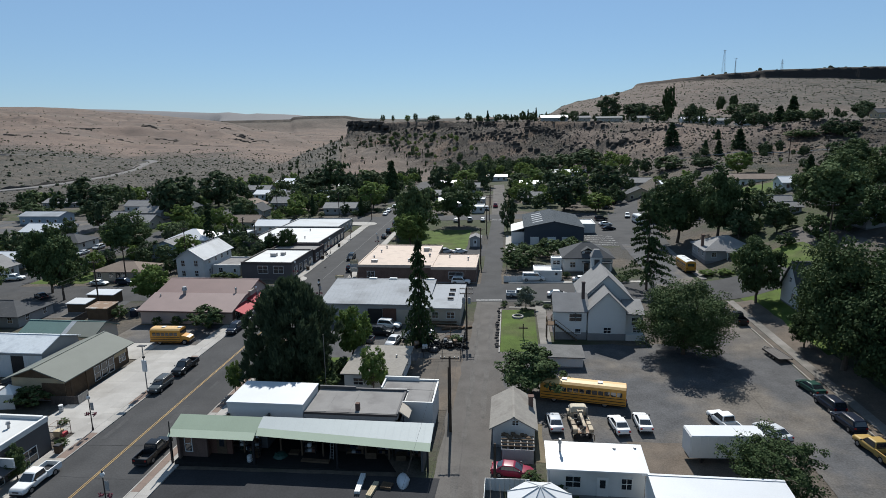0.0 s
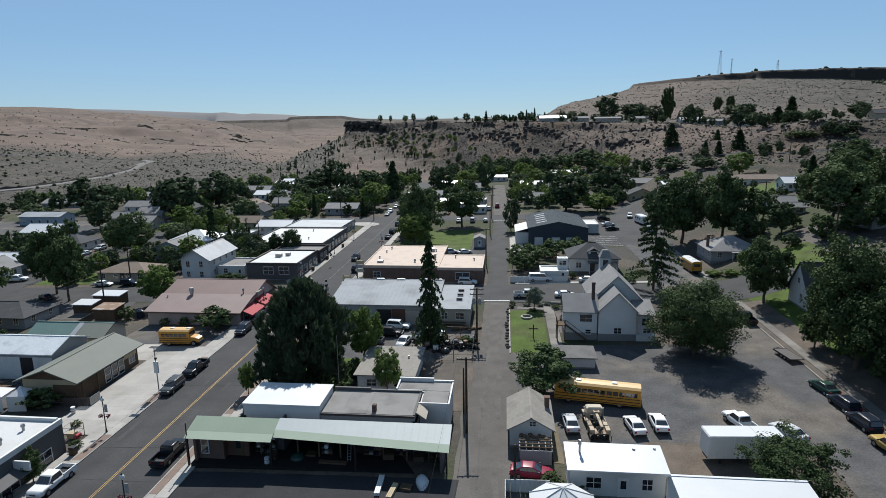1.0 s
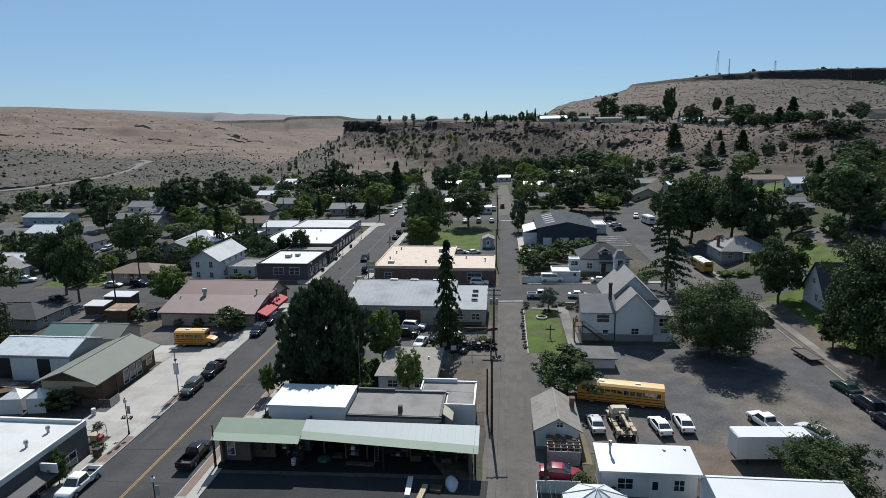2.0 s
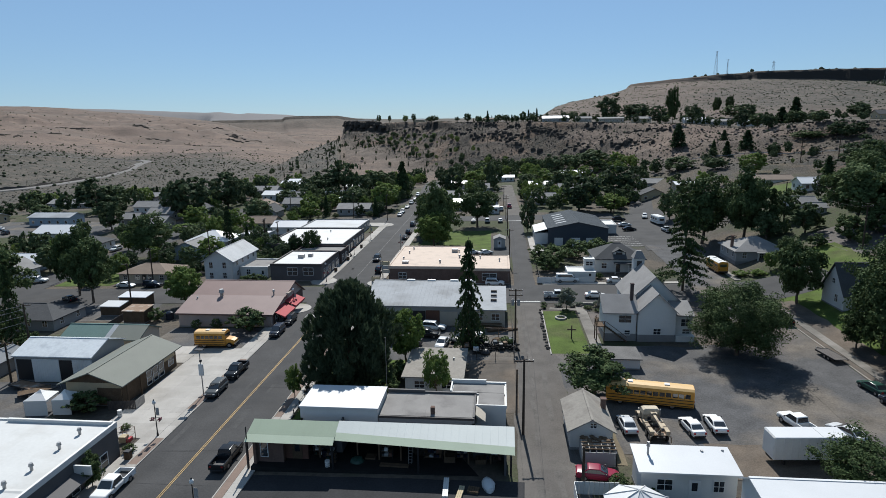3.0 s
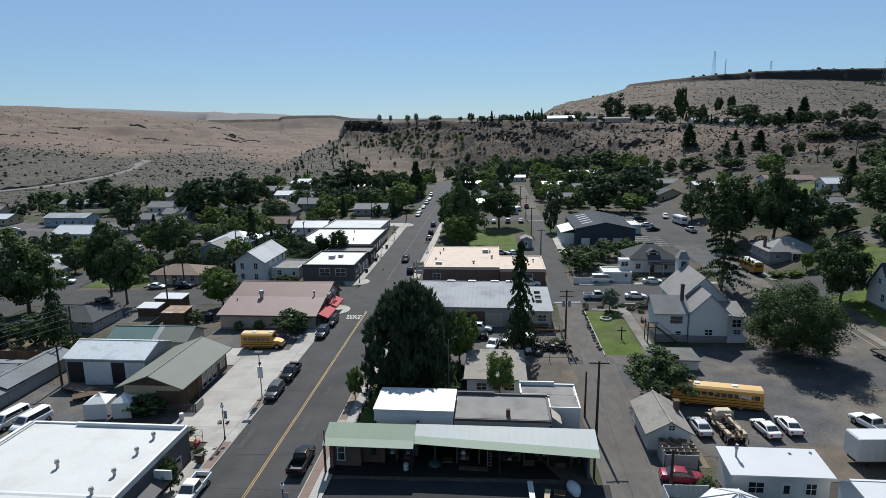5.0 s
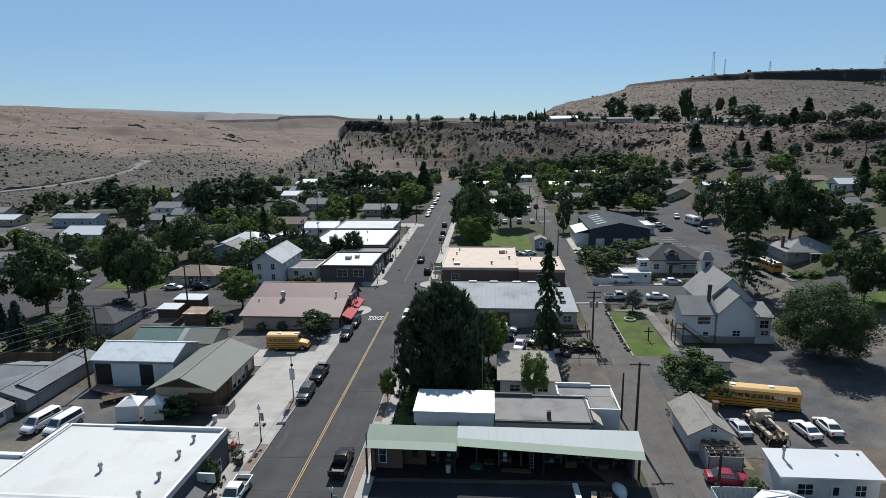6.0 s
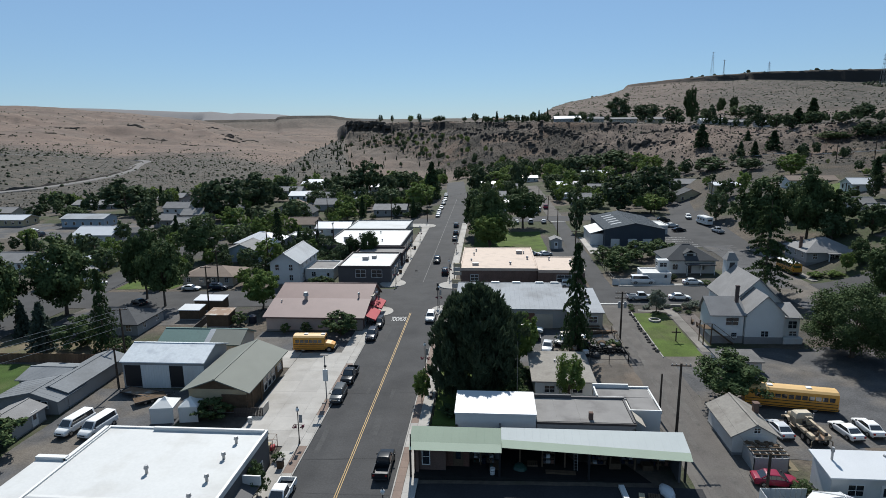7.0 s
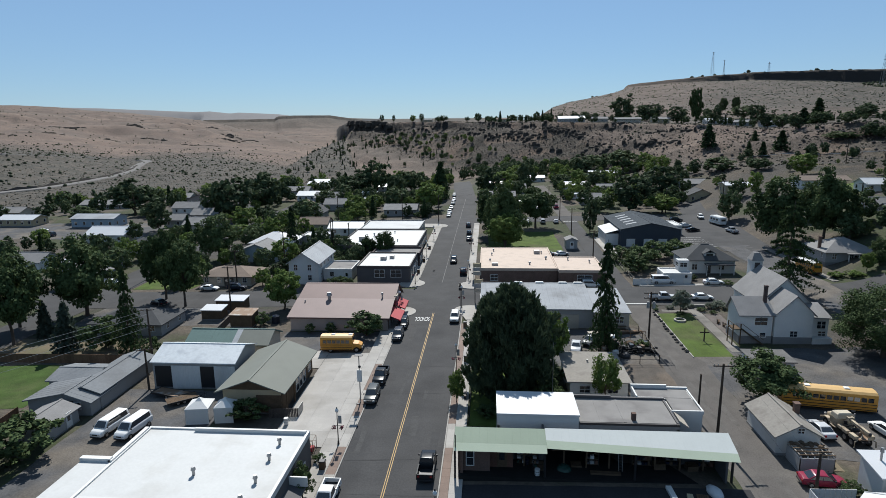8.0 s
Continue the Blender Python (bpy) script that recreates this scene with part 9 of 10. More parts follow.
def bin_(x, y):
    r = thing("litter_bin", at(x, y, 0, 0.18), "dark square litter bin on the pavement", "litter bin", "litter bins")
    part("bin_body", Geo().box(-0.35, -0.35, 0, 0.35, 0.35, 0.95, 0.04), BARN_WOOD, r)
    part("lid", Geo().box(-0.38, -0.38, 0.95, 0.38, 0.38, 1.08, 0.05), BLACK_METAL, r)


for x, y in ((-55.6, 61.2), (-40.4, 110.0), (-54.6, 152.0), (-54.5, 165.0), (-54.5, 182.0), (-39.6, 93.0)):
    bin_(x, y)

r = thing("reader_sign", at(-54.6, 78.2, 0, 0.1), "tall grey post with a white notice cabinet and solar panel", "sign")
part("post", Geo().tube([(0, 0, -0.2), (0, 0, 7.4)], [0.09, 0.07], 8), PIPE, r)
part("cabinet", Geo().box(-0.35, -0.12, 3.3, 0.35, 0.12, 5.1, 0.03), TRIM, r)
part("solar_panel", Geo().box(-0.6, -0.35, 7.35, 0.6, 0.35, 7.42), BLACK_METAL, r)
part("camera_box", Geo().ball(0.05, 0, 5.6, 0.22), BLACK_METAL, r)
part("sand_bag", Geo().box(-0.5, -0.9, -0.1, 0.1, -0.4, 0.15, 0.08), BLACK_METAL, r)


def traffic_post(x, y):
    r = thing("crossing_beacon", at(x, y, 0, 0.18), "black crossing beacon post with round sign", "sign")
    part("post", Geo().cyl(0, 0, 0, 5.2, 0.07, 8), BLACK_METAL, r)
    part("sign_plate", Geo().box(-0.32, -0.03, 3.5, 0.32, 0.03, 4.2), BLACK_METAL, r)
    part("lamp_head", Geo().box(-0.2, -0.15, 4.4, 0.2, 0.15, 5.2, 0.03), BLACK_METAL, r)


traffic_post(-42.0, 123.4)


def store_sign(x, y):
    r = thing("store_sign", at(x, y), "tall dark post sign with stacked boards", "sign")
    for s in (-0.8, 0.8):
        part("post", Geo().box(s - 0.1, -0.1, -0.3, s + 0.1, 0.1, 5.6), DARKTRIM, r)
    for i, m in enumerate((BEIGE_WALL, GREY_WALL, TAN_WALL)):
        part("board", Geo().box(-1.0, -0.14, 2.4 + i * 1.05, 1.0, 0.14, 3.3 + i * 1.05), m, r)


store_sign(-38.0, 126.2)
store_sign(-38.6, 141.0)

# benches, fences and small things
def bench(x, y, rz):
    r = thing("bench", at(x, y, rz, 0.18), "dark metal bench on the pavement", "bench", "benches")
    part("seat", Geo().box(-0.8, -0.2, 0.42, 0.8, 0.2, 0.47), DARKTRIM, r)
    part("backrest", Geo().box(-0.8, 0.18, 0.5, 0.8, 0.22, 0.9), DARKTRIM, r)
    for s in (-0.7, 0.7):
        part("leg", Geo().box(s - 0.04, -0.18, 0, s + 0.04, 0.2, 0.44), BLACK_METAL, r)


bench(-39.2, 80.0, -90)
bench(-54.9, 170.0, 90)


def fence(pts, h, material, label, board=0.3, name="fence", gap=0.02, posts=False):
    """A board fence along a line; each board is a piece."""
    r = thing(name, Matrix(), label, "fence")
    for (xa, ya), (xb, yb) in zip(pts, pts[1:]):
        d = Vector((xb - xa, yb - ya))
        n = max(1, int(d.length / board))
        w = d.length / n
        me = Geo().box(-w / 2 + gap, -0.025, -0.3, w / 2 - gap, 0.025, h).mesh("board")
        ang = math.atan2(d.y, d.x)
        for i in range(n):
            x, y = xa + d.x * (i + 0.5) / n, ya + d.y * (i + 0.5) / n
            part("board", me, material, r, m=Matrix.LocRotScale((x, y, ground_z(x, y)), Euler((0, 0, ang)), None))
    return r


fence([(-2.3, 56.6), (2.4, 56.6)], 1.5, TRIM, "white board fence beside the red car", 0.5)
fence([(-2.3, 56.6), (-2.3, 52.0)], 1.5, TRIM, "white board fence beside the alley", 0.5)
fence([(-1.2, 138.9), (12.4, 139.2)], 1.5, WHITE_WALL, "white garden wall of wide panels", 1.7)
fence([(-128.0, 93.6), (-98.5, 92.6)], 1.7, FENCE_WOOD, "brown wooden garden fence", 0.6)
fence([(-104.0, 68.0), (-104.5, 73.6)], 1.6, FENCE_WOOD, "brown wooden fence beside the cottage", 0.5)
fence([(-88.6, 96.0), (-90.5, 116.0)], 1.6, DARKTRIM, "dark wooden yard fence", 0.8)
fence([(44.8, 60.0), (47.6, 60.0)], 1.2, FENCE_WOOD, "short brown wooden board fence", 0.4)


def rail_fence(pts, h, label):
    r = thing("rail_fence", Matrix(), label, "fence")
    for (xa, ya), (xb, yb) in zip(pts, pts[1:]):
        n = max(2, int(math.hypot(xb - xa, yb - ya) / 2.4))
        for i in range(n + 1):
            x, y = xa + (xb - xa) * i / n, ya + (yb - ya) * i / n
            part("post", Geo().box(x - 0.05, y - 0.05, ground_z(x, y) - 0.3, x + 0.05, y + 0.05, ground_z(x, y) + h), BLACK_METAL, r)
        for z in (0.5, 1.0):
            part("rail", Geo().tube([(xa, ya, ground_z(xa, ya) + h * z - 0.05), (xb, yb, ground_z(xb, yb) + h * z - 0.05)], 0.03, 5), BLACK_METAL, r)


rail_fence([(-38.4, 72.0), (-38.4, 84.0)], 1.3, "dark metal fence beside the lawn")
rail_fence([(-14.0, 92.2), (-7.8, 92.2), (-7.8, 106.0)], 1.6, "dark wire fence round the machine yard")
rail_fence([(-0.5, 140.0), (-0.5, 168.0)], 1.3, "dark metal fence beside the alley")


def guard_rail():
    r = thing("guard_rail", Matrix(), "long rail fence along the road below the bluff", "fence")
    pts = []
    for i in range(16):
        a, d = 17.0 + i * 1.4, 352.0 - i * 2.0
        pts.append((CX + d * math.sin(radians(a)), CY + d * math.cos(radians(a))))
    for x, y in pts:
        part("post", Geo().box(x - 0.12, y - 0.12, ground_z(x, y) - 0.6, x + 0.12, y + 0.12, ground_z(x, y) + 1.1), FENCE_WOOD, r)
    part("rail", Geo().tube([(x, y, ground_z(x, y) + 0.9) for x, y in pts], 0.14, 5), PIPE, r)


guard_rail()

# lawn ring and cross, border stones
PATIO = mat("weathered_patio_brick", (0.115, 0.098, 0.09), 0.92, var=0.3, scale=0.8, fine=5, stain=(0.085, 0.076, 0.07), amount=0.5, patch=0.4)


def garden_bench(x, y, rz):
    r = thing("garden_bench", at(x, y, rz, 0.06), "weathered wooden garden bench on the patio", "bench", "garden benches")
    for i in range(3):
        part("seat_slat", Geo().box(-0.75, -0.22 + i * 0.16, 0.42, 0.75, -0.1 + i * 0.16, 0.46), BARN_WOOD, r)
    for i in range(2):
        part("back_slat", Geo().box(-0.75, 0.24, 0.58 + i * 0.18, 0.75, 0.28, 0.7 + i * 0.18), BARN_WOOD, r)
    for u in (-0.65, 0.65):
        part("leg", Geo().box(u - 0.04, -0.2, 0, u + 0.04, 0.28, 0.42).box(u - 0.04, 0.22, 0.42, u + 0.04, 0.3, 0.92), BARN_WOOD, r)



sheet("pavement_patio", 7.7, 104.5, 10.8, 117.0, 0.055, PATIO, "reddish grey paved patio beside the church", "patio", edge=0.2)
sheet("pavement_garden_path", 0.2, 119.4, 8.6, 118.2, 0.052, OLD_CONCRETE, "curved pale path above the lawn", "path", width=1.3, edge=0.3)
for x, y, h, w in ((10.6, 120.6, 1.3, 2.6), (12.4, 121.8, 1.4, 3.0), (13.6, 119.8, 1.2, 2.6), (6.4, 121.2, 0.9, 1.8), (5.0, 120.6, 0.8, 1.6), (2.2, 120.6, 0.8, 1.8)):
    tree("lavender", x, y, h, w)
for x, y, a in ((8.7, 111.6, 70), (9.2, 109.0, 110), (8.9, 106.4, 80)):
    garden_bench(x, y, a)
r = thing("flower_ring", at(1.9, 113.0, 0, 0.04), "white stone ring planter on the lawn", "planter")
part("ring", Geo().loft([[(rr * math.cos(q), rr * math.sin(q), z) for q in (2 * math.pi * j / 24 for j in range(24))] for rr, z in ((1.15, -0.05), (1.15, 0.3), (0.85, 0.34), (0.8, 0.1))], caps=False), CONCRETE, r)
r = thing("cross_post", at(2.7, 102.0, 0, 0.04), "dark wooden cross standing on the lawn", "cross")
part("upright", Geo().box(-0.09, -0.09, -0.2, 0.09, 0.09, 2.5), POLE_WOOD, r)
part("crossbar", Geo().box(-0.8, -0.07, 1.6, 0.8, 0.07, 1.8), POLE_WOOD, r)
q = random.Random(5)
for i in range(16):
    x, y, s = -1.9 + q.uniform(-0.25, 0.25), 97 + i * 1.4 + q.uniform(-0.3, 0.3), q.uniform(0.25, 0.5)
    g = Geo().ball(0, 0, s * 0.35, s, 0.7, 7, 4)
    g.v = [(a + q.uniform(-0.08, 0.08), b + q.uniform(-0.08, 0.08), c) for a, b, c in g.v]
    tagged(part("stone", g, STONE, m=at(x, y, q.uniform(0, 360), 0.03)), "rough dark border stone beside the alley", "stone", "border stones")
r = thing("garden_steps", at(8.4, 123.0), "pale concrete garden steps to the street", "steps")
for i in range(4):
    part("step", Geo().box(-1.2, -1.6 + i * 0.4, -0.2, 1.2, -1.2 + i * 0.4, 0.5 - i * 0.12), CONCRETE, r)
r = thing("flagpole", at(-26.6, 78.6), "thin pale flagpole beside the pine", "pole")
part("shaft", Geo().tube([(0, 0, -0.2), (0, 0, 9.2)], [0.06, 0.035], 8), PIPE, r)

# lumber, pallets and machines before the feed store and in the yards
q = random.Random(12)


def pallet_stack(x, y, n, rz, material=None):
    r = thing("pallet_stack", at(x, y, rz, 0.04), "stack of weathered wooden pallets", "pallets", "pallets")
    for k in range(n):
        for i in range(5):
            part("plank", Geo().box(-0.6 + i * 0.25, -0.5, k * 0.15 + 0.1, -0.42 + i * 0.25, 0.5, k * 0.15 + 0.13), material or FENCE_WOOD, r)
        for b in (-0.5, 0.42):
            part("bearer", Geo().box(-0.6, b, k * 0.15, 0.62, b + 0.08, k * 0.15 + 0.1), material or FENCE_WOOD, r)


# darker wood puts the shade under the canopy into the pallets' colour
for x, y, n in ((-25.5, 62.4, 3), (-16.0, 62.4, 5), (-12.4, 62.2, 4), (-13.0, 56.6, 2)):
    pallet_stack(x, y, n, q.uniform(-12, 12), BARN_WOOD)


def shelf_rack(x, y, w, h, n):
    r = thing("shelf_rack", at(x, y, 0, 0.22), "dark steel shelf rack full of small goods under the canopy", "shelf", "shelf racks")
    for u in (-w / 2, w / 2):
        for v in (-0.25, 0.25):
            part("upright", Geo().box(u - 0.03, v - 0.03, 0, u + 0.03, v + 0.03, h), BLACK_METAL, r)
    for k in range(n):
        z = 0.15 + k * h / n
        shelf = part("shelf", Geo().box(-w / 2, -0.28, z, w / 2, 0.28, z + 0.04), BARN_WOOD, r)
        u = -w / 2 + 0.1
        while u < w / 2 - 0.35:
            e = q.uniform(0.2, 0.5)
            if q.random() < 0.8:
                part("goods_box", Geo().box(u, -0.22, z + 0.04, u + e, 0.2, z + 0.04 + q.uniform(0.15, h / n - 0.12), 0.02), q.choice((GREY_WALL, DARKGREY_WALL, BARN_WOOD, TRIM, RED_BROWN, PAINTS["blue"], PAINTS["green"])), shelf)
            u += e + 0.05


for x, y, w, h, n in ((-31.2, 62.7, 2.6, 2.2, 4), (-30.0, 61.2, 1.2, 1.3, 3), (-18.0, 62.6, 2.2, 2.4, 4), (-14.4, 62.7, 1.8, 2.2, 4), (-10.8, 62.4, 1.8, 2.4, 4), (-23.6, 62.6, 1.4, 2.0, 3)):
    shelf_rack(x, y, w, h, n)
r = thing("ladder", at(-20.6, 62.0, 0, 0.2), "grey aluminium ladder leaning under the canopy", "ladder")
for u in (-0.2, 0.2):
    part("rail", Geo().tube([(u, -0.7, 0), (u, 0.1, 2.9)], 0.03, 6), PIPE, r)
for k in range(9):
    part("rung", Geo().tube([(-0.2, -0.7 + 0.8 * (k + 0.5) / 9, 2.9 * (k + 0.5) / 9), (0.2, -0.7 + 0.8 * (k + 0.5) / 9, 2.9 * (k + 0.5) / 9)], 0.015, 5), PIPE, r)


def tarp_heap(x, y, s, material, label, cat="load", stretch=1.0):
    r = thing("covered_load", at(x, y, q.uniform(0, 90) if stretch == 1 else 12, 0.04), label, cat)
    g = Geo().ball(0, 0, 0.1, s, 0.8, 12, 7)
    g.v = [(a * (1 + 0.18 * noise.noise(Vector((a * 2 + x, b * 2, c)))), b * (1 + 0.18 * noise.noise(Vector((a, b * 2 + y, c * 2)))), max(-0.05, c)) for a, b, c in g.v]
    g.v = [(a * (1 - 0.12 * (stretch - 1) * abs(b)), b * stretch, c) for a, b, c in g.v]
    part("cover", g, material, r)


tarp_heap(-11.4, 57.6, 0.75, PAINTS["silver"], "grey tarpaulin over a boat on a trailer", "boat", 1.9)
# cover colour darkened as well, for the shade under the canopy
tarp_heap(-27.0, 61.6, 0.9, PAINTS["green"], "dark green tarpaulin over stacked goods")
tarp_heap(-12.6, 95.0, 0.9, BLACK_METAL, "dark heap of scrap in the machine yard", "heap")
tarp_heap(-10.6, 100.0, 1.1, BARN_WOOD, "brown heap of timber in the machine yard", "heap")


def board_stack(x, y, rz, l, material, label):
    r = thing("board_stack", at(x, y, rz, 0.05), label, "boards")
    for k in range(3):
        for i in range(3):
            part("board", Geo().box(-0.3 + i * 0.2, -l / 2, k * 0.12, -0.12 + i * 0.2, l / 2, k * 0.12 + 0.1), material, r)


board_stack(-16.0, 56.8, 2, 3.4, TRIM, "stack of white boards on the asphalt")
board_stack(-14.4, 55.8, -8, 2.6, TAN_WALL, "stack of new pine boards on the asphalt")
board_stack(-32.0, 60.2, 88, 3.0, BARN_WOOD, "stack of brown boards under the canopy")
board_stack(-22.4, 60.8, 88, 3.4, BARN_WOOD, "stack of brown boards under the canopy")


def barrel(x, y, material, label):
    r = thing("barrel", at(x, y, 0, 0.2), label, "barrel", "barrels")
    part("barrel_body", Geo().cyl(0, 0, 0, 0.9, 0.3, 12), material, r)
    part("hoop", Geo().cyl(0, 0, 0.3, 0.34, 0.315, 12).cyl(0, 0, 0.6, 0.64, 0.315, 12), BLACK_METAL, r)


barrel(-30.2, 60.2, TRIM, "white steel barrel under the canopy")
barrel(-31.2, 62.4, PAINTS["blue"], "blue steel barrel under the canopy")
barrel(-56.0, 52.0, PAINTS["blue"], "blue plastic barrel beside the shop wall")
barrel(-55.8, 47.0, PAINTS["blue"], "blue plastic barrel beside the shop wall")
for x, y, h, w in ((-27.4, 79.6, 3.0, 4.6), (-30.6, 76.4, 2.6, 4.4), (-25.8, 84.6, 3.2, 4.0), (-36.0, 74.4, 1.8, 3.2), (-56.3, 62.6, 1.4, 1.6), (-60.5, 68.2, 1.0, 1.4), (-1.0, 119.5, 0.7, 1.3), (-0.8, 121.5, 0.8, 1.5), (8.0, 118.8, 0.9, 2.0), (9.6, 117.0, 0.8, 1.6), (3.4, 117.0, 0.7, 1.6), (5.2, 56.0, 1.6, 2.2), (2.6, 57.8, 1.8, 2.4), (7.0, 54.0, 1.3, 1.6), (-82.6, 112.6, 3.0, 3.4), (-66.8, 107.4, 2.4, 2.2), (-71.0, 107.2, 2.2, 2.0), (20.5, 137.9, 1.2, 3.0), (14.0, 142.6, 1.6, 2.2), (26.5, 138.6, 1.6, 4.0)):
    tree("bush", x, y, h, w, int(x) % 2)


tree("broad", -56.3, 55.6, 4.4, 3.0, 1)


r = thing("wire_cage", at(-58.6, 65.2, 0, 0.12), "rusty wire cage with boxes beside the shop", "cage")
for x in (-0.9, 0.9):
    for y in (-0.8, 0.8):
        part("post", Geo().box(x - 0.03, y - 0.03, 0, x + 0.03, y + 0.03, 1.7), RUST_METAL, r)
for z in (0.1, 0.9, 1.7):
    part("rail", Geo().tube([(-0.9, -0.8, z), (0.9, -0.8, z), (0.9, 0.8, z), (-0.9, 0.8, z), (-0.9, -0.8, z)], 0.025, 5), RUST_METAL, r)
part("stored_box", Geo().box(-0.6, -0.5, 0.05, 0.3, 0.4, 0.8, 0.03), TAN_WALL, r)
part("stored_box", Geo().box(0.35, -0.4, 0.05, 0.75, 0.5, 0.5, 0.03), RED_AWNING, r)
barrel(-63.6, 71.6, TRIM, "white plastic bucket on the concrete apron")
fence([(-66.8, 73.6), (-62.6, 73.8)], 1.4, DARKTRIM, "dark slatted fence before the wooden shop", 0.22)
fence([(-62.6, 73.8), (-62.6, 76.0)], 1.4, PIPE, "grey mesh gate beside the wooden shop", 0.3)


def tyre_pile(x, y, n):
    r = thing("tyre_pile", at(x, y, 0, 0.03), "heap of old black tyres in the machine yard", "tyres", "tyre heaps")
    for k in range(n):
        ring = [(math.cos(2 * math.pi * j / 12), math.sin(2 * math.pi * j / 12)) for j in range(12)]
        g = Geo().loft([[(a * rr, b * rr, z) for a, b in ring] for rr, z in ((0.24, 0.0), (0.4, 0.0), (0.44, 0.11), (0.4, 0.22), (0.24, 0.22), (0.24, 0.0))], caps=False)
        part("tyre", g, TYRE, r, m=pose(q.uniform(-0.9, 0.9), q.uniform(-0.6, 0.6), 0.23 * (k % 4), q.uniform(-16, 16), q.uniform(-16, 16), 0))


tyre_pile(-12.6, 96.3, 9)
tyre_pile(-11.2, 96.6, 8)
tyre_pile(-8.0, 96.9, 9)


def old_machine(x, y, rz, material, label):
    r = thing("old_machine", at(x, y, rz, 0.04), label, "machine", "old machines")
    part("chassis", Geo().box(-0.9, -0.4, 0.35, 0.9, 0.4, 0.55), BLACK_METAL, r)
    part("engine_block", Geo().box(-0.7, -0.35, 0.55, 0.2, 0.35, 1.15, 0.06), material, r)
    part("seat", Geo().box(0.35, -0.25, 0.55, 0.75, 0.25, 0.7).box(0.65, -0.25, 0.7, 0.75, 0.25, 1.1), BLACK_METAL, r)
    part("steering_post", Geo().tube([(0.15, 0, 0.6), (0.3, 0, 1.25)], 0.04, 6), PIPE, r)
    for s in (-1, 1):
        for xx, rr in ((-0.6, 0.26), (0.55, 0.4)):
            part("wheel", Geo().tube([(xx, s * 0.42, rr), (xx, s * 0.64, rr)], rr, 12), TYRE, r)


old_machine(-14.0, 95.2, 10, PAINTS["silver"], "small grey machine with black wheels in the yard")
old_machine(-10.0, 96.9, 100, BLACK_METAL, "small black machine beside the tyres")
old_machine(-8.2, 99.4, 70, PAINTS["grey"], "dark grey machine beside the fence")
old_machine(-12.4, 97.6, 75, BLACK_METAL, "small black machine in a row beside the fence")
old_machine(-11.0, 98.2, 95, PAINTS["grey"], "dark grey machine in a row beside the fence")
old_machine(-9.4, 97.8, 120, RUST_METAL, "rusty machine in a row beside the fence")
old_machine(-13.2, 98.6, 20, BLACK_METAL, "black engine on a low frame in the yard")
r = thing("golf_cart", at(-13.8, 99.8, 15, 0.05), "small cart with a white flat roof in the machine yard", "cart")
part("body", Geo().box(-0.6, -1.1, 0.3, 0.6, 1.1, 0.75, 0.06), PAINTS["grey"], r)
part("seat", Geo().box(-0.55, -0.5, 0.75, 0.55, 0.0, 0.9).box(-0.55, -0.55, 0.9, 0.55, -0.45, 1.3), BLACK_METAL, r)
part("canopy", Geo().box(-0.7, -1.1, 1.85, 0.7, 0.9, 1.93, 0.03), TRIM, r, "white cart roof")
for a, b in ((-0.6, -1.0), (0.6, -1.0), (-0.6, 0.8), (0.6, 0.8)):
    part("roof_post", Geo().box(a - 0.02, b - 0.02, 0.7, a + 0.02, b + 0.02, 1.86), BLACK_METAL, r)
    part("wheel", Geo().tube([(a - 0.1, b * 0.8, 0.24), (a + 0.1, b * 0.8, 0.24)], 0.24, 12), TYRE, r)
old_machine(-15.8, 97.0, 40, RUST_METAL, "rusty small machine in the yard")
r = thing("wooden_crate", at(-16.6, 103.2, 12, 0.04), "tan plywood crate in the machine yard", "crate")
part("crate_body", Geo().box(-0.9, -0.7, 0.1, 0.9, 0.7, 1.3), TAN_WALL, r)
part("lid", Geo().box(-0.95, -0.75, 1.3, 0.95, 0.75, 1.36), BEIGE_WALL, r)
for x in (-0.8, 0.7):
    part("skid", Geo().box(x, -0.7, -0.02, x + 0.1, 0.7, 0.1), FENCE_WOOD, r)
r = thing("pipe_rack", at(-10.4, 101.4), "open rack of rusty pipes in the machine yard", "rack")
for x in (-2.6, 0.0, 2.6):
    part("post", Geo().cyl(x, 0, -0.2, 2.3, 0.05, 6), RUST_METAL, r)
part("top_rail", Geo().tube([(-2.6, 0, 2.25), (2.6, 0, 2.25)], 0.05, 6), RUST_METAL, r)
part("brace", Geo().tube([(-2.6, 0, 0.2), (2.6, 0, 2.2)], 0.04, 6), RUST_METAL, r)
for k in range(7):
    board_stack(-9.6 + q.uniform(-2.4, 1.6), 106.4 + q.uniform(-0.5, 0.5), 90 + q.uniform(-25, 25), q.uniform(2.0, 4.0), BARN_WOOD if k % 2 else FENCE_WOOD, "loose pile of weathered timber before the warehouse")
tree("bush", -9.2, 98.6, 1.8, 2.6)
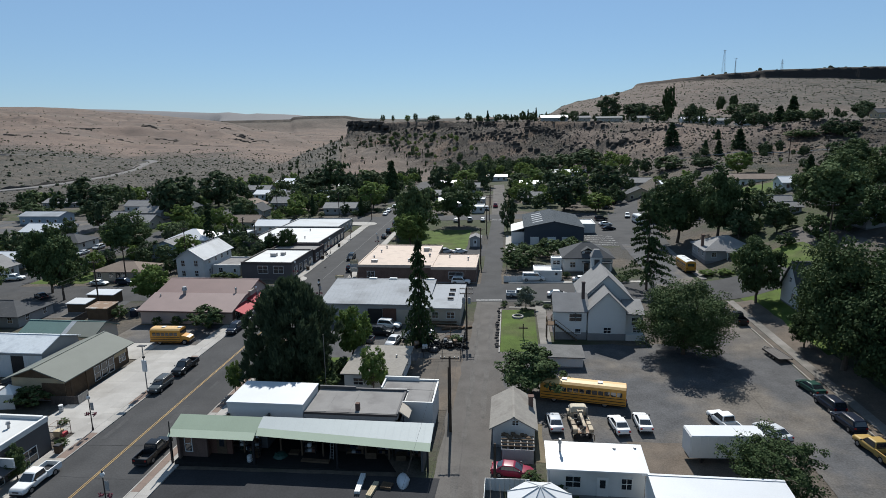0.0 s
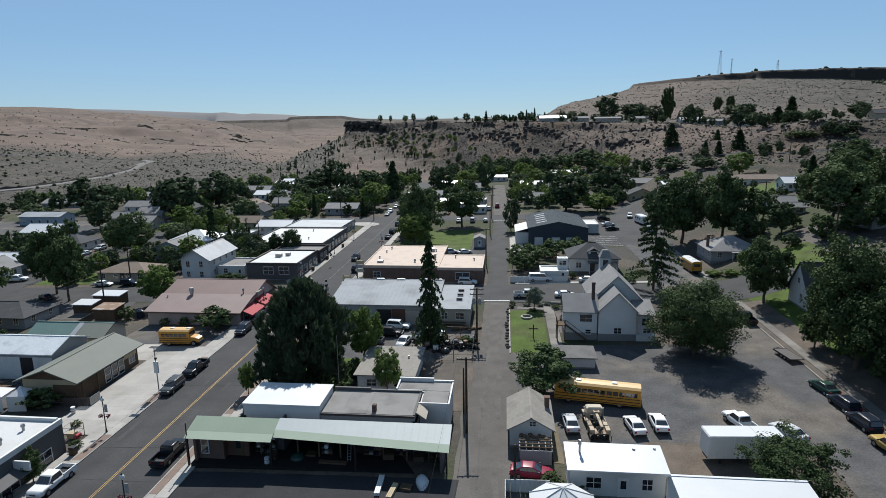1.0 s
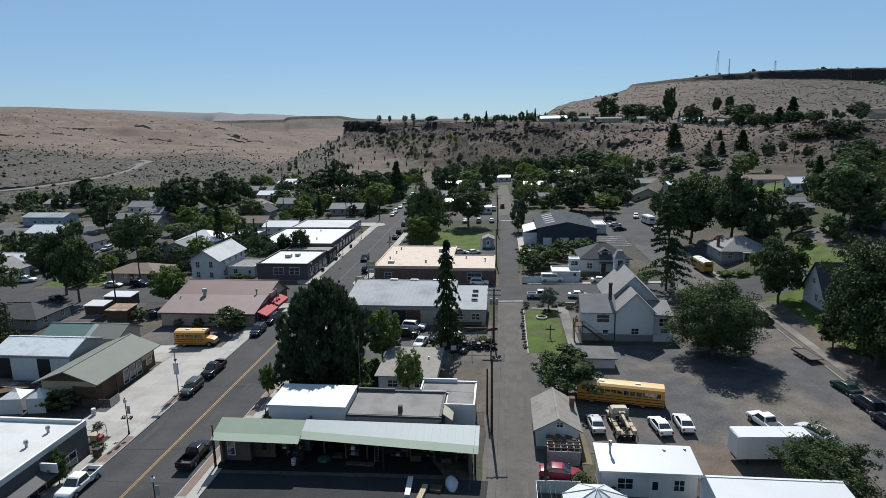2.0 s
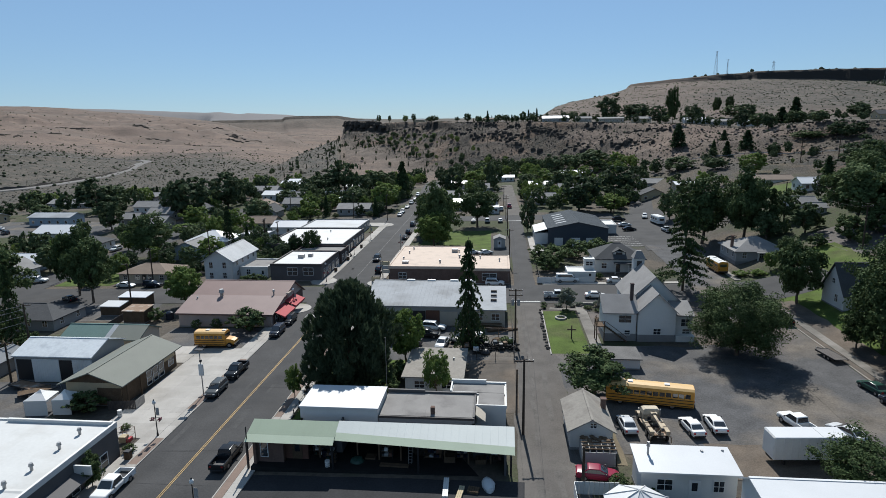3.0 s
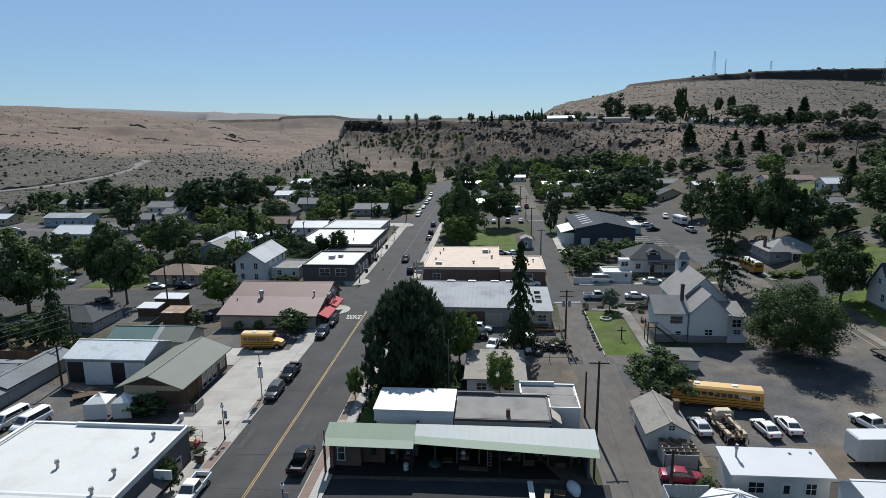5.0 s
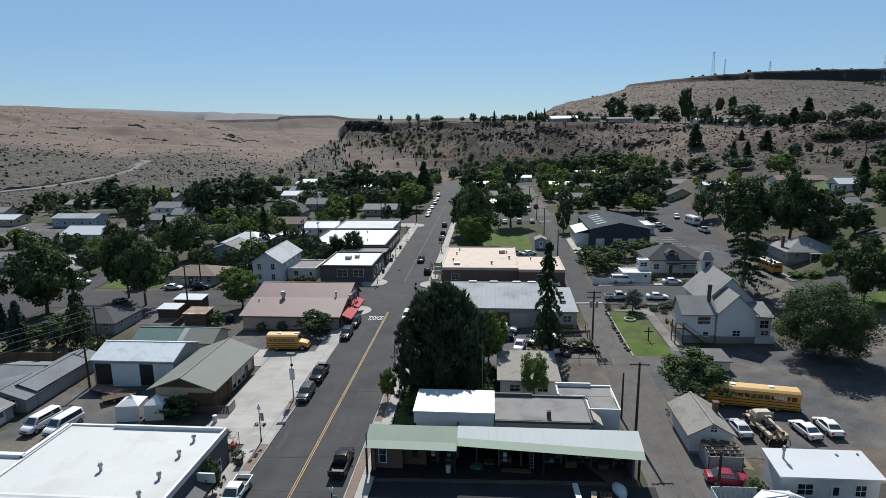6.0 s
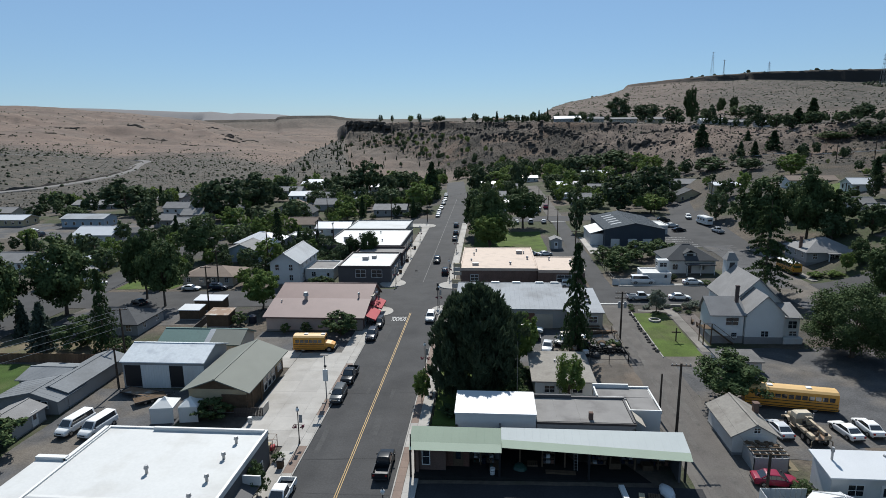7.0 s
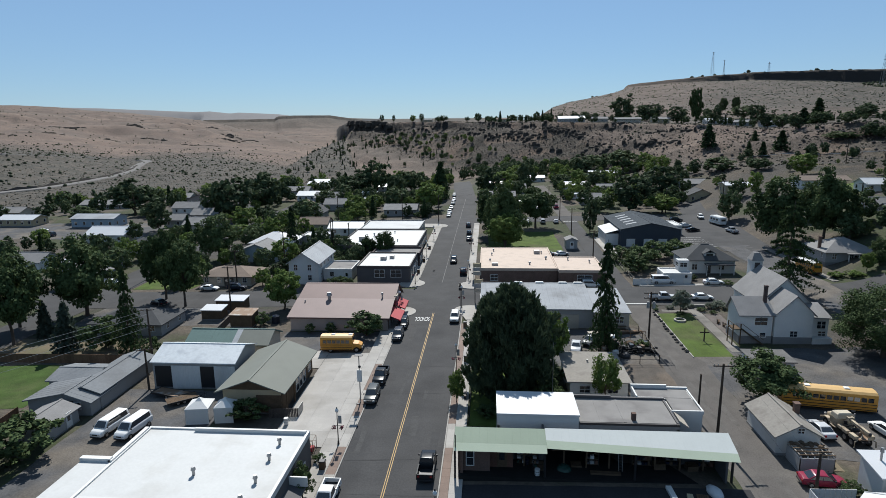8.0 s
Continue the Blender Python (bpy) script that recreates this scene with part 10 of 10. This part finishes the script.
# goods under the canopy
for x, w, h, m, nm in ((-26.8, 2.6, 1.5, PAINTS["teal"], "teal"), (-23.4, 1.4, 1.0, DARKGREY_WALL, "dark grey"), (-20.2, 2.4, 0.9, GREY_WALL, "grey"), (-17.0, 1.0, 1.6, GREY_WALL, "grey"), (-14.6, 1.6, 1.7, GREY_WALL, "grey"), (-12.0, 1.8, 1.9, PAINTS["blue"], "blue"), (-10.6, 1.0, 1.3, BARN_WOOD, "brown")):
    r = thing("goods_pallet", at(x, 66.0, q.uniform(-6, 6), 0.22), f"{nm} wrapped goods stacked on a pallet under the canopy", "goods", "stacked goods")
    part("pallet", Geo().box(-w / 2, -0.5, 0, w / 2, 0.5, 0.14), FENCE_WOOD, r)
    for k in range(3):
        part("layer", Geo().box(-w / 2 + q.uniform(0, 0.1), -0.48, 0.14 + k * h / 3.2, w / 2 - q.uniform(0, 0.1), 0.48, 0.12 + (k + 1) * h / 3.2, 0.03), m, r)
r = thing("water_tank", at(-80.2, 113.6, 0, 0.02), "blue round plastic tank beside the shed", "tank")
part("tank_body", Geo().cyl(0, 0, 0, 1.5, 0.8, 14).cyl(0, 0, 1.5, 1.75, 0.75, 14, 0.35), PAINTS["blue"], r)


def rust_shed(x, y, w, d, h, label, material=RUST_METAL):
    house("lean_shed", x, y, w, d, h, 0.3, "shed", BARN_WOOD, material, label, "shed", over=0.2)


rust_shed(-86.4, 112.4, 4.6, 3.6, 2.4, "small dark shed with rusty sheet roof")
rust_shed(-95.0, 117.0, 4.4, 3.0, 1.9, "small shed with pale sheet roof", WHITE_METAL)
rust_shed(-93.5, 123.0, 6.4, 3.2, 2.2, "white trailer shelter with sheet roof", WHITE_METAL)


def lattice_tower(az, d, h, w, arms):
    x, y = CX + d * math.sin(radians(az)), CY + d * math.cos(radians(az))
    r = thing("lattice_tower", Matrix.Translation((x, y, ground_z(x, y))), "grey steel lattice mast on the mesa rim", "mast", "masts")
    for a in (-1, 1):
        for b in (-1, 1):
            part("leg", Geo().tube([(a * w, b * w, -1), (a * w * 0.2, b * w * 0.2, h)], 0.22, 4), PIPE, r)
    for i in range(6):
        z0, z1 = h * i / 6, h * (i + 1) / 6
        k0, k1 = w * (1 - 0.8 * i / 6), w * (1 - 0.8 * (i + 1) / 6)
        part("brace", Geo().tube([(-k0, -k0, z0), (k1, -k1, z1)], 0.12, 4).tube([(k0, -k0, z0), (-k1, -k1, z1)], 0.12, 4), PIPE, r)
    for z in arms:
        part("arm", Geo().tube([(-4.0, 0, z), (4.0, 0, z)], 0.25, 4), PIPE, r)


lattice_tower(18.85, 1720, 62, 4, (60,))
lattice_tower(19.75, 1720, 40, 1.5, (38,))
lattice_tower(23.15, 1760, 32, 3, (22, 28))
lattice_tower(30.85, 1500, 62, 4, (42, 50, 57))


def hill_road():
    """The grade road bending across the valley side."""
    pts = []
    way = ((-60, 500), (-50, 560), (-42.1, 624), (-40.2, 639), (-38.3, 674), (-36.3, 721), (-34.2, 801), (-32.9, 910), (-32.0, 1073), (-31.5, 1162), (-32.1, 1205))
    for i in range(61):
        u = i / 6
        az = lerp(u, range(11), [p[0] for p in way])
        d = lerp(u, range(11), [p[1] for p in way])
        pts.append((CX + d * math.sin(radians(az)), CY + d * math.cos(radians(az))))
    g = Geo()
    for i, (x, y) in enumerate(pts):
        a, b = Vector(pts[max(i - 1, 0)]), Vector(pts[min(i + 1, 60)])
        s = Vector((-(b - a).y, (b - a).x)).normalized() * 6.0
        z = max(ground_z(x, y), ground_z(x + s.x, y + s.y), ground_z(x - s.x, y - s.y)) + 0.8
        g.v += [(x + s.x * 1.4, y + s.y * 1.4, z - 5), (x + s.x, y + s.y, z), (x - s.x, y - s.y, z), (x - s.x * 1.4, y - s.y * 1.4, z - 5)]
    g.f = [(i * 4 + j, i * 4 + 4 + j, i * 4 + 5 + j, i * 4 + 1 + j) for i in range(60) for j in range(3)]
    tagged(part("road_grade", g, GRADE_ROAD), "grey grade road across the dry valley side", "road", kind="structure")
    bank = Geo()
    for i, (x, y) in enumerate(pts[8:46]):
        c = Vector((x - CX, y - CY)).normalized()
        z, k = ground_z(x + c.x * 12, y + c.y * 12), 2.4 + 1.1 * math.sin(i * 1.3) * math.sin(i * 0.37)
        bank.v += [(x + c.x * 9, y + c.y * 9, z - 3), (x + c.x * 10.5, y + c.y * 10.5, z + k), (x + c.x * 18, y + c.y * 18, z + k * 0.7), (x + c.x * 26, y + c.y * 26, z - 3)]
    bank.f = [(i * 4 + j, i * 4 + 4 + j, i * 4 + 5 + j, i * 4 + 1 + j) for i in range(37) for j in range(3)]
    tagged(part("ground_cut_bank", bank, STONE), "dark stony cut bank above the grade road", "bank", kind="structure")
    bench = ((-32.1, 1205), (-33.0, 1222), (-34.0, 1229), (-36.1, 1163), (-38.0, 1027), (-39.9, 971), (-41.7, 908), (-46, 850), (-54, 800))
    pts = []
    for i in range(49):
        az, d = lerp(i / 6, range(9), [p[0] for p in bench]), lerp(i / 6, range(9), [p[1] for p in bench])
        pts.append((CX + d * math.sin(radians(az)), CY + d * math.cos(radians(az))))
    g = Geo()
    for x, y in pts:
        c = Vector((x - CX, y - CY)).normalized() * 2.6
        z = max(ground_z(x, y), ground_z(x + c.x, y + c.y), ground_z(x - c.x, y - c.y)) + 0.5
        g.v += [(x + c.x * 1.6, y + c.y * 1.6, z - 3), (x + c.x, y + c.y, z), (x - c.x, y - c.y, z), (x - c.x * 1.5, y - c.y * 1.5, z - 3)]
    g.f = [(i * 4 + j, i * 4 + 4 + j, i * 4 + 5 + j, i * 4 + 1 + j) for i in range(48) for j in range(3)]
    tagged(part("road_bench", g, GRADE_ROAD), "narrow gravel bench track along the dry slope", "road", kind="structure")


hill_road()
